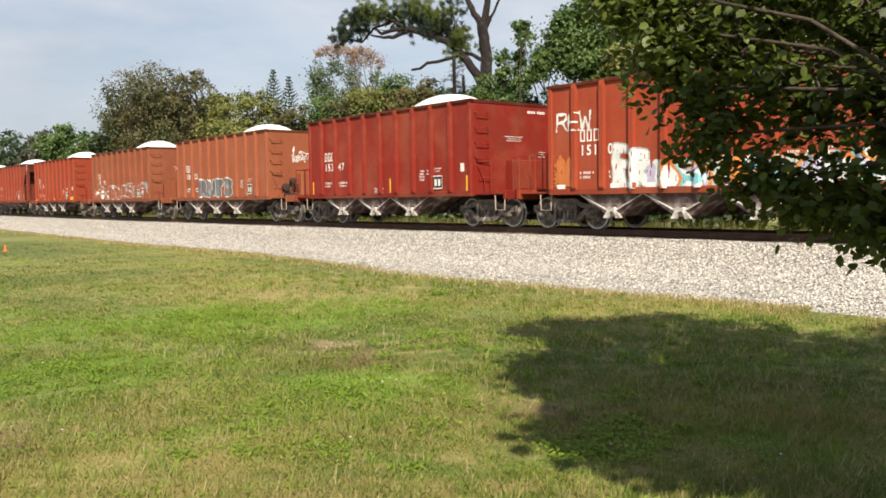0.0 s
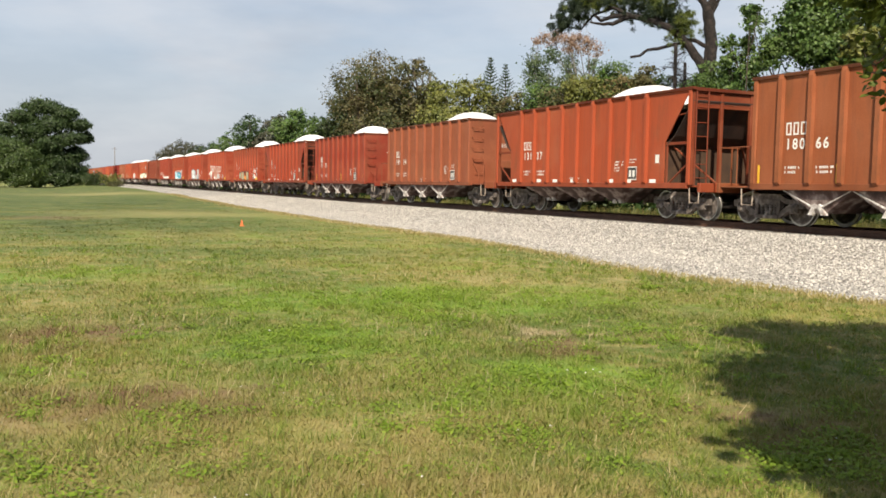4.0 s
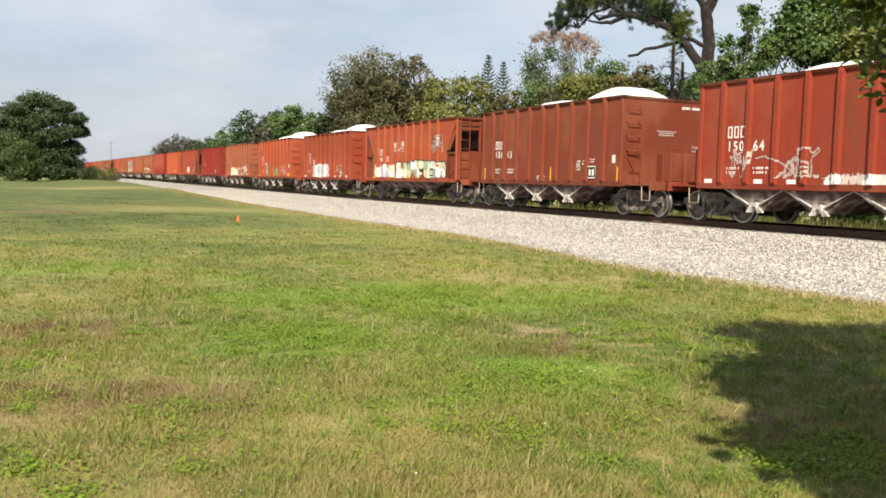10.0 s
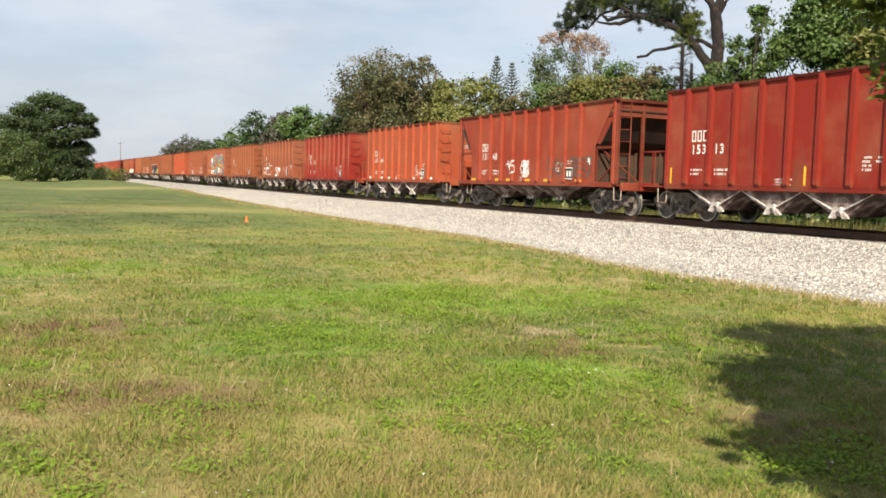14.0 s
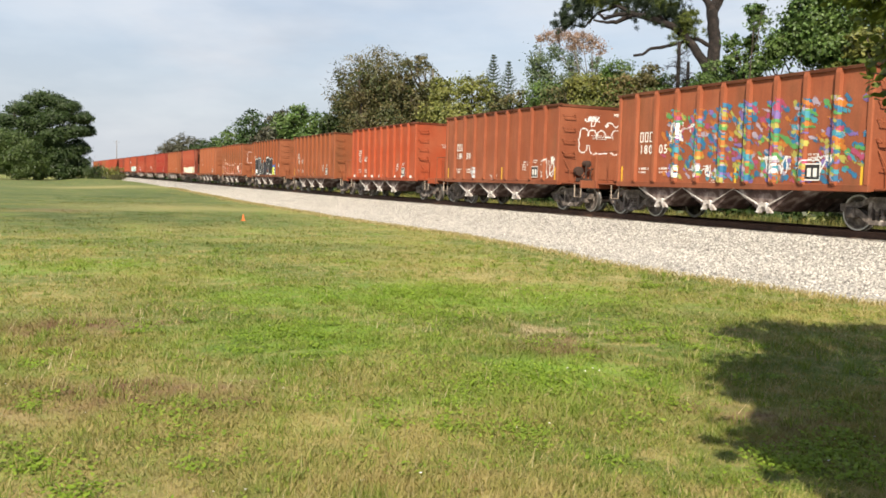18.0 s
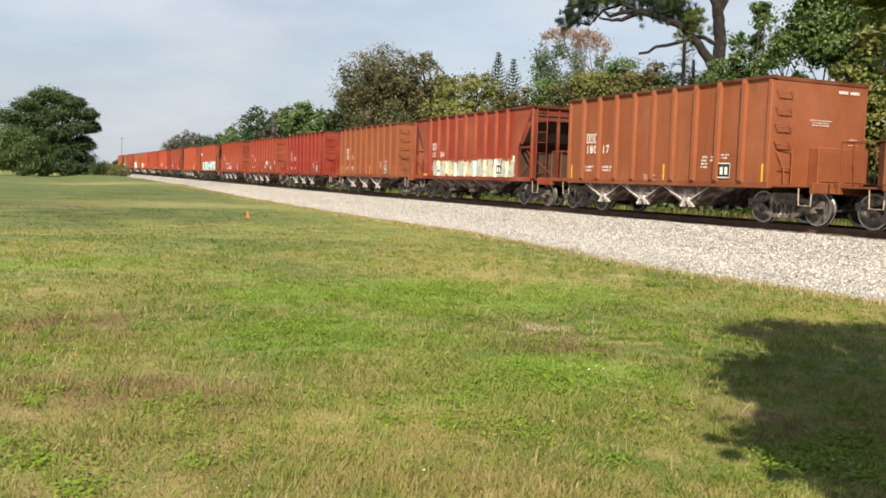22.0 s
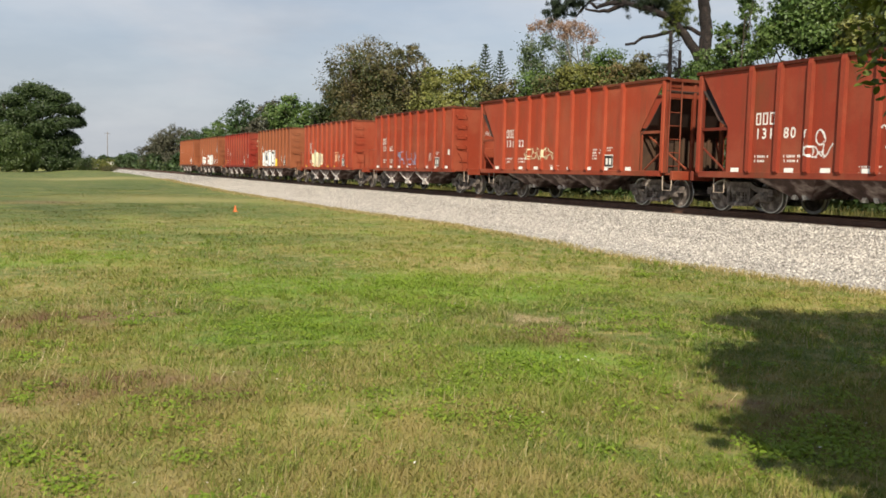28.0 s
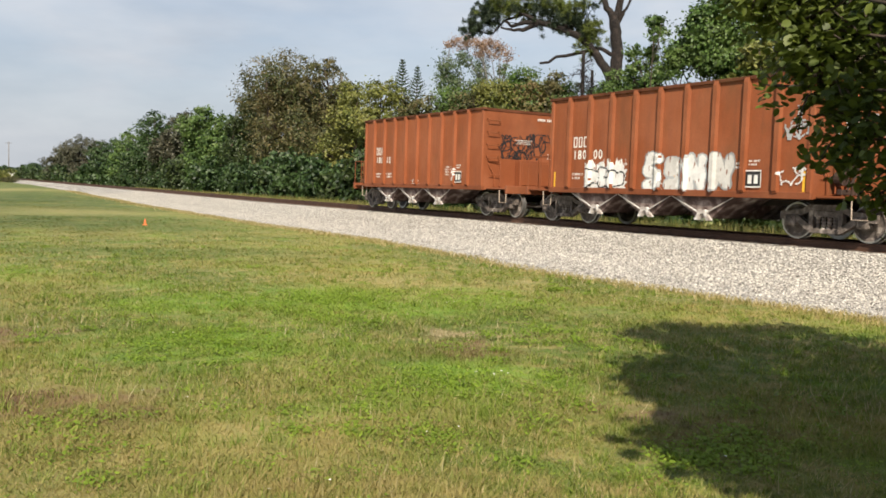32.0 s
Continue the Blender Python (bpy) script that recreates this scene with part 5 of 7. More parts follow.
def lone_tree():
    """The broad dark tree far down the lawn, with low scrub at its foot."""
    ob = empty("shade_tree", "broad dark green shade tree at the far end of the lawn", "tree", "", pose(1.1, 190, 0) @ Matrix.Diagonal((1.07, 1.0, 1.02, 1.0)))
    # flat pads of foliage one above another
    blobs = [(1.2, 0, 15.4, 3.2, 4.0, 1.3), (4.5, -1, 14.2, 2.4, 3.5, 1.2), (-2.4, 0, 13.4, 2.8, 4.0, 1.2), (6.9, -0.5, 12.2, 2.1, 3.5, 1.1), (-5.6, 0, 10.9, 2.8, 4.0, 1.3), (7.9, 0, 9.8, 1.5, 3.0, 1.0), (2.4, -3, 12.0, 3.2, 3.0, 1.3), (-1.0, -3, 10.6, 2.8, 3.0, 1.2),
             (5.2, -3, 9.4, 2.6, 3.0, 1.3), (1.8, -4, 8.2, 2.8, 3.0, 1.4), (6.6, 0, 6.4, 1.8, 3.4, 1.6), (-4.0, -3, 7.8, 3.2, 3.4, 2.0), (3.4, -3, 5.0, 3.4, 3.0, 2.0), (6.9, 0, 3.0, 1.8, 3.0, 2.0), (4.0, -3, 2.0, 3.4, 3.0, 1.6), (-10.5, 1, 5.0, 4.0, 4.0, 3.2), (1.0, 0, 6.0, 4.0, 4.0, 4.0), (-1.0, -2, 3.0, 4.0, 3.0, 2.4)]
    part("trunk", limbs_mesh(61, (0, 0, 0), blobs, 0.7, None, 0.3), ob)
    part("crown", crown_mesh(61, blobs, 110000, 0.34, 0.22, leaf_mat("leaves_shade_tree", (0.018, 0.036, 0.008), (0.034, 0.064, 0.012), (0.05, 0.08, 0.018), 0.2), 0.13), ob)
    # a lighter round tree before it
    front = [(-1.5, 0, 7.2, 2.6, 2.6, 1.5), (1.6, -0.5, 6.0, 2.2, 2.4, 1.4), (-4.0, 0, 5.8, 2.4, 2.4, 1.6), (0.0, -1.5, 4.4, 2.8, 2.4, 1.8), (-3.0, -1.5, 3.2, 3.0, 2.4, 2.0), (2.6, -1, 3.2, 2.2, 2.2, 1.8), (0.5, -1.5, 1.8, 3.0, 2.0, 1.5), (-5.5, 0, 2.4, 2.6, 2.4, 1.9), (3.4, 0, 1.4, 1.6, 2.0, 1.2)]
    plant("shade_tree", "rounded lighter green tree before the tall shade tree", "tree", -2.6, 176, limbs_mesh(64, (0, 0, 0), front, 0.3), crown_mesh(64, front, 40000, 0.3, 0.2, leaf_mat("leaves_front_tree", (0.03, 0.056, 0.01), (0.06, 0.1, 0.018), (0.08, 0.11, 0.025), 0.2), 0.14))
    rng = random.Random(5)
    forms = []
    for i, m in enumerate((YELLOW, OLIVE, HEDGE)):
        blobs = [(rng.uniform(-1, 1), rng.uniform(-1, 1), rng.uniform(0.3, 1.1), 0.8, 0.8, 0.6) for _ in range(5)]
        forms.append((limbs_mesh(62 + i, (0, 0, 0), blobs, 0.04), crown_mesh(62 + i, blobs, 1200, 0.25, 0.1, m, 0.25)))
    for x, y, g, i in ((11.9, 176, 1.7, 2), (13.2, 172, 1.4, 0), (10.8, 180, 1.4, 2), (13.9, 166, 0.8, 1), (13.0, 164, 0.75, 1), (9.9, 186, 1.5, 2), (-20, 186, 1.6, 1), (-16, 184, 1.5, 0)):
        b = plant("scrub_bush", "low yellowish scrub bush at the lawn's edge", "shrub", x, y, *forms[i], "scrub bushes")
        b.matrix_basis = pose(x, y, ground_height(x, y), 0, 0, 70 * x) @ Matrix.Diagonal((g, g, g, 1))


def near_tree():
    """The glossy-leaved tree beside the camera, whose branches hang into the view."""
    base = (5.9, 1.0)
    ob = empty("overhanging_tree", "glossy green-leaved tree with branches hanging over the lawn", "tree", "", pose(base[0], base[1], 0))
    rng = np.random.default_rng(21)
    rr = random.Random(21)
    # unseen high clumps, added where they cast the lawn's shadow: x, y, z, half sizes
    canopy = [(2.2, 0.5, 4.2, 0.85, 0.8, 0.4), (2.8, 1.6, 4.4, 0.85, 0.8, 0.4), (3.0, 0.5, 4.5, 1.0, 0.9, 0.45), (2.1, -0.4, 4.1, 1.1, 0.9, 0.4), (3.5, -1.2, 4.4, 1.3, 0.9, 0.45), (5.2, -1.6, 4.2, 1.6, 1.2, 0.5), (2.4, -1.4, 4.1, 1.1, 0.8, 0.4), (3.4, -0.3, 4.5, 1.0, 0.8, 0.4), (2.8, -0.1, 4.6, 0.8, 0.7, 0.35), (3.1, 2.1, 4.3, 0.5, 0.5, 0.3), (1.65, 0.35, 4.3, 0.6, 0.6, 0.3), (2.2, 1.35, 4.4, 0.5, 0.5, 0.3), (1.4, -0.5, 4.2, 0.6, 0.6, 0.3), (1.5, -1.3, 4.2, 0.8, 0.6, 0.3)]
    # boughs hanging on the track's side: heading, distance, height, half width, half height
    boughs = ((50.8, 5.1, 2.8, 0.32, 0.28), (52.6, 5.1, 2.55, 0.34, 0.28), (54.4, 5.0, 2.2, 0.3, 0.25), (56.4, 4.9, 1.92, 0.28, 0.24), (60.0, 4.8, 1.66, 0.3, 0.24), (63.5, 4.8, 1.54, 0.3, 0.22), (67.0, 4.8, 1.44, 0.32, 0.22), (57.4, 5.1, 2.35, 0.42, 0.34), (61.4, 5.1, 2.15, 0.42, 0.34), (65.6, 5.0, 2.0, 0.46, 0.36),
              (56.0, 5.3, 2.95, 0.5, 0.4), (61.0, 5.3, 2.8, 0.55, 0.45), (66.5, 5.2, 2.65, 0.55, 0.45), (70.5, 4.9, 1.95, 0.5, 0.45), (72.0, 5.1, 2.8, 0.6, 0.5), (53.5, 5.7, 2.6, 0.45, 0.3), (57.5, 5.9, 2.5, 0.55, 0.36), (62.0, 6.2, 2.7, 0.65, 0.45), (67.0, 6.0, 2.5, 0.7, 0.5), (73.0, 5.8, 2.4, 0.8, 0.6), (79.0, 5.0, 2.4, 0.8, 0.6), (76.0, 4.6, 1.9, 0.6, 0.5))
    # more unseen clumps, added to fill the shadow and block sky light from it
    canopy = [(x + 0.3, y - 0.62, z, p, q, r) for x, y, z, p, q, r in canopy]
    canopy += [(1.65, -0.6, 4.2, 0.55, 0.5, 0.3), (1.95, -0.2, 4.2, 0.6, 0.5, 0.3), (2.1, -1.0, 4.2, 0.6, 0.6, 0.3), (6.4, -1.9, 5.6, 1.4, 1.2, 0.7), (7.8, -2.6, 5.6, 1.6, 1.4, 0.8)]
    inside = len(canopy)
    canopy += [(1.3 * d * math.sin(radians(a)), 1.3 * d * math.cos(radians(a)), 1.6 + 1.3 * (z - 1.6), 1.3 * w, 1.3 * w, 1.25 * h) for a, d, z, w, h in boughs]
    blobs = [(bx - base[0], by - base[1], bz, p, q, r) for bx, by, bz, p, q, r in canopy]
    s = Shape()
    s.tube([(0, 0, -0.1), (0.05, 0, 0.6), (-0.05, 0.1, 1.4)], 0.17, 10, 0.12)
    at, out, big = [], [], []
    for k, b in enumerate(blobs):
        c = Vector(b[:3])
        s.tube([(-0.05, 0.1, 1.3), tuple(Vector((0, 0, 1.8)).lerp(c, 0.6) + Vector((0, 0, 0.1))), tuple(c)], 0.05 if k < inside else 0.018, 7, 0.01)
        for _ in range(round(11 + 30 * b[3] * b[4]) if k < inside else round(10 + 44 * b[3] * b[5])):
            u = Vector(unit(rng, 1)[0])
            tip = c + Vector((u.x * b[3], u.y * b[4], u.z * b[5])) * rr.uniform(0.65, 1.08)
            foot = c.lerp(tip, 0.15)
            mid = foot.lerp(tip, 0.55) + Vector((0, 0, rr.uniform(-0.05, 0.15)))
            s.tube([tuple(foot), tuple(mid), tuple(tip)], 0.016, 5, 0.004)
            for _ in range(26 if k < inside else 38):
                w = rr.uniform(0.25, 1.05)
                p = (foot.lerp(mid, w * 2) if w < 0.5 else mid.lerp(tip, w * 2 - 1)) + Vector(rng.normal(size=3)) * (0.13 if k < inside else 0.075)
                at.append(tuple(p))
                out.append(tuple(u))
                big.append(2.0 if k < inside else 0.9)
    at, out = np.array(at), np.array(out)
    n = len(at)
    nrm = out * 0.35 + 0.75 * unit(rng, n) + np.array([0, 0, 0.75])
    nrm /= np.linalg.norm(nrm, axis=1, keepdims=True)
    t = np.cross(nrm, unit(rng, n))
    t /= np.linalg.norm(t, axis=1, keepdims=True)
    b = np.cross(nrm, t)
    ln, wd = (rng.uniform(0.055, 0.11, n) * np.array(big))[:, None], (rng.uniform(0.024, 0.044, n) * np.array(big))[:, None]
    # two halves of an oval leaf, folded along its rib
    pts = [at - t * ln * 0.5, at - t * ln * 0.15 + b * wd * 0.85 + nrm * 0.006, at + t * ln * 0.25 + b * wd * 0.8 + nrm * 0.006, at + t * ln * 0.5, at + t * ln * 0.25 - b * wd * 0.8 + nrm * 0.006, at - t * ln * 0.15 - b * wd * 0.85 + nrm * 0.006]
    v = np.stack(pts, 1).reshape(-1, 3)
    i = (np.arange(n) * 6)[:, None]
    f = np.concatenate([i + np.array([0, 1, 2, 3]), i + np.array([0, 3, 4, 5])], 0)
    part("trunk", s.mesh("trunk", BARK, True), ob)
    part("crown", cloud_mesh("crown", v, f, GLOSSY), ob)


def blade_mat(name, stops, patches=True):
    """Grass blades, greener or drier by wide patches of the lawn."""
    m, n, l, p = graph(name)
    g = n.new("ShaderNodeNewGeometry")
    c = ramp(n, l, g.outputs["Random Per Island"], stops)
    if patches:
        c = lawn_tone(n, l, g.outputs["Position"], c)
    l.new(c, p.inputs["Base Color"])
    p.inputs["Roughness"].default_value = 0.6
    tr = n.new("ShaderNodeBsdfTranslucent")
    l.new(c, tr.inputs[0])
    mx = n.new("ShaderNodeMixShader")
    mx.inputs[0].default_value = 0.45
    l.new(p.outputs[0], mx.inputs[1])
    l.new(tr.outputs[0], mx.inputs[2])
    l.new(mx.outputs[0], n["Material Output"].inputs[0])
    return m


def blades_mesh(name, rng, x, y, z, h, w, material, lean0=0.4, lean1=1.8):
    n = len(x)
    turn, lean = rng.uniform(0, 2 * np.pi, n), rng.uniform(lean0, lean1, n)
    lx, ly = np.cos(turn + 1.2) * lean * h, np.sin(turn + 1.2) * lean * h
    bx, by = np.cos(turn) * w, np.sin(turn) * w
    v = np.stack([np.stack([x - bx, y - by, z], 1), np.stack([x + bx, y + by, z], 1), np.stack([x + lx, y + ly, z + h], 1)], 1).reshape(-1, 3)
    return cloud_mesh(name, v, np.arange(3 * n).reshape(-1, 3), material)


def build_grass():
    rng = np.random.default_rng(4)
    n = 760000
    d = 2.8 * (95 / 2.8) ** rng.random(n) * (1 - 0.8 * rng.random(n) ** 4)
    az = np.radians(rng.uniform(-9, 72, n) + rng.normal(size=n) * 5)
    # thinner all round the spot where one stands
    d = np.concatenate([d, 0.3 + 13 * np.sqrt(rng.random(110000))])
    az = np.concatenate([az, rng.uniform(-math.pi, math.pi, 110000)])
    n = len(d)
    x, y = d * np.sin(az), d * np.cos(az)
    toe = np.array([bed_profile(q)[1][0] for q in np.arange(0, 112, 0.5)])
    keep = x < np.interp(y, np.arange(0, 112, 0.5), toe) + rng.normal(size=n) * 0.16 + 0.08
    x, y, d = x[keep], y[keep], d[keep]
    n = len(x)
    gx, gy = np.arange(-20, 14, 0.8), np.arange(-14.4, 112, 0.8)
    table = np.array([[ground_height(a, b) for a in gx] for b in gy])
    z = table[np.clip(np.rint((y + 14.4) / 0.8).astype(int), 0, len(gy) - 1), np.clip(np.rint((x + 20) / 0.8).astype(int), 0, len(gx) - 1)] - 0.012
    tuft = np.sin(x * 2.1 + 1.3 * np.sin(y * 1.7)) * np.sin(y * 2.4 + x * 0.6)
    h = rng.uniform(0.022, 0.056, n) * (1 + 0.4 * tuft) * np.where(rng.random(n) < 0.03, 1.9, 1.0) * np.clip(1.3 - d / 60, 0.45, 1.0)
    w = 0.0024 * (1 + np.minimum(d, 45) / 5.2) * rng.uniform(0.7, 1.4, n)
    green = blade_mat("grass_blades", [(0.0, (0.1, 0.14, 0.016)), (0.35, (0.18, 0.235, 0.026)), (0.7, (0.28, 0.3, 0.06)), (0.86, (0.4, 0.33, 0.12)), (1.0, (0.58, 0.46, 0.26))])
    tagged(new("grass", blades_mesh("grass", rng, x, y, z, h, w, green, 0.3, 1.8)), "short mown grass blades, green mixed with dry straw", "grass", kind="stuff")
    # dry taller grass along the gravel's edge
    m = 16000
    y = 6 + 90 * rng.random(m) ** 1.6
    x = np.interp(y, np.arange(0, 112, 0.5), toe) - abs(rng.normal(size=m)) * 0.35 + 0.12
    foot = np.array([ground_height(a, b) for a, b in zip(x, y)]) - 0.01
    straw = blade_mat("straw_blades", [(0.0, (0.24, 0.23, 0.06)), (0.5, (0.42, 0.34, 0.14)), (1.0, (0.6, 0.48, 0.25))], False)
    tagged(new("dry_grass", blades_mesh("dry_grass", rng, x, y, foot, rng.uniform(0.04, 0.12, m), 0.006 * (1 + y / 12), straw, 0.2, 1.0)), "taller straw-coloured grass along the gravel edge", "grass", kind="stuff")
    # pale dry stalks standing out of the lawn
    m = 15000
    dd = 2.9 * (26 / 2.9) ** (rng.random(m) ** 0.9)
    aa = np.radians(rng.uniform(-8, 66, m))
    x, y = dd * np.sin(aa), dd * np.cos(aa)
    clump = np.sin(x * 1.3 + 2.0 * np.sin(y * 0.9)) + np.sin(y * 1.9 + x) + rng.normal(size=m) * 0.6 > 0.5
    x, y, dd = x[clump & (x < 10.8)], y[clump & (x < 10.8)], dd[clump & (x < 10.8)]
    m = len(x)
    stalk = blade_mat("stalk_blades", [(0.0, (0.34, 0.29, 0.12)), (0.6, (0.5, 0.42, 0.22)), (1.0, (0.62, 0.52, 0.33))], False)
    tagged(new("dry_stalks", blades_mesh("dry_stalks", rng, x, y, np.zeros(m) - 0.01, rng.uniform(0.05, 0.15, m), 0.0016 * (1 + dd / 6), stalk, 0.1, 1.1)), "thin pale dry grass stalks standing in the lawn", "grass", kind="stuff")
    # tufts of longer green blades
    m = 1500
    dd = 2.9 * (22 / 2.9) ** rng.random(m)
    aa = np.radians(rng.uniform(-8, 64, m))
    own = np.repeat(np.arange(m), 26)
    x, y = (dd * np.sin(aa))[own] + rng.normal(size=len(own)) * 0.035, (dd * np.cos(aa))[own] + rng.normal(size=len(own)) * 0.035
    tuft_h = rng.uniform(0.05, 0.13, m)[own] * rng.uniform(0.6, 1.1, len(own))
    keep = x < 10.6
    x, y, tuft_h, far = x[keep], y[keep], tuft_h[keep], dd[own][keep]
    lush = blade_mat("tuft_blades", [(0.0, (0.1, 0.16, 0.016)), (0.5, (0.2, 0.28, 0.03)), (0.85, (0.3, 0.36, 0.06)), (1.0, (0.5, 0.44, 0.18))], False)
    tagged(new("grass_tufts", blades_mesh("grass_tufts", rng, x, y, np.zeros(len(x)) - 0.01, tuft_h, 0.002 * (1 + far / 6), lush, 0.2, 1.0)), "tufts of longer green grass in the lawn", "grass", kind="stuff")
    # tall weeds behind the track
    m = 46000
    y = -2 + 110 * rng.random(m) ** 1.5
    x = 21.3 + 2.9 * rng.random(m)
    tall = blade_mat("tall_grass_blades", [(0.0, (0.09, 0.12, 0.018)), (0.5, (0.24, 0.24, 0.05)), (1.0, (0.44, 0.36, 0.15))], False)
    tagged(new("tall_grass", blades_mesh("tall_grass", rng, x, y, np.zeros(m) - 0.02, rng.uniform(0.3, 0.95, m), 0.012 * (1 + y / 40), tall, 0.05, 0.5)), "tall yellow-green grass and weeds behind the track", "grass", kind="stuff")
    # broad-leaved weeds in flat clumps
    clumps = []
    rr = random.Random(8)
    for _ in range(260):
        dd, a = 3.2 * (26 / 3.2) ** rr.random(), radians(rr.uniform(-8, 62))
        cx, cy = dd * math.sin(a), dd * math.cos(a)
        if cx < 10.6:
            clumps.append((cx, cy, rr.uniform(0.06, 0.25), rr.randint(30, 130)))
    # the larger patches: x, y, reach, share
    for px, py, reach, share in ((4.9, 11.2, 1.5, 60), (4.2, 9.6, 0.9, 26), (2.5, 8.4, 0.9, 24), (3.7, 5.9, 0.7, 24), (3.2, 6.4, 0.8, 20), (0.7, 16.0, 1.2, 20), (2.9, 11.2, 1.0, 20), (7.0, 10.4, 1.4, 30), (5.9, 7.6, 0.9, 22), (4.1, 3.5, 0.35, 16), (4.6, 3.8, 0.3, 8), (2.6, 4.9, 0.6, 12), (1.0, 5.9, 0.5, 8), (-0.2, 5.4, 0.5, 10)):
        for _ in range(share):
            clumps.append((px + rr.gauss(0, 0.5) * reach, py + rr.gauss(0, 0.5) * reach, rr.uniform(0.08, 0.28), rr.randint(40, 100)))
    at = np.concatenate([np.stack([cx + rng.normal(size=k) * r * 0.6, cy + rng.normal(size=k) * r * 0.6, rng.uniform(0.015, 0.03 + 0.2 * min(r, 0.25), k)], 1) for cx, cy, r, k in clumps])
    up = np.tile(np.array([0, 0, 1.4]), (len(at), 1))
    v, f = leaf_quads(rng, at, up, 0.036, 0.019)
    weed = leaf_mat("weed_leaves", (0.15, 0.24, 0.02), (0.23, 0.34, 0.03), (0.3, 0.4, 0.045), 0.45)
    tagged(new("weeds", cloud_mesh("weeds", v, f, weed)), "bright green broad-leaved weeds in the lawn", "weeds", kind="stuff")
    spots = np.array([(c[0] + rr.uniform(-0.3, 0.3), c[1] + rr.uniform(-0.3, 0.3), 0.07) for c in clumps[::14]] * 2) + np.random.default_rng(2).normal(size=(2 * len(clumps[::14]), 3)) * np.array([0.15, 0.15, 0.01])
    v, f = leaf_quads(rng, spots, np.tile(np.array([0, 0, 2.0]), (len(spots), 1)), 0.019, 0.016)
    tagged(new("wild_flowers", cloud_mesh("flowers", v, f, WHITE_PAINT)), "tiny white wild flowers in the lawn", "flowers", kind="stuff")


build_hedgerow()
build_trees()
norfolk_pine(28.2, 55.0, 18.7, 71)
norfolk_pine(29.2, 56.0, 17.6, 72)
big_pine()
lone_tree()
near_tree()
build_grass()


def traffic_cone():
    s = Shape()
    s.lathe([(0.0, 0.055), (0.02, 0.05), (0.21, 0.016), (0.22, 0.011)], 2, 16)
    ob = empty("marker_cone", "small orange plastic marker cone standing on the lawn", "cone", "", pose(6.98, 32.1, 0.02))
    part("cone", s.mesh("cone", ORANGE_PLASTIC, True), ob)
    b = Shape()
    b.box(-0.08, 0.08, -0.08, 0.08, -0.01, 0.014, 0.005)
    part("foot", b.mesh("foot", ORANGE_PLASTIC), ob)


traffic_cone()


def utility_pole(az, x, height, turn):
    y = heading(az, x)
    ob = empty("utility_pole", "grey weathered wooden utility pole with crossarm", "utility pole", "utility poles", pose(x, y, 0, 0, 0, turn))
    s = Shape()
    s.tube([(0, 0, -0.1), (0, 0, height)], 0.17, 9, 0.12)
    part("pole", s.mesh("pole", GREY_TWIG, True), ob)
    c = Shape()
    c.box(-1.1, 1.1, -0.06, 0.06, height - 0.75, height - 0.62, 0.01)
    part("crossarm", c.mesh("crossarm", GREY_TWIG), ob)


utility_pole(24.3, 36.0, 12.7, 55)
utility_pole(4.65, 30.0, 14.8, 10)


def signal_cabinet():
    """A pale equipment cabinet far along the track."""
    x, y = 22.3, 268.0
    ob = empty("signal_cabinet", "small white metal equipment cabinet beside the far track", "cabinet", "", pose(x, y, 0))
    b = Shape()
    b.box(-1.0, 1.0, -0.7, 0.7, 0.3, 2.6, 0.03)
    part("body", b.mesh("body", WHITE_PAINT), ob)
    r = Shape()
    r.box(-1.1, 1.1, -0.8, 0.8, 2.6, 2.72, 0.02)
    part("roof", r.mesh("roof", GREY_TWIG), ob)
    f = Shape()
    f.box(-0.9, 0.9, -0.6, 0.6, -0.2, 0.31, 0.02)
    part("plinth", f.mesh("plinth", GREY_TWIG), ob)


signal_cabinet()


# ---- lettering, graffiti and loads on the wagons ----
def digit_shapes():
    """Outlines of the ten digits, from the built-in font, as vertices and faces one unit high."""
    made, obs = {}, []
    for ch in "0123456789":
        cu = bpy.data.curves.new("digit", "FONT")
        cu.body, cu.size, cu.offset = ch, 1.0, 0.022
        obs.append(new("digit", cu))
    dg = bpy.context.evaluated_depsgraph_get()
    for ch, ob in zip("0123456789", obs):
        me = bpy.data.meshes.new_from_object(ob.evaluated_get(dg))
        made[ch] = ([tuple(v.co) for v in me.vertices], [tuple(p.vertices) for p in me.polygons])
        bpy.data.meshes.remove(me)
    for ob in obs:
        cu = ob.data
        bpy.data.objects.remove(ob)
        bpy.data.curves.remove(cu)
    return made


DIGITS = digit_shapes()
SKIN = HALF_W + 0.012        # the near side's outer face
POSTS_AT = [-BODY + 2 * BODY * i / 10 for i in range(1, 10)]


def number_mesh(text, s, z, size):
    """Digits on the near side: s metres from the trailing end, z above the rail."""
    out = Shape()
    for ch in text:
        v, f = DIGITS[ch]
        i = len(out.v)
        out.v += [(-SKIN - 0.006, BODY - s - p[0] * size * 0.92, z + p[1] * size) for p in v]
        out.f += [tuple(i + k for k in q) for q in f]
        s += 0.6 * size
    return out.mesh("number", WHITE_PAINT, fix=False)


def plates_mesh(name, rects, material, proud=0.004):
    """Flat painted bars on the near side: (s0, s1, z0, z1)."""
    out = Shape()
    for s0, s1, z0, z1 in rects:
        x = -SKIN - proud
        out.poly([(x, BODY - s0, z0), (x, BODY - s1, z0), (x, BODY - s1, z1), (x, BODY - s0, z1)])
    return out.mesh(name, material, fix=False)


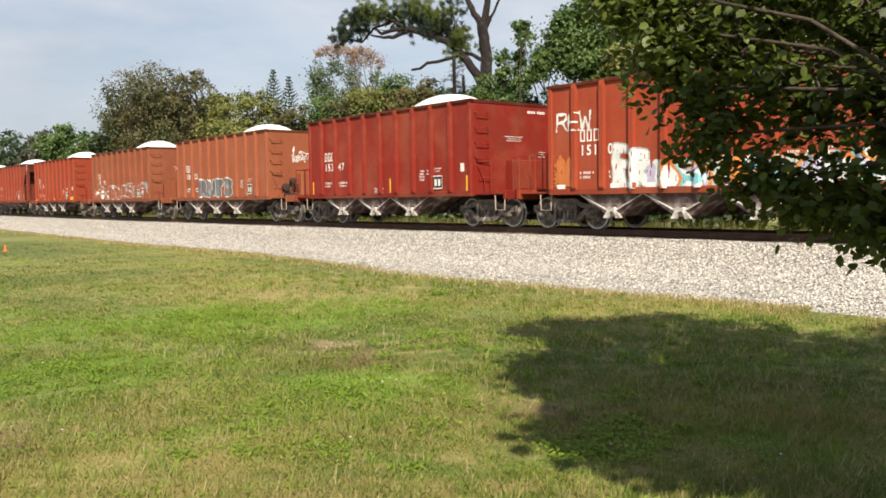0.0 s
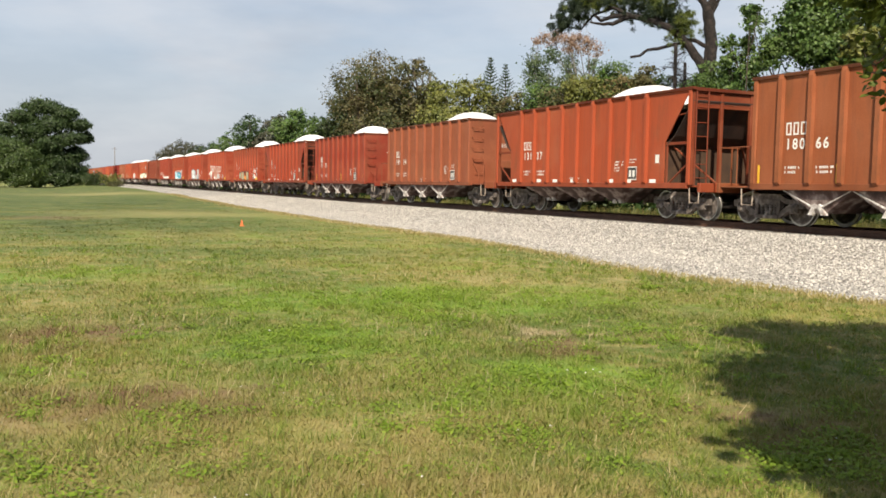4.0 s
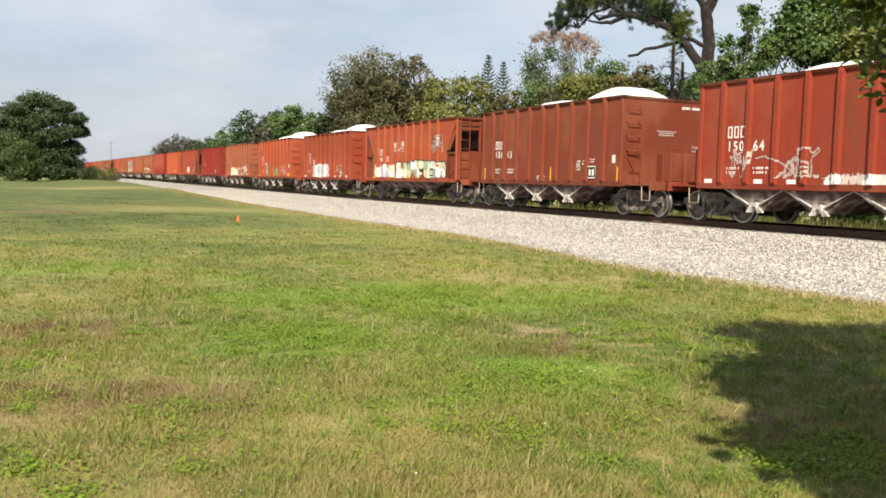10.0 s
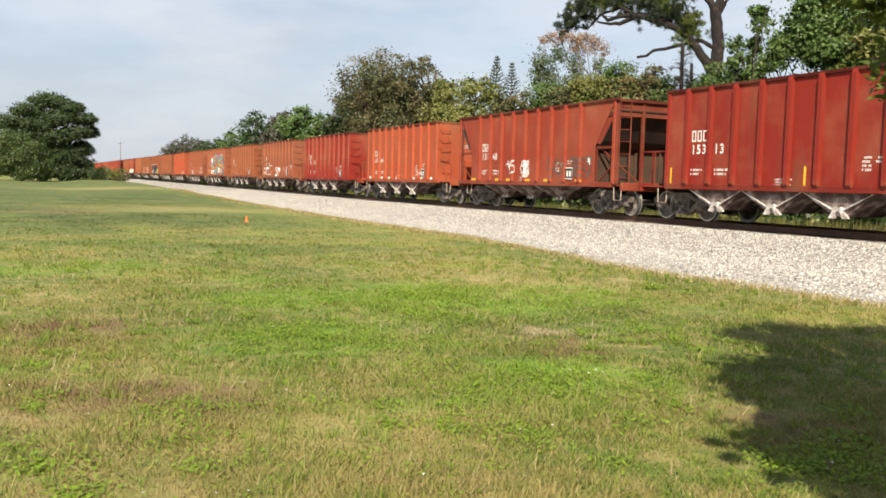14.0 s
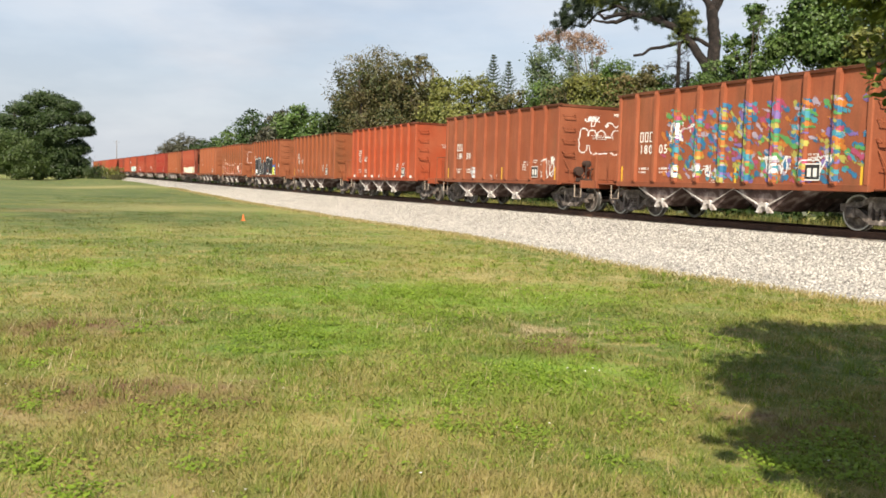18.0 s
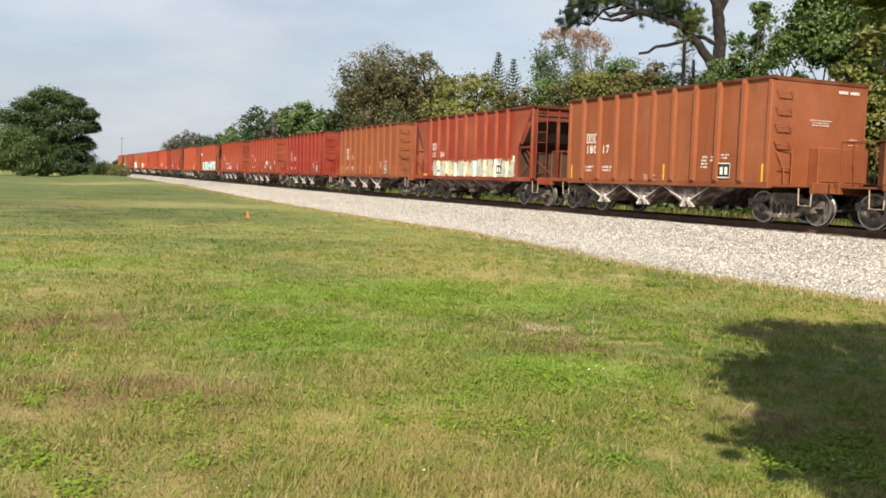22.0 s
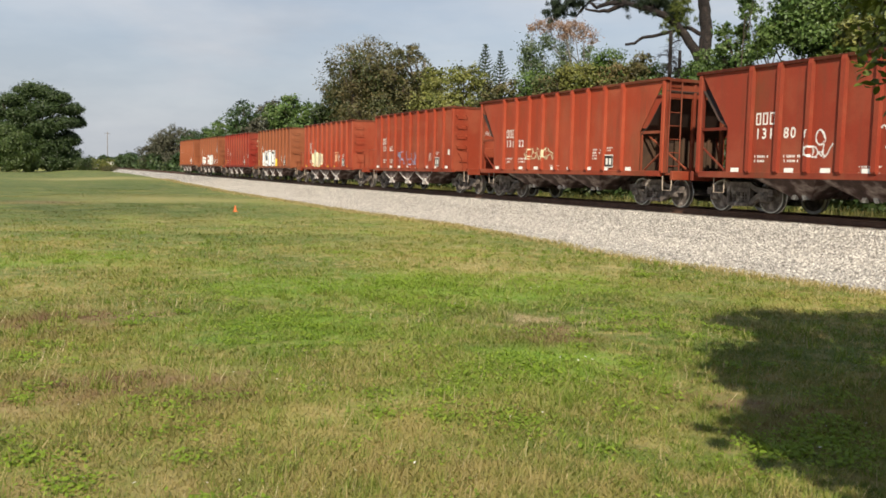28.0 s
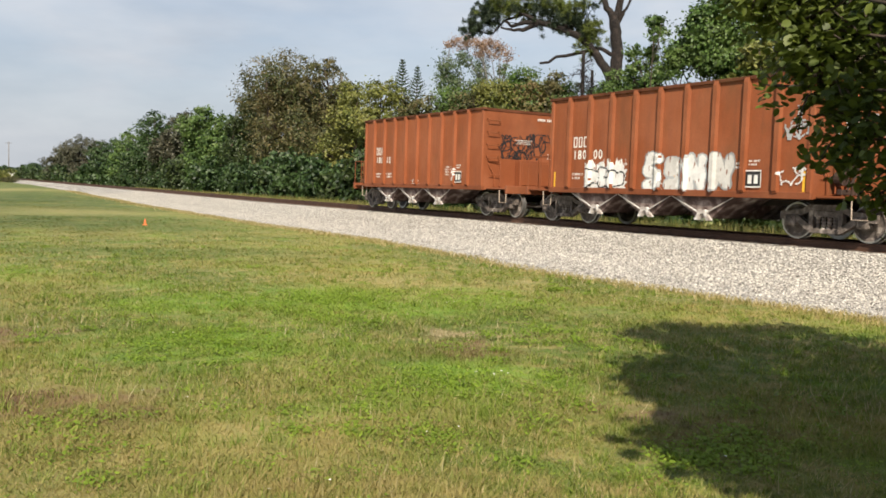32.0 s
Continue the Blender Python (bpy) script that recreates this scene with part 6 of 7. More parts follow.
def end_plates_mesh(name, rects, material):
    """Flat painted bars on the leading end wall: (x0, x1, z0, z1)."""
    out = Shape()
    for x0, x1, z0, z1 in rects:
        y = -BODY - 0.026
        out.poly([(x0, y, z0), (x1, y, z0), (x1, y, z1), (x0, y, z1)])
    return out.mesh(name, material, fix=False)


SPRAY = {}


def spray(rgb_):
    if rgb_ not in SPRAY:
        lo = tuple(c * 0.78 for c in rgb_)
        SPRAY[rgb_] = plain("spray_paint", [(0.35, lo), (0.65, rgb_)], 0.5, 0.0, 3.0, 30.0, 0.1, 0.004)
    return SPRAY[rgb_]


def near_line(S, Z, pts):
    """The distance of every cell from a bent line."""
    best = np.full(S.shape, 9.0)
    for (a, b), (c, d) in zip(pts[:-1], pts[1:]):
        dx, dz = c - a, d - b
        t = np.clip(((S - a) * dx + (Z - b) * dz) / (dx * dx + dz * dz + 1e-9), 0, 1)
        best = np.minimum(best, np.hypot(S - a - t * dx, Z - b - t * dz))
    return best


def ragged(rng, S, size):
    out = np.zeros(S.shape)
    for k in range(4):
        out += np.sin(S * rng.uniform(2, 14) + rng.uniform(0, 6)) * rng.uniform(0.2, 1.0)
    return out / 4 * size


def glyph(rng, s0, s1, z0, z1):
    """Strokes of one made-up block form that fills a box: uprights, bars and slants, no real letter."""
    m = (s1 - s0) * 0.22
    a, b, lo, hi = s0 + m, s1 - m, z0 + m * 0.8, z1 - m * 0.8
    mid = (lo + hi) / 2 + rng.uniform(-0.1, 0.1) * (hi - lo)
    pool = [[(a, lo), (a + 0.05, hi)], [(b, lo), (b - 0.05, hi)], [(a, hi), (b, hi - 0.05)], [(a, mid), (b, mid)], [(a, lo), (b, hi)], [(a, hi), ((a + b) / 2, lo)], [(a, lo), (b, lo + 0.04)]]
    keep = [pool[0]] + [pool[i] for i in rng.choice(np.arange(1, 7), 2, replace=False)]
    return keep


# strokes of painted letters in a unit box
LETTERS = {
    "A": [[(0, 0), (0.5, 1), (1, 0)], [(0.2, 0.38), (0.8, 0.38)]], "B": [[(0, 0), (0, 1), (0.75, 0.95), (0.8, 0.7), (0.5, 0.53), (0, 0.5)], [(0.5, 0.53), (0.95, 0.3), (0.75, 0), (0, 0)]],
    "F": [[(0, 0), (0, 1), (1, 1)], [(0, 0.5), (0.8, 0.5)]], "H": [[(0, 0), (0, 1)], [(1, 0), (1, 1)], [(0, 0.5), (1, 0.5)]], "I": [[(0.5, 0), (0.5, 1)]], "K": [[(0, 0), (0, 1)], [(1, 1), (0.1, 0.45), (1, 0)]],
    "M": [[(0, 0), (0.1, 1), (0.5, 0.35), (0.9, 1), (1, 0)]], "N": [[(0, 0), (0, 1), (1, 0), (1, 1)]], "O": [[(0.5, 1), (0.1, 0.8), (0, 0.45), (0.2, 0.05), (0.6, 0), (0.95, 0.25), (1, 0.7), (0.8, 0.95), (0.5, 1)]],
    "P": [[(0, 0), (0, 1), (0.8, 0.98), (0.95, 0.72), (0.7, 0.48), (0, 0.45)]], "R": [[(0, 0), (0, 1), (0.8, 0.97), (0.9, 0.7), (0.6, 0.5), (0, 0.48)], [(0.5, 0.48), (1, 0)]],
    "S": [[(0.95, 0.85), (0.5, 1), (0.1, 0.8), (0.3, 0.55), (0.75, 0.45), (0.95, 0.2), (0.5, 0), (0.05, 0.15)]], "T": [[(0, 1), (1, 1)], [(0.5, 1), (0.5, 0)]], "U": [[(0, 1), (0, 0.2), (0.3, 0), (0.7, 0), (1, 0.2), (1, 1)]],
    "E": [[(1, 1), (0, 1), (0, 0), (1, 0)], [(0, 0.5), (0.8, 0.5)]], "W": [[(0, 1), (0.2, 0), (0.5, 0.7), (0.8, 0), (1, 1)]],
}


def paint_word(S, Z, spec, rng):
    """Fat outlined letters (fat:WORD; colours: outline, fill, streak, halo) or a word in thin spray lines (thin:WORD)."""
    style, s0, s1, z0, z1, cols = spec
    kind, word = style.split(":")
    out = np.full(S.shape, -1)
    w = (s1 - s0) / len(word)
    fat = (0.24 if kind == "fat" else 0.0) * min(w, 0.75 * (z1 - z0))
    far = np.full(S.shape, 9.0)
    wave = 0.012 * np.sin(S * 8 + 1.3) + 0.01 * np.sin(Z * 12 + S * 5)
    for i, ch in enumerate(word):
        a, b = s0 + (i + 0.06) * w + fat, s0 + (i + 0.96) * w - fat
        lo, hi = z0 + fat + rng.uniform(0, 0.05) * (z1 - z0), z1 - fat - rng.uniform(0, 0.1) * (z1 - z0)
        lean = rng.uniform(-0.05, 0.05)
        own = np.full(S.shape, 9.0)
        for line in LETTERS[ch]:
            own = np.minimum(own, near_line(S, Z, [(a + (b - a) * p + lean * q, lo + (hi - lo) * q) for p, q in line]))
        own = own + wave
        if kind == "fat":
            # each letter lies over the one before it, with its own outline
            out = np.where(own < fat + 0.05, 0, out)
            out = np.where(own < fat, 1, out)
            out = np.where((own < fat * 0.9) & (np.sin(S * 9 + 4 * Z + i) > 0.93), min(2, len(cols) - 1), out)
        far = np.minimum(far, own)
    if kind == "fat" and len(cols) > 3:
        out = np.where((out < 0) & (far < fat + 0.12), 3, out)
    if kind == "thin":
        out = np.where(far < 0.024, 0, out)
    return out


def paint_cells(S, Z, spec, rng):
    """Which colour each cell takes (-1: none), after a spec of style, box, colours."""
    style, s0, s1, z0, z1, cols = spec
    out = np.full(S.shape, -1)
    if ":" in style:
        return paint_word(S, Z, spec, rng)
    if style in ("piece", "hollow"):
        # chunky forms side by side; cols: outline, then fills in turn, last: shine
        count = max(2, round((s1 - s0) / ((z1 - z0) * 0.95)))
        w = (s1 - s0) / count
        fat = min(w, z1 - z0) * 0.24
        far = np.full(S.shape, 9.0)
        which = np.zeros(S.shape, int)
        for i in range(count):
            top = z1 + rng.uniform(-0.14, 0.02) * (z1 - z0)
            for line in glyph(rng, s0 + i * w - 0.04, s0 + (i + 1) * w + 0.04, z0, top):
                line = [(p + rng.uniform(-0.03, 0.03), q + rng.uniform(-0.03, 0.03)) for p, q in line]
                d = near_line(S, Z, line)
                which = np.where(d < far, i, which)
                far = np.minimum(far, d)
        rim = 0.055 if style == "piece" else 0.035
        if style == "piece":
            fills = len(cols) - 1
            out = np.where(far < fat, 1 + (which + (Z > (z0 + z1) / 2 + ragged(rng, S, 0.1)) * (fills > 2)) % fills, out)
            out = np.where((far >= fat) & (far < fat + rim), 0, out)
        else:
            out = np.where(abs(far - fat) < rim * 0.55, 0, out)
            out = np.where((far < fat * 0.7) & (ragged(rng, S * 3 + Z, 1.0) > 0.35), min(1, len(cols) - 1), out)
    elif style == "blocks":
        # fat forms shoulder to shoulder; cols: outline, slit, then fills in turn
        count = max(2, round((s1 - s0) / ((z1 - z0) * 0.8)))
        w = (s1 - s0) / count
        hgt = z1 - z0
        far = np.full(S.shape, 9.0)
        wave = 0.025 * np.sin(S * 9 + rng.uniform(0, 6)) + 0.02 * np.sin(Z * 13 + S * 4)
        for i in range(count):
            a, b, lean = s0 + (i + 0.1) * w, s0 + (i + 0.9) * w, rng.uniform(-0.12, 0.12) * w
            lo, hi = z0 + rng.uniform(0.0, 0.06) * hgt, z1 - rng.uniform(0, 0.16) * hgt
            fat = 0.17 * min(w, hgt)
            mid, c = (lo + hi) / 2 + rng.uniform(-0.12, 0.12) * hgt, (a + b) / 2
            a, b, lo, hi = a + fat * 0.8, b - fat * 0.8, lo + fat, hi - fat
            forms = ([(b + lean, hi), (a + lean, hi), (a, mid), (b, mid), (b, lo), (a, lo)], [(a, lo), (c + lean, hi), (b, lo), (c, mid - 0.1), (a + 0.1, mid)], [(a, lo), (a + lean, hi), (b, lo), (b + lean, hi)],
                     [(b, hi), (a + lean, hi), (a, lo), (b, lo), (a, mid), (b, mid)], [(b, hi), (a, hi), (a, lo), (b, lo), (b, mid), (c, mid)], [(a, lo), (a, hi), (b, hi), (b, mid), (a, mid), (b, lo)])
            d = near_line(S, Z, forms[rng.integers(len(forms))]) + wave
            out = np.where(d < fat + 0.045, 0 if rng.random() < 0.7 else 1, out)
            out = np.where(d < fat, 2 + i % (len(cols) - 2), out)
            out = np.where((d < fat * 0.3) & (np.sin(S * 6 + i) > 0.3), 2 + (i + 1) % (len(cols) - 2), out)
    elif style == "tag":
        # quick looping strokes
        for _ in range(max(2, int((s1 - s0) * 3))):
            hgt = z1 - z0
            p, a, bend = [(rng.uniform(s0, s1), rng.uniform(z0, z1))], rng.uniform(0, 6.28), rng.uniform(-0.5, 0.5)
            for _ in range(46):
                bend = 0.85 * bend + rng.uniform(-0.28, 0.28)
                a += bend
                x, y = p[-1][0] + 0.05 * hgt * 1.3 * math.cos(a), p[-1][1] + 0.07 * hgt * 1.3 * math.sin(a)
                if not (s0 < x < s1 and z0 < y < z1):
                    a += 2.2
                    x, y = min(s1, max(s0, x)), min(z1, max(z0, y))
                p.append((x, y))
            out = np.where(near_line(S, Z, p) < 0.017, 0, out)
    elif style == "wash":
        # a buffed-over band with dripping, ragged edges
        top = z1 - 0.25 * (z1 - z0) * abs(ragged(rng, S * 2, 2.0)) - 0.06 * ragged(rng, S * 7, 1.5)
        hit = (S > s0 + 0.1 * ragged(rng, Z * 5, 1)) & (S < s1 + 0.1 * ragged(rng, Z * 6, 1)) & (Z > z0) & (Z < top)
        tone = np.sin(S * 3.1 + np.sin(Z * 4)) + 0.6 * np.sin(S * 7.7 + 1) + 0.4 * np.sin(Z * 9)
        out = np.where(hit, np.clip(((tone + 1.6) / 3.2 * len(cols)).astype(int), 0, len(cols) - 1), out)
        worn = np.sin(S * 11 + 2 * np.sin(Z * 3)) + np.sin(S * 27 + Z) + 1.4 * (Z - z0) / (z1 - z0) > 2.55
        out = np.where(worn, -1, out)
    elif style == "multi":
        # blotches of every colour, panel by panel
        for i in range(int((s1 - s0) * 110)):
            c, e = s0 + 0.9 * (int((rng.uniform(s0, s1) - s0) / 0.9) + 0.5) + rng.normal() * 0.2, rng.uniform(z0, z1)
            ca, ra, rb = rng.uniform(-0.9, -0.1), rng.uniform(0.05, 0.17), rng.uniform(0.025, 0.08)
            u, v = (S - c) * math.cos(ca) + (Z - e) * math.sin(ca), (Z - e) * math.cos(ca) - (S - c) * math.sin(ca)
            lim = 1 + 0.35 * np.sin(u * 31 + i) + 0.5 * np.sin(S * 83 + i) * np.sin(Z * 71)
            out = np.where((u / ra) ** 2 + (v / rb) ** 2 < lim, rng.integers(len(cols)), out)
    return out


def lift(y):
    """How far the posts stand out from the sheet at y."""
    d = min(abs(y - p) for p in POSTS_AT)
    return RIB_DEPTH if d <= RIB else RIB_DEPTH * (RIB + 0.013 - d) / 0.013 if d < RIB + 0.013 else 0.0


def graffiti_mesh(spec, seed, layer, end=False):
    style, s0, s1, z0, z1, cols = spec
    rng = np.random.default_rng(seed)
    a, b = s0 - 0.2, s1 + 0.2
    if not end:
        a, b = max(0.05, a), min(2 * BODY - 0.05, b)
    step = 0.022
    lines = list(np.arange(a, b, step)) + [b]
    if not end:
        lines += [BODY - p + q for p in POSTS_AT for q in (-RIB - 0.013, -RIB, RIB, RIB + 0.013) if a < BODY - p + q < b]
    ss = np.array(sorted(lines))
    zz = np.arange(max(SILL + 0.02, z0 - 0.15), min(RIM - 0.35, z1 + 0.2), step)
    S, Z = np.meshgrid((ss[:-1] + ss[1:]) / 2, (zz[:-1] + zz[1:]) / 2)
    pick = paint_cells(S, Z, spec, rng)
    # flaked away along thin upright scratches
    flake = np.sin(S * 61 + 3 * np.sin(Z * 2.3)) + np.sin(S * 37 + 1.7 * np.sin(Z * 5.1) + seed) + 0.7 * np.sin(Z * 17 + S * 3) > 2.05
    pick = np.where(flake, -1, pick)
    ns = len(ss)
    # runs of one colour become one face, broken where the sheet steps out over a post
    cut = np.ones(pick.shape, bool)
    cut[:, 1:] = pick[:, 1:] != pick[:, :-1]
    if not end:
        cut[:, np.array([lift(BODY - q) > 0 or lift(BODY - q + 0.03) > 0 or lift(BODY - q - 0.03) > 0 for q in ss[:-1]])] = True
    jj, ii = np.nonzero(cut)
    run = np.append(ii[1:], 0)
    stop = np.where(np.append(jj[1:], -1) == jj, run, ns - 1)
    good = pick[jj, ii] >= 0
    jj, ii, stop = jj[good], ii[good], stop[good]
    gz, gs = np.meshgrid(zz, ss, indexing="ij")
    if end:
        v = np.stack([gs, np.full(gs.shape, -BODY - 0.006 - 0.004 * layer), gz], 2).reshape(-1, 3)
    else:
        up = np.array([lift(BODY - s) for s in ss])
        v = np.stack([np.broadcast_to(-SKIN - 0.008 - 0.004 * layer - up, gs.shape), BODY - gs, gz], 2).reshape(-1, 3)
    a = jj * ns + ii
    b = jj * ns + stop
    f = np.stack([a, b, b + ns, a + ns], 1)
    used, f = np.unique(f, return_inverse=True)
    me = cloud_mesh("graffiti", v[used], f.reshape(-1, 4), spray(cols[0]))
    for c in cols[1:]:
        me.materials.append(spray(c))
    me.polygons.foreach_set("material_index", pick[jj, ii].astype(np.int32))
    return me


W_, S_, K_ = (0.75, 0.74, 0.72), (0.42, 0.43, 0.44), (0.02, 0.02, 0.022)
TEAL, AQUA, CREAM, LILAC, PALE, GOLD, OCHRE, PINKISH = (0.01, 0.2, 0.3), (0.2, 0.5, 0.55), (0.62, 0.58, 0.38), (0.5, 0.46, 0.62), (0.5, 0.55, 0.5), (0.75, 0.5, 0.06), (0.5, 0.2, 0.06), (0.6, 0.3, 0.3)
# wagon: specs on the side (style, s0, s1, z0, z1, colours); s runs from the trailing end
SIDE_ART = {
    0: [("blocks", 2.1, 3.2, 1.02, 2.05, (S_, K_, W_, W_)), ("wash", 3.1, 8.8, 1.02, 1.7, (W_, (0.62, 0.2, 0.04), AQUA, W_, LILAC, (0.62, 0.25, 0.06), PALE)), ("thin:REW", 0.25, 1.45, 2.5, 2.95, (W_,)), ("wash", 0.2, 0.8, 1.1, 1.9, ((0.55, 0.16, 0.04),))],
    2: [("fat:RUTS", 2.5, 5.9, 1.03, 1.85, ((0.6, 0.58, 0.55), (0.12, 0.12, 0.13), (0.2, 0.2, 0.21)))],
    3: [("tag", 0.3, 2.0, 1.1, 1.8, (W_,)), ("hollow", 2.2, 5.6, 1.05, 1.75, (PALE, S_)), ("tag", 5.6, 8.8, 1.1, 1.9, (S_, W_))],
    11: [("piece", 2.3, 5.6, 1.1, 1.75, (K_, (0.28, 0.26, 0.18), OCHRE)), ("tag", 6.3, 7.2, 1.3, 2.0, (W_,)), ("tag", 8.0, 8.8, 1.2, 2.0, (W_,))],
    12: [("fat:TMT", 1.4, 6.6, 1.06, 2.3, (W_, (0.4, 0.2, 0.15), S_)), ("tag", 0.3, 1.0, 1.3, 1.9, (W_,)), ("wash", 1.5, 2.6, 1.1, 1.9, (S_, W_)), ("wash", 4.6, 6.4, 1.1, 1.6, (S_, (0.5, 0.4, 0.36)))],
    13: [("wash", 2.75, 6.5, 1.04, 1.5, (S_, (0.36, 0.37, 0.38))), ("fat:MARTIT", 2.6, 6.85, 1.04, 2.06, (TEAL, (0.4, 0.41, 0.42), W_)), ("tag", 0.2, 0.8, 1.2, 1.8, (W_,)), ("tag", 7.5, 8.1, 1.6, 1.95, (W_,))],
    14: [("wash", 2.2, 4.5, 1.02, 1.9, ((0.42, 0.62, 0.72), (0.3, 0.56, 0.7), (0.5, 0.68, 0.76))), ("wash", 4.5, 6.75, 1.02, 1.95, ((0.02, 0.27, 0.4), (0.03, 0.32, 0.45), (0.01, 0.22, 0.34))), ("hollow", 2.3, 6.7, 1.02, 1.98, ((0.76, 0.8, 0.82), (0.14, 0.44, 0.6))), ("tag", 6.85, 7.9, 1.25, 2.1, (S_,))],
    15: [("tag", 1.2, 4.0, 1.2, 1.9, ((0.5, 0.42, 0.38),)), ("wash", 4.2, 8.6, 1.05, 1.3, (W_, (0.6, 0.5, 0.45)))],
    17: [("wash", 0.35, 3.1, 1.1, 1.75, (LILAC, W_, CREAM)), ("piece", 3.6, 8.9, 1.1, 1.85, (K_, W_, CREAM, (0.35, 0.42, 0.3))), ("tag", 3.0, 4.4, 2.3, 2.8, (W_,)), ("tag", 7.4, 8.6, 2.2, 3.0, (S_,))],
    18: [("blocks", 2.0, 5.5, 1.04, 1.85, (W_, PINKISH, S_, (0.6, 0.6, 0.6)))],
    19: [("wash", 2.4, 3.0, 1.1, 1.9, ((0.18, 0.16, 0.1),)), ("wash", 4.6, 6.2, 1.1, 1.7, ((0.24, 0.18, 0.09),))],
    20: [("blocks", 2.1, 5.2, 1.03, 1.7, (CREAM, OCHRE, W_, CREAM)), ("hollow", 5.0, 8.9, 1.05, 1.8, (W_, CREAM))],
    22: [("tag", 3.0, 4.8, 1.2, 1.8, (W_,)), ("tag", 5.2, 8.8, 1.2, 1.9, ((0.12, 0.08, 0.07), S_))],
    23: [("tag", 6.6, 7.4, 1.2, 1.5, (W_,))],
    25: [("tag", 0.5, 1.3, 1.2, 1.7, (W_,)), ("hollow", 1.6, 3.3, 1.2, 1.85, (W_, (0.3, 0.25, 0.45))), ("tag", 4.2, 5.6, 1.05, 1.8, (W_,)), ("tag", 5.8, 8.0, 1.3, 1.7, (PINKISH,))],
    26: [("tag", 1.9, 3.0, 1.1, 1.6, ((0.5, 0.25, 0.15),))],
    27: [("multi", 2.2, 8.7, 1.12, 3.05, ((0.03, 0.16, 0.3), (0.4, 0.07, 0.14), (0.1, 0.3, 0.09), (0.5, 0.17, 0.03), (0.2, 0.13, 0.36), (0.4, 0.36, 0.08), (0.06, 0.28, 0.36), (0.4, 0.34, 0.42), (0.03, 0.14, 0.26))), ("tag", 2.4, 3.4, 2.2, 2.7, (W_,)), ("tag", 5.6, 8.4, 1.3, 1.7, (W_,)), ("tag", 2.4, 4.4, 1.2, 1.5, (W_,))],
    28: [("tag", 7.9, 8.8, 1.1, 1.8, (W_,)), ("tag", 2.2, 2.8, 1.1, 1.5, (S_,))],
    31: [("wash", 6.8, 7.85, 1.03, 1.85, ((0.05, 0.2, 0.5), (0.03, 0.12, 0.4), (0.5, 0.55, 0.06), AQUA)), ("wash", 1.2, 2.2, 1.03, 1.5, (AQUA, GOLD, TEAL)), ("wash", 1.5, 6.9, 1.03, 2.1, (K_, (0.04, 0.04, 0.05))), ("fat:FHITS", 1.3, 7.0, 1.03, 2.35, (W_, K_, (0.04, 0.04, 0.05), K_))],
    32: [("hollow", 0.3, 3.4, 1.05, 2.0, ((0.55, 0.38, 0.32), (0.4, 0.08, 0.05))), ("hollow", 3.6, 8.8, 1.08, 1.9, ((0.55, 0.38, 0.32), (0.4, 0.1, 0.06)))],
    34: [("wash", 1.2, 8.7, 1.03, 1.75, (PALE, (0.46, 0.48, 0.42), CREAM, (0.55, 0.52, 0.4)))],
    37: [("tag", 5.6, 6.6, 1.3, 1.9, (W_,)), ("tag", 3.1, 3.6, 1.4, 1.8, (S_,))],
    38: [("tag", 2.3, 3.2, 1.2, 1.8, ((0.45, 0.5, 0.65),)), ("tag", 3.3, 4.2, 1.2, 1.8, ((0.4, 0.5, 0.7),)), ("tag", 4.4, 5.4, 1.2, 1.9, (S_,))],
    39: [("wash", 1.5, 8.8, 1.05, 2.0, (CREAM, (0.1, 0.35, 0.42), CREAM, AQUA, W_)), ("multi", 1.9, 8.4, 1.1, 1.85, (K_, W_, AQUA, TEAL, (0.1, 0.4, 0.45), W_)), ("tag", 0.3, 1.3, 2.2, 3.0, (W_,))],
    41: [("tag", 2.6, 3.4, 1.4, 2.1, (W_,)), ("tag", 4.4, 5.4, 1.6, 2.1, (W_,))],
    42: [("tag", 2.4, 4.4, 1.4, 1.8, (CREAM,))],
    43: [("tag", 3.0, 5.4, 1.2, 1.8, ((0.25, 0.28, 0.42),))],
    44: [("piece", 1.9, 3.7, 1.05, 1.9, (CREAM, CREAM, (0.5, 0.42, 0.3))), ("tag", 6.3, 7.2, 1.3, 1.9, ((0.55, 0.3, 0.18),))],
    45: [("wash", 1.8, 2.6, 1.03, 1.4, (GOLD, W_)), ("wash", 5.0, 5.6, 1.03, 1.6, (GOLD, (0.6, 0.5, 0.2))), ("fat:BISON", 1.9, 5.4, 1.04, 2.15, (K_, W_, (0.5, 0.56, 0.7), W_))],
    47: [("wash", 1.6, 3.3, 1.05, 1.85, (W_, W_)), ("hollow", 1.7, 3.2, 1.1, 1.6, (K_, K_)), ("blocks", 3.9, 6.9, 1.02, 1.98, ((0.3, 0.3, 0.3), S_, W_, (0.6, 0.58, 0.55))), ("tag", 8.3, 8.9, 2.2, 3.0, (S_,)), ("tag", 8.2, 8.9, 1.2, 1.6, (W_,))],
    48: [("tag", 7.0, 7.6, 1.2, 1.6, (W_,))],
}
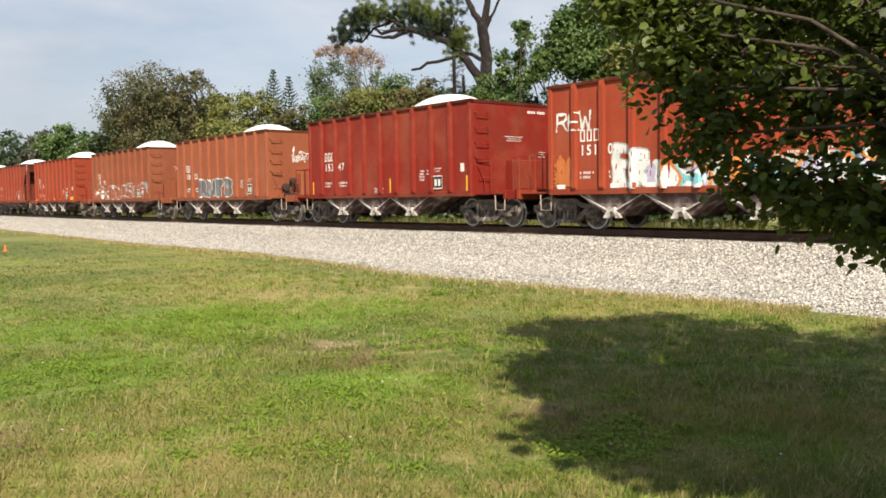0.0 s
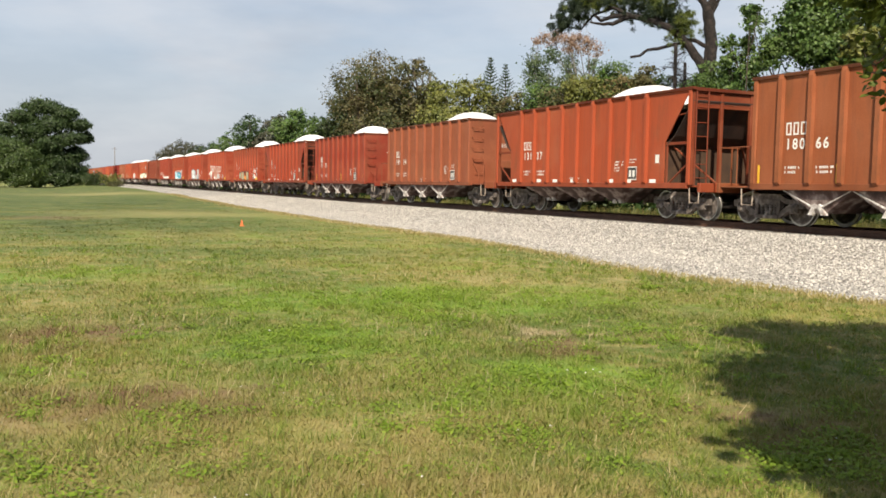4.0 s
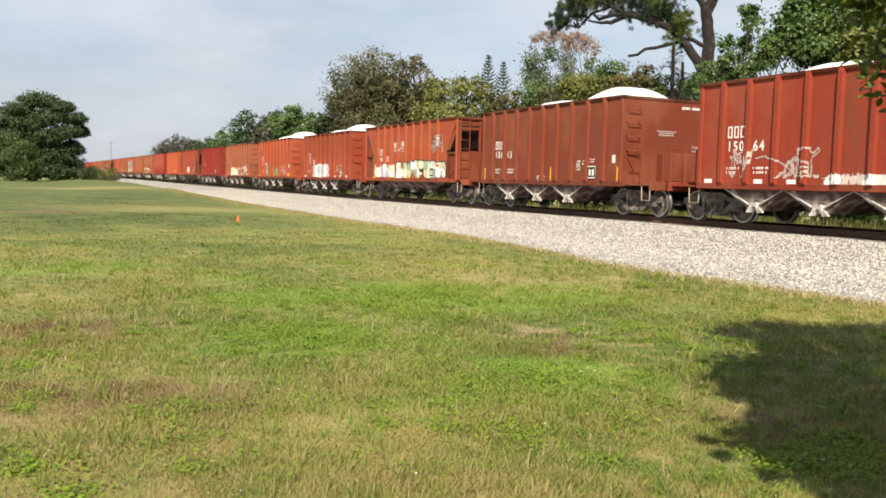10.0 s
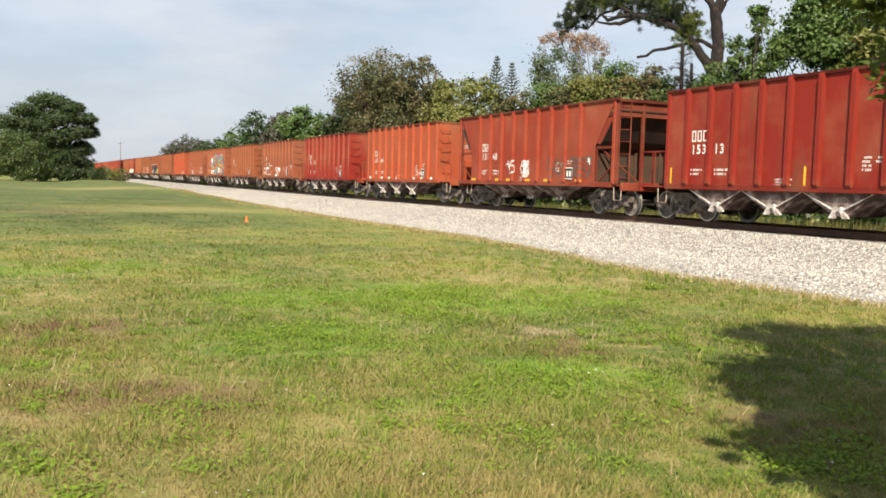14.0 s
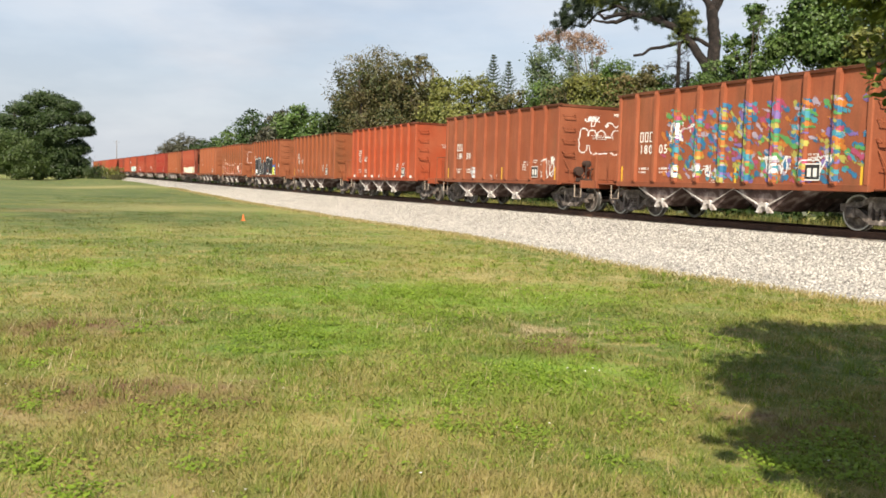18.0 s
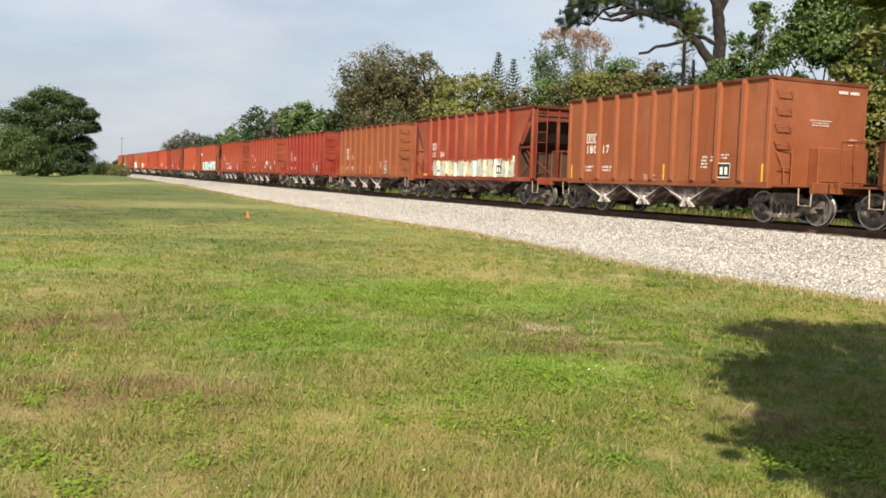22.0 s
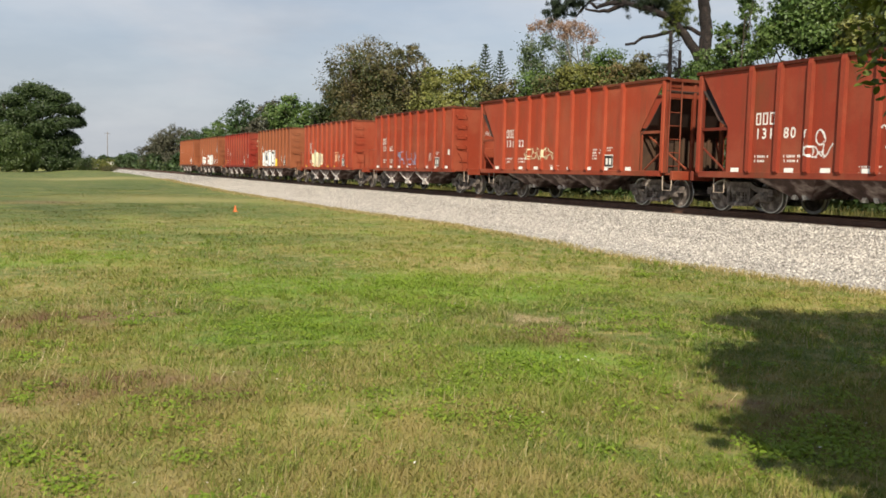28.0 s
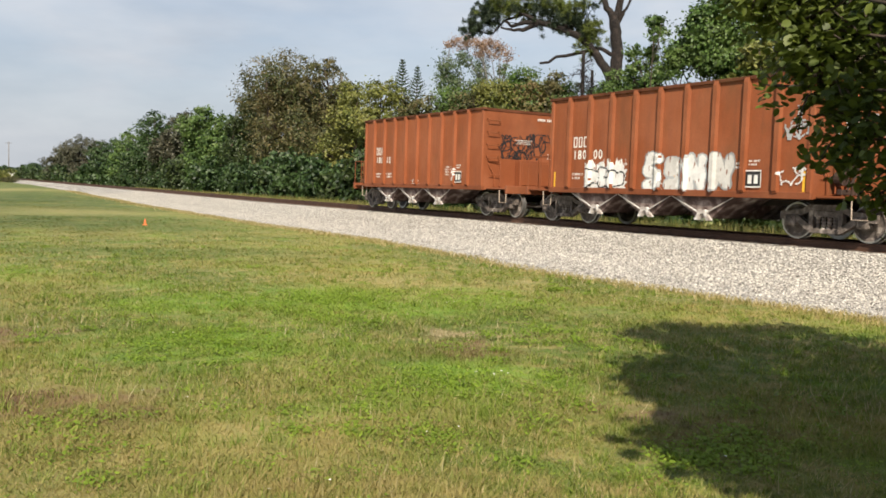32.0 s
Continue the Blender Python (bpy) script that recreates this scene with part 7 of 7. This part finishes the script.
# on the leading end wall; s here runs across from the wagon's middle
END_ART = {
    2: [("tag", -0.5, 1.0, 2.4, 3.0, (W_,))], 6: [("piece", -0.9, 1.1, 2.3, 2.95, (K_, S_, (0.3, 0.3, 0.3)))],
    12: [("tag", -0.7, 1.2, 2.7, 3.2, (W_,)), ("tag", -0.8, 1.3, 1.9, 2.6, (W_,))], 13: [("tag", -0.5, 0.8, 2.6, 3.1, (W_,)), ("hollow", -0.7, 1.2, 1.9, 2.3, (W_, S_))],
    14: [("wash", -1.0, -0.6, 1.9, 2.6, ((0.2, 0.1, 0.05),))], 15: [("tag", -0.8, 0.4, 2.0, 3.0, (CREAM, W_)), ("tag", 0.2, 1.4, 2.4, 3.0, (W_,))], 18: [("tag", 0.1, 1.2, 2.2, 2.6, (W_,))],
    28: [("tag", -0.6, 1.0, 2.95, 3.3, (W_,)), ("hollow", -0.8, 1.3, 2.05, 2.85, (W_, W_))], 32: [("hollow", -1.2, 1.3, 2.05, 2.95, ((0.62, 0.46, 0.42), (0.5, 0.15, 0.1)))],
    46: [("thin:SKOOP", -1.0, 1.2, 2.45, 3.2, (CREAM,))], 47: [("hollow", -0.8, 1.2, 2.3, 2.9, (S_, W_))], 48: [("tag", -1.0, 1.2, 2.0, 2.9, (K_,)), ("tag", -0.9, 1.2, 2.0, 2.8, (K_,))],
}
YELLOW_BARS, YELLOW_TICKS, WHITE_SQUARES = {4, 11, 12, 13, 14, 17, 19, 22, 34, 37, 44}, {1, 5, 6, 9, 16, 21, 25, 26, 27, 28, 30, 31, 32, 33, 35, 36, 38, 40, 45, 46, 47}, {0, 7, 10, 15, 18, 20, 23, 29, 41, 42, 43}


def build_marks():
    def shared(name, rects, material):
        return plates_mesh(name, rects, material)
    def row(s0, s1, z0, z1):
        """A line of small print: a row of bars, one for each letter."""
        w = (z1 - z0) * 0.85
        n = max(2, round((s1 - s0) / w))
        return [(s0 + (s1 - s0) * i / n, s0 + (s1 - s0) * (i + 0.66) / n, z0, z1) for i in range(n) if (i * 7 + round(z0 * 50)) % 6 != 5]

    # the railway's initials: three plain blocks
    open_blocks = [q for a, b in ((1.06, 1.22), (1.28, 1.44), (1.5, 1.68)) for q in ((a, a + 0.04, 2.2, 2.5), (b - 0.04, b, 2.2, 2.5), (a + 0.04, b - 0.04, 2.46, 2.5), (a + 0.04, b - 0.04, 2.2, 2.24))]
    mark = shared("railway_mark", open_blocks, WHITE_PAINT)
    lines_ = [(1.06, 1.52, 1.4, 1.46), (1.06, 1.4, 1.29, 1.35), (1.98, 2.5, 1.4, 1.46), (2.0, 2.45, 1.29, 1.35), (4.1, 4.7, 1.17, 1.205), (4.15, 4.6, 1.1, 1.135), (4.1, 4.65, 1.03, 1.065), (6.6, 6.85, 1.66, 1.71), (6.95, 7.12, 1.66, 1.71), (6.6, 6.85, 1.57, 1.62), (6.95, 7.12, 1.57, 1.62), (6.6, 6.85, 1.48, 1.53), (6.6, 6.85, 1.39, 1.44), (7.35, 7.7, 1.72, 1.76), (7.35, 7.62, 1.64, 1.68)]
    small = shared("load_stencil", [q for line in lines_ for q in row(*line)], WHITE_PAINT)
    panel = plates_mesh("data_panel", [(7.3, 7.72, 1.16, 1.5)], BLACK_PAINT, 0.032)
    frame_ = Shape()
    for s0, s1, z0, z1 in ((7.28, 7.74, 1.5, 1.53), (7.28, 7.74, 1.13, 1.16), (7.28, 7.3, 1.13, 1.53), (7.72, 7.74, 1.13, 1.53), (7.37, 7.48, 1.22, 1.42), (7.54, 7.65, 1.22, 1.42)):
        x = -SKIN - 0.036
        frame_.poly([(x, BODY - s0, z0), (x, BODY - s1, z0), (x, BODY - s1, z1), (x, BODY - s0, z1)])
    lines = frame_.mesh("data_lines", WHITE_PAINT, fix=False)
    tag_plate = shared("tag_plate", [(8.55, 8.72, 1.62, 1.86)], WHITE_PAINT)
    end_notes = [end_plates_mesh("end_stencil", [q for line in r for q in row(*line)], WHITE_PAINT) for r in ([(-0.35, 0.4, 2.63, 2.655), (-0.25, 0.3, 2.57, 2.595), (-0.3, 0.35, 2.51, 2.535)], [(0.6, 1.42, 3.36, 3.44)], [(1.05, 1.35, 2.2, 2.22), (1.05, 1.3, 2.13, 2.15), (1.05, 1.35, 2.06, 2.08)])]
    kinds = {"yellow": (plates_mesh("reflector", [(0.0, 0.38, 1.03, 1.13)], YELLOW_PAINT, 0.032), (0.2, 2.25, 3.15, 4.55, 5.9, 7.9)), "tick": (shared("reflector", [(0.0, 0.07, 1.05, 1.5)], YELLOW_PAINT), (0.2, 2.55, 5.0, 8.8)),
             "white": (plates_mesh("reflector", [(0.0, 0.28, 1.03, 1.15)], WHITE_PAINT, 0.032), (0.3, 2.05, 3.1, 4.2, 5.2, 6.3, 7.2, 8.35))}
    gear, infill = brake_gear_mesh(), infill_mesh()
    for k, w in enumerate(WAGONS):
        kind, paint, number, load, slack = TRAIN[k]
        part("railway_mark", mark, w, "white painted lettering block")
        part("number", number_mesh(number[:3], 1.06, 1.87, 0.35), w, "white painted number")
        part("number", number_mesh(number[3:], 1.95, 1.87, 0.35), w, "white painted number")
        part("load_stencil", small, w, "small white stencil bars")["kind"] = "stuff"
        part("data_panel", panel, w, "black data panel")
        part("data_lines", lines, w, "white lines of the data panel")
        if k in (2, 6, 26, 28, 47):
            part("brake_gear", gear, w, "dark brake cylinder and levers", pose(-0.72, -BODY - 0.2, SILL + 0.02))
        if k in (5, 17, 39):
            for turn in (0, 180):
                plate = part("end_infill", infill, w, at=pose(0, 0, 0, 0, 0, turn))
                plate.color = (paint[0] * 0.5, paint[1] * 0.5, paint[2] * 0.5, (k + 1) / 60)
        if k % 3 == 1:
            part("tag_plate", tag_plate, w, "small white plate")
        if kind == "closed":
            for note in end_notes:
                part("end_stencil", note, w, "small white stencil bars")["kind"] = "stuff"
        style = "yellow" if k in YELLOW_BARS else "tick" if k in YELLOW_TICKS else "white" if k in WHITE_SQUARES else ""
        if style:
            me, places = kinds[style]
            for s in places:
                part("reflector", me, w, "yellow reflector stripe" if style != "white" else "white reflector square", pose(0, -s, 0))
        if k in (4, 11, 12, 14, 19):
            part("reflector", plates_mesh("reflector", [(8.3, 8.9, 1.04, 1.24)], YELLOW_PAINT, 0.036), w, "yellow reflector panel")
        for i, spec in enumerate(SIDE_ART.get(k, ())):
            part("graffiti", graffiti_mesh(spec, 100 * k + i, i), w, "spray-painted graffiti")
        for i, spec in enumerate(END_ART.get(k, ())):
            part("graffiti", graffiti_mesh(spec, 100 * k + 50 + i, i, True), w, "spray-painted graffiti")


HEAPS = []


def build_heaps():
    """White sand heaped in the loaded wagons: two or three smooth mounds above the rim."""
    for k, w in enumerate(WAGONS):
        kind, paint, number, load, slack = TRAIN[k]
        if not load:
            continue
        rng = random.Random(k)
        half = (BODY if kind == "closed" else LONG) - 0.06
        peaks = [(-1.6, 1.0)] if k < 9 else [(-2.4, 1.0), (1.2, 0.82)] if k in (13, 14, 15, 16, 18, 19) else [(-1.7, 1.0), (0.6, 0.7)]
        s = Shape()
        nx, ny = 14, 48
        for j in range(ny + 1):
            y = -half + 2 * half * j / ny
            for i in range(nx + 1):
                x = -1.59 + 3.18 * i / nx
                z = -0.45
                for c, h in peaks:
                    r = math.hypot((y - c) / (2.5 if k > 9 else 2.1), x / 1.75)
                    z = max(z, (load + (0.5 if k > 9 else 0.45)) * h * max(0.0, 1.0 - r ** 2.1) - 0.45)
                z += 0.03 * noise.noise((x * 1.5, y * 1.5 + 9 * k, 0))
                s.v.append((x, y, RIM + z))
        for j in range(ny):
            for i in range(nx):
                a = j * (nx + 1) + i
                s.f.append((a, a + 1, a + nx + 2, a + nx + 1))
        ob = tagged(new("sand_heap", s.mesh("sand_heap", SAND, True, False)), "heap of white sand loaded in a hopper wagon", "sand", "sand loads")
        ob.matrix_basis = rail_pose(wagon_place(k, 0))
        HEAPS.append((k, ob))


build_marks()
build_heaps()
TITLES = {TAN: "tan-brown", BROWN: "rusty brown", RED: "bright red", ORANGE: "orange-red", RUST: "rust-red", DULL: "dull maroon", OX: "oxide-red"}
for k_, w_ in enumerate(WAGONS):
    art = "graffiti-covered " if k_ in SIDE_ART else ""
    full = "heaped with white sand" if TRAIN[k_][3] else "empty"
    tagged(w_, f"{art}{TITLES[TRAIN[k_][1]]} steel hopper wagon, {full}, {'plated' if TRAIN[k_][0] == 'closed' else 'open slanted'} ends")


# ---- movement ----
def motions():
    for k, w in enumerate(WAGONS):
        walk(w, [(t, rail_pose(wagon_place(k, t))) for t in range(0, 33, 2)])
    for k, ob in HEAPS:
        walk(ob, [(t, rail_pose(wagon_place(k, t))) for t in range(0, 33, 2)])
    rows = [(i / FPS, -math.degrees((18.494 * i / FPS - 0.01318 * (i / FPS) ** 2) / WHEEL)) for i in range(961)]
    turned = {}
    for w in WAGONS:
        for b in w.children:
            for ob in b.children:
                if ob.name.startswith("wheelset"):
                    end = 1 if ob.location.y > 0 else -1
                    if end not in turned:
                        walk(ob, [(t, pose(0, end * AXLE, 0, -a % 360)) for t, a in rows])
                        turned[end] = ob.animation_data.action
                    else:
                        keys = ob.animation_data_create()
                        ob.rotation_mode = "QUATERNION"
                        keys.action = turned[end]
                        keys.action_slot = turned[end].slots[0]


motions()
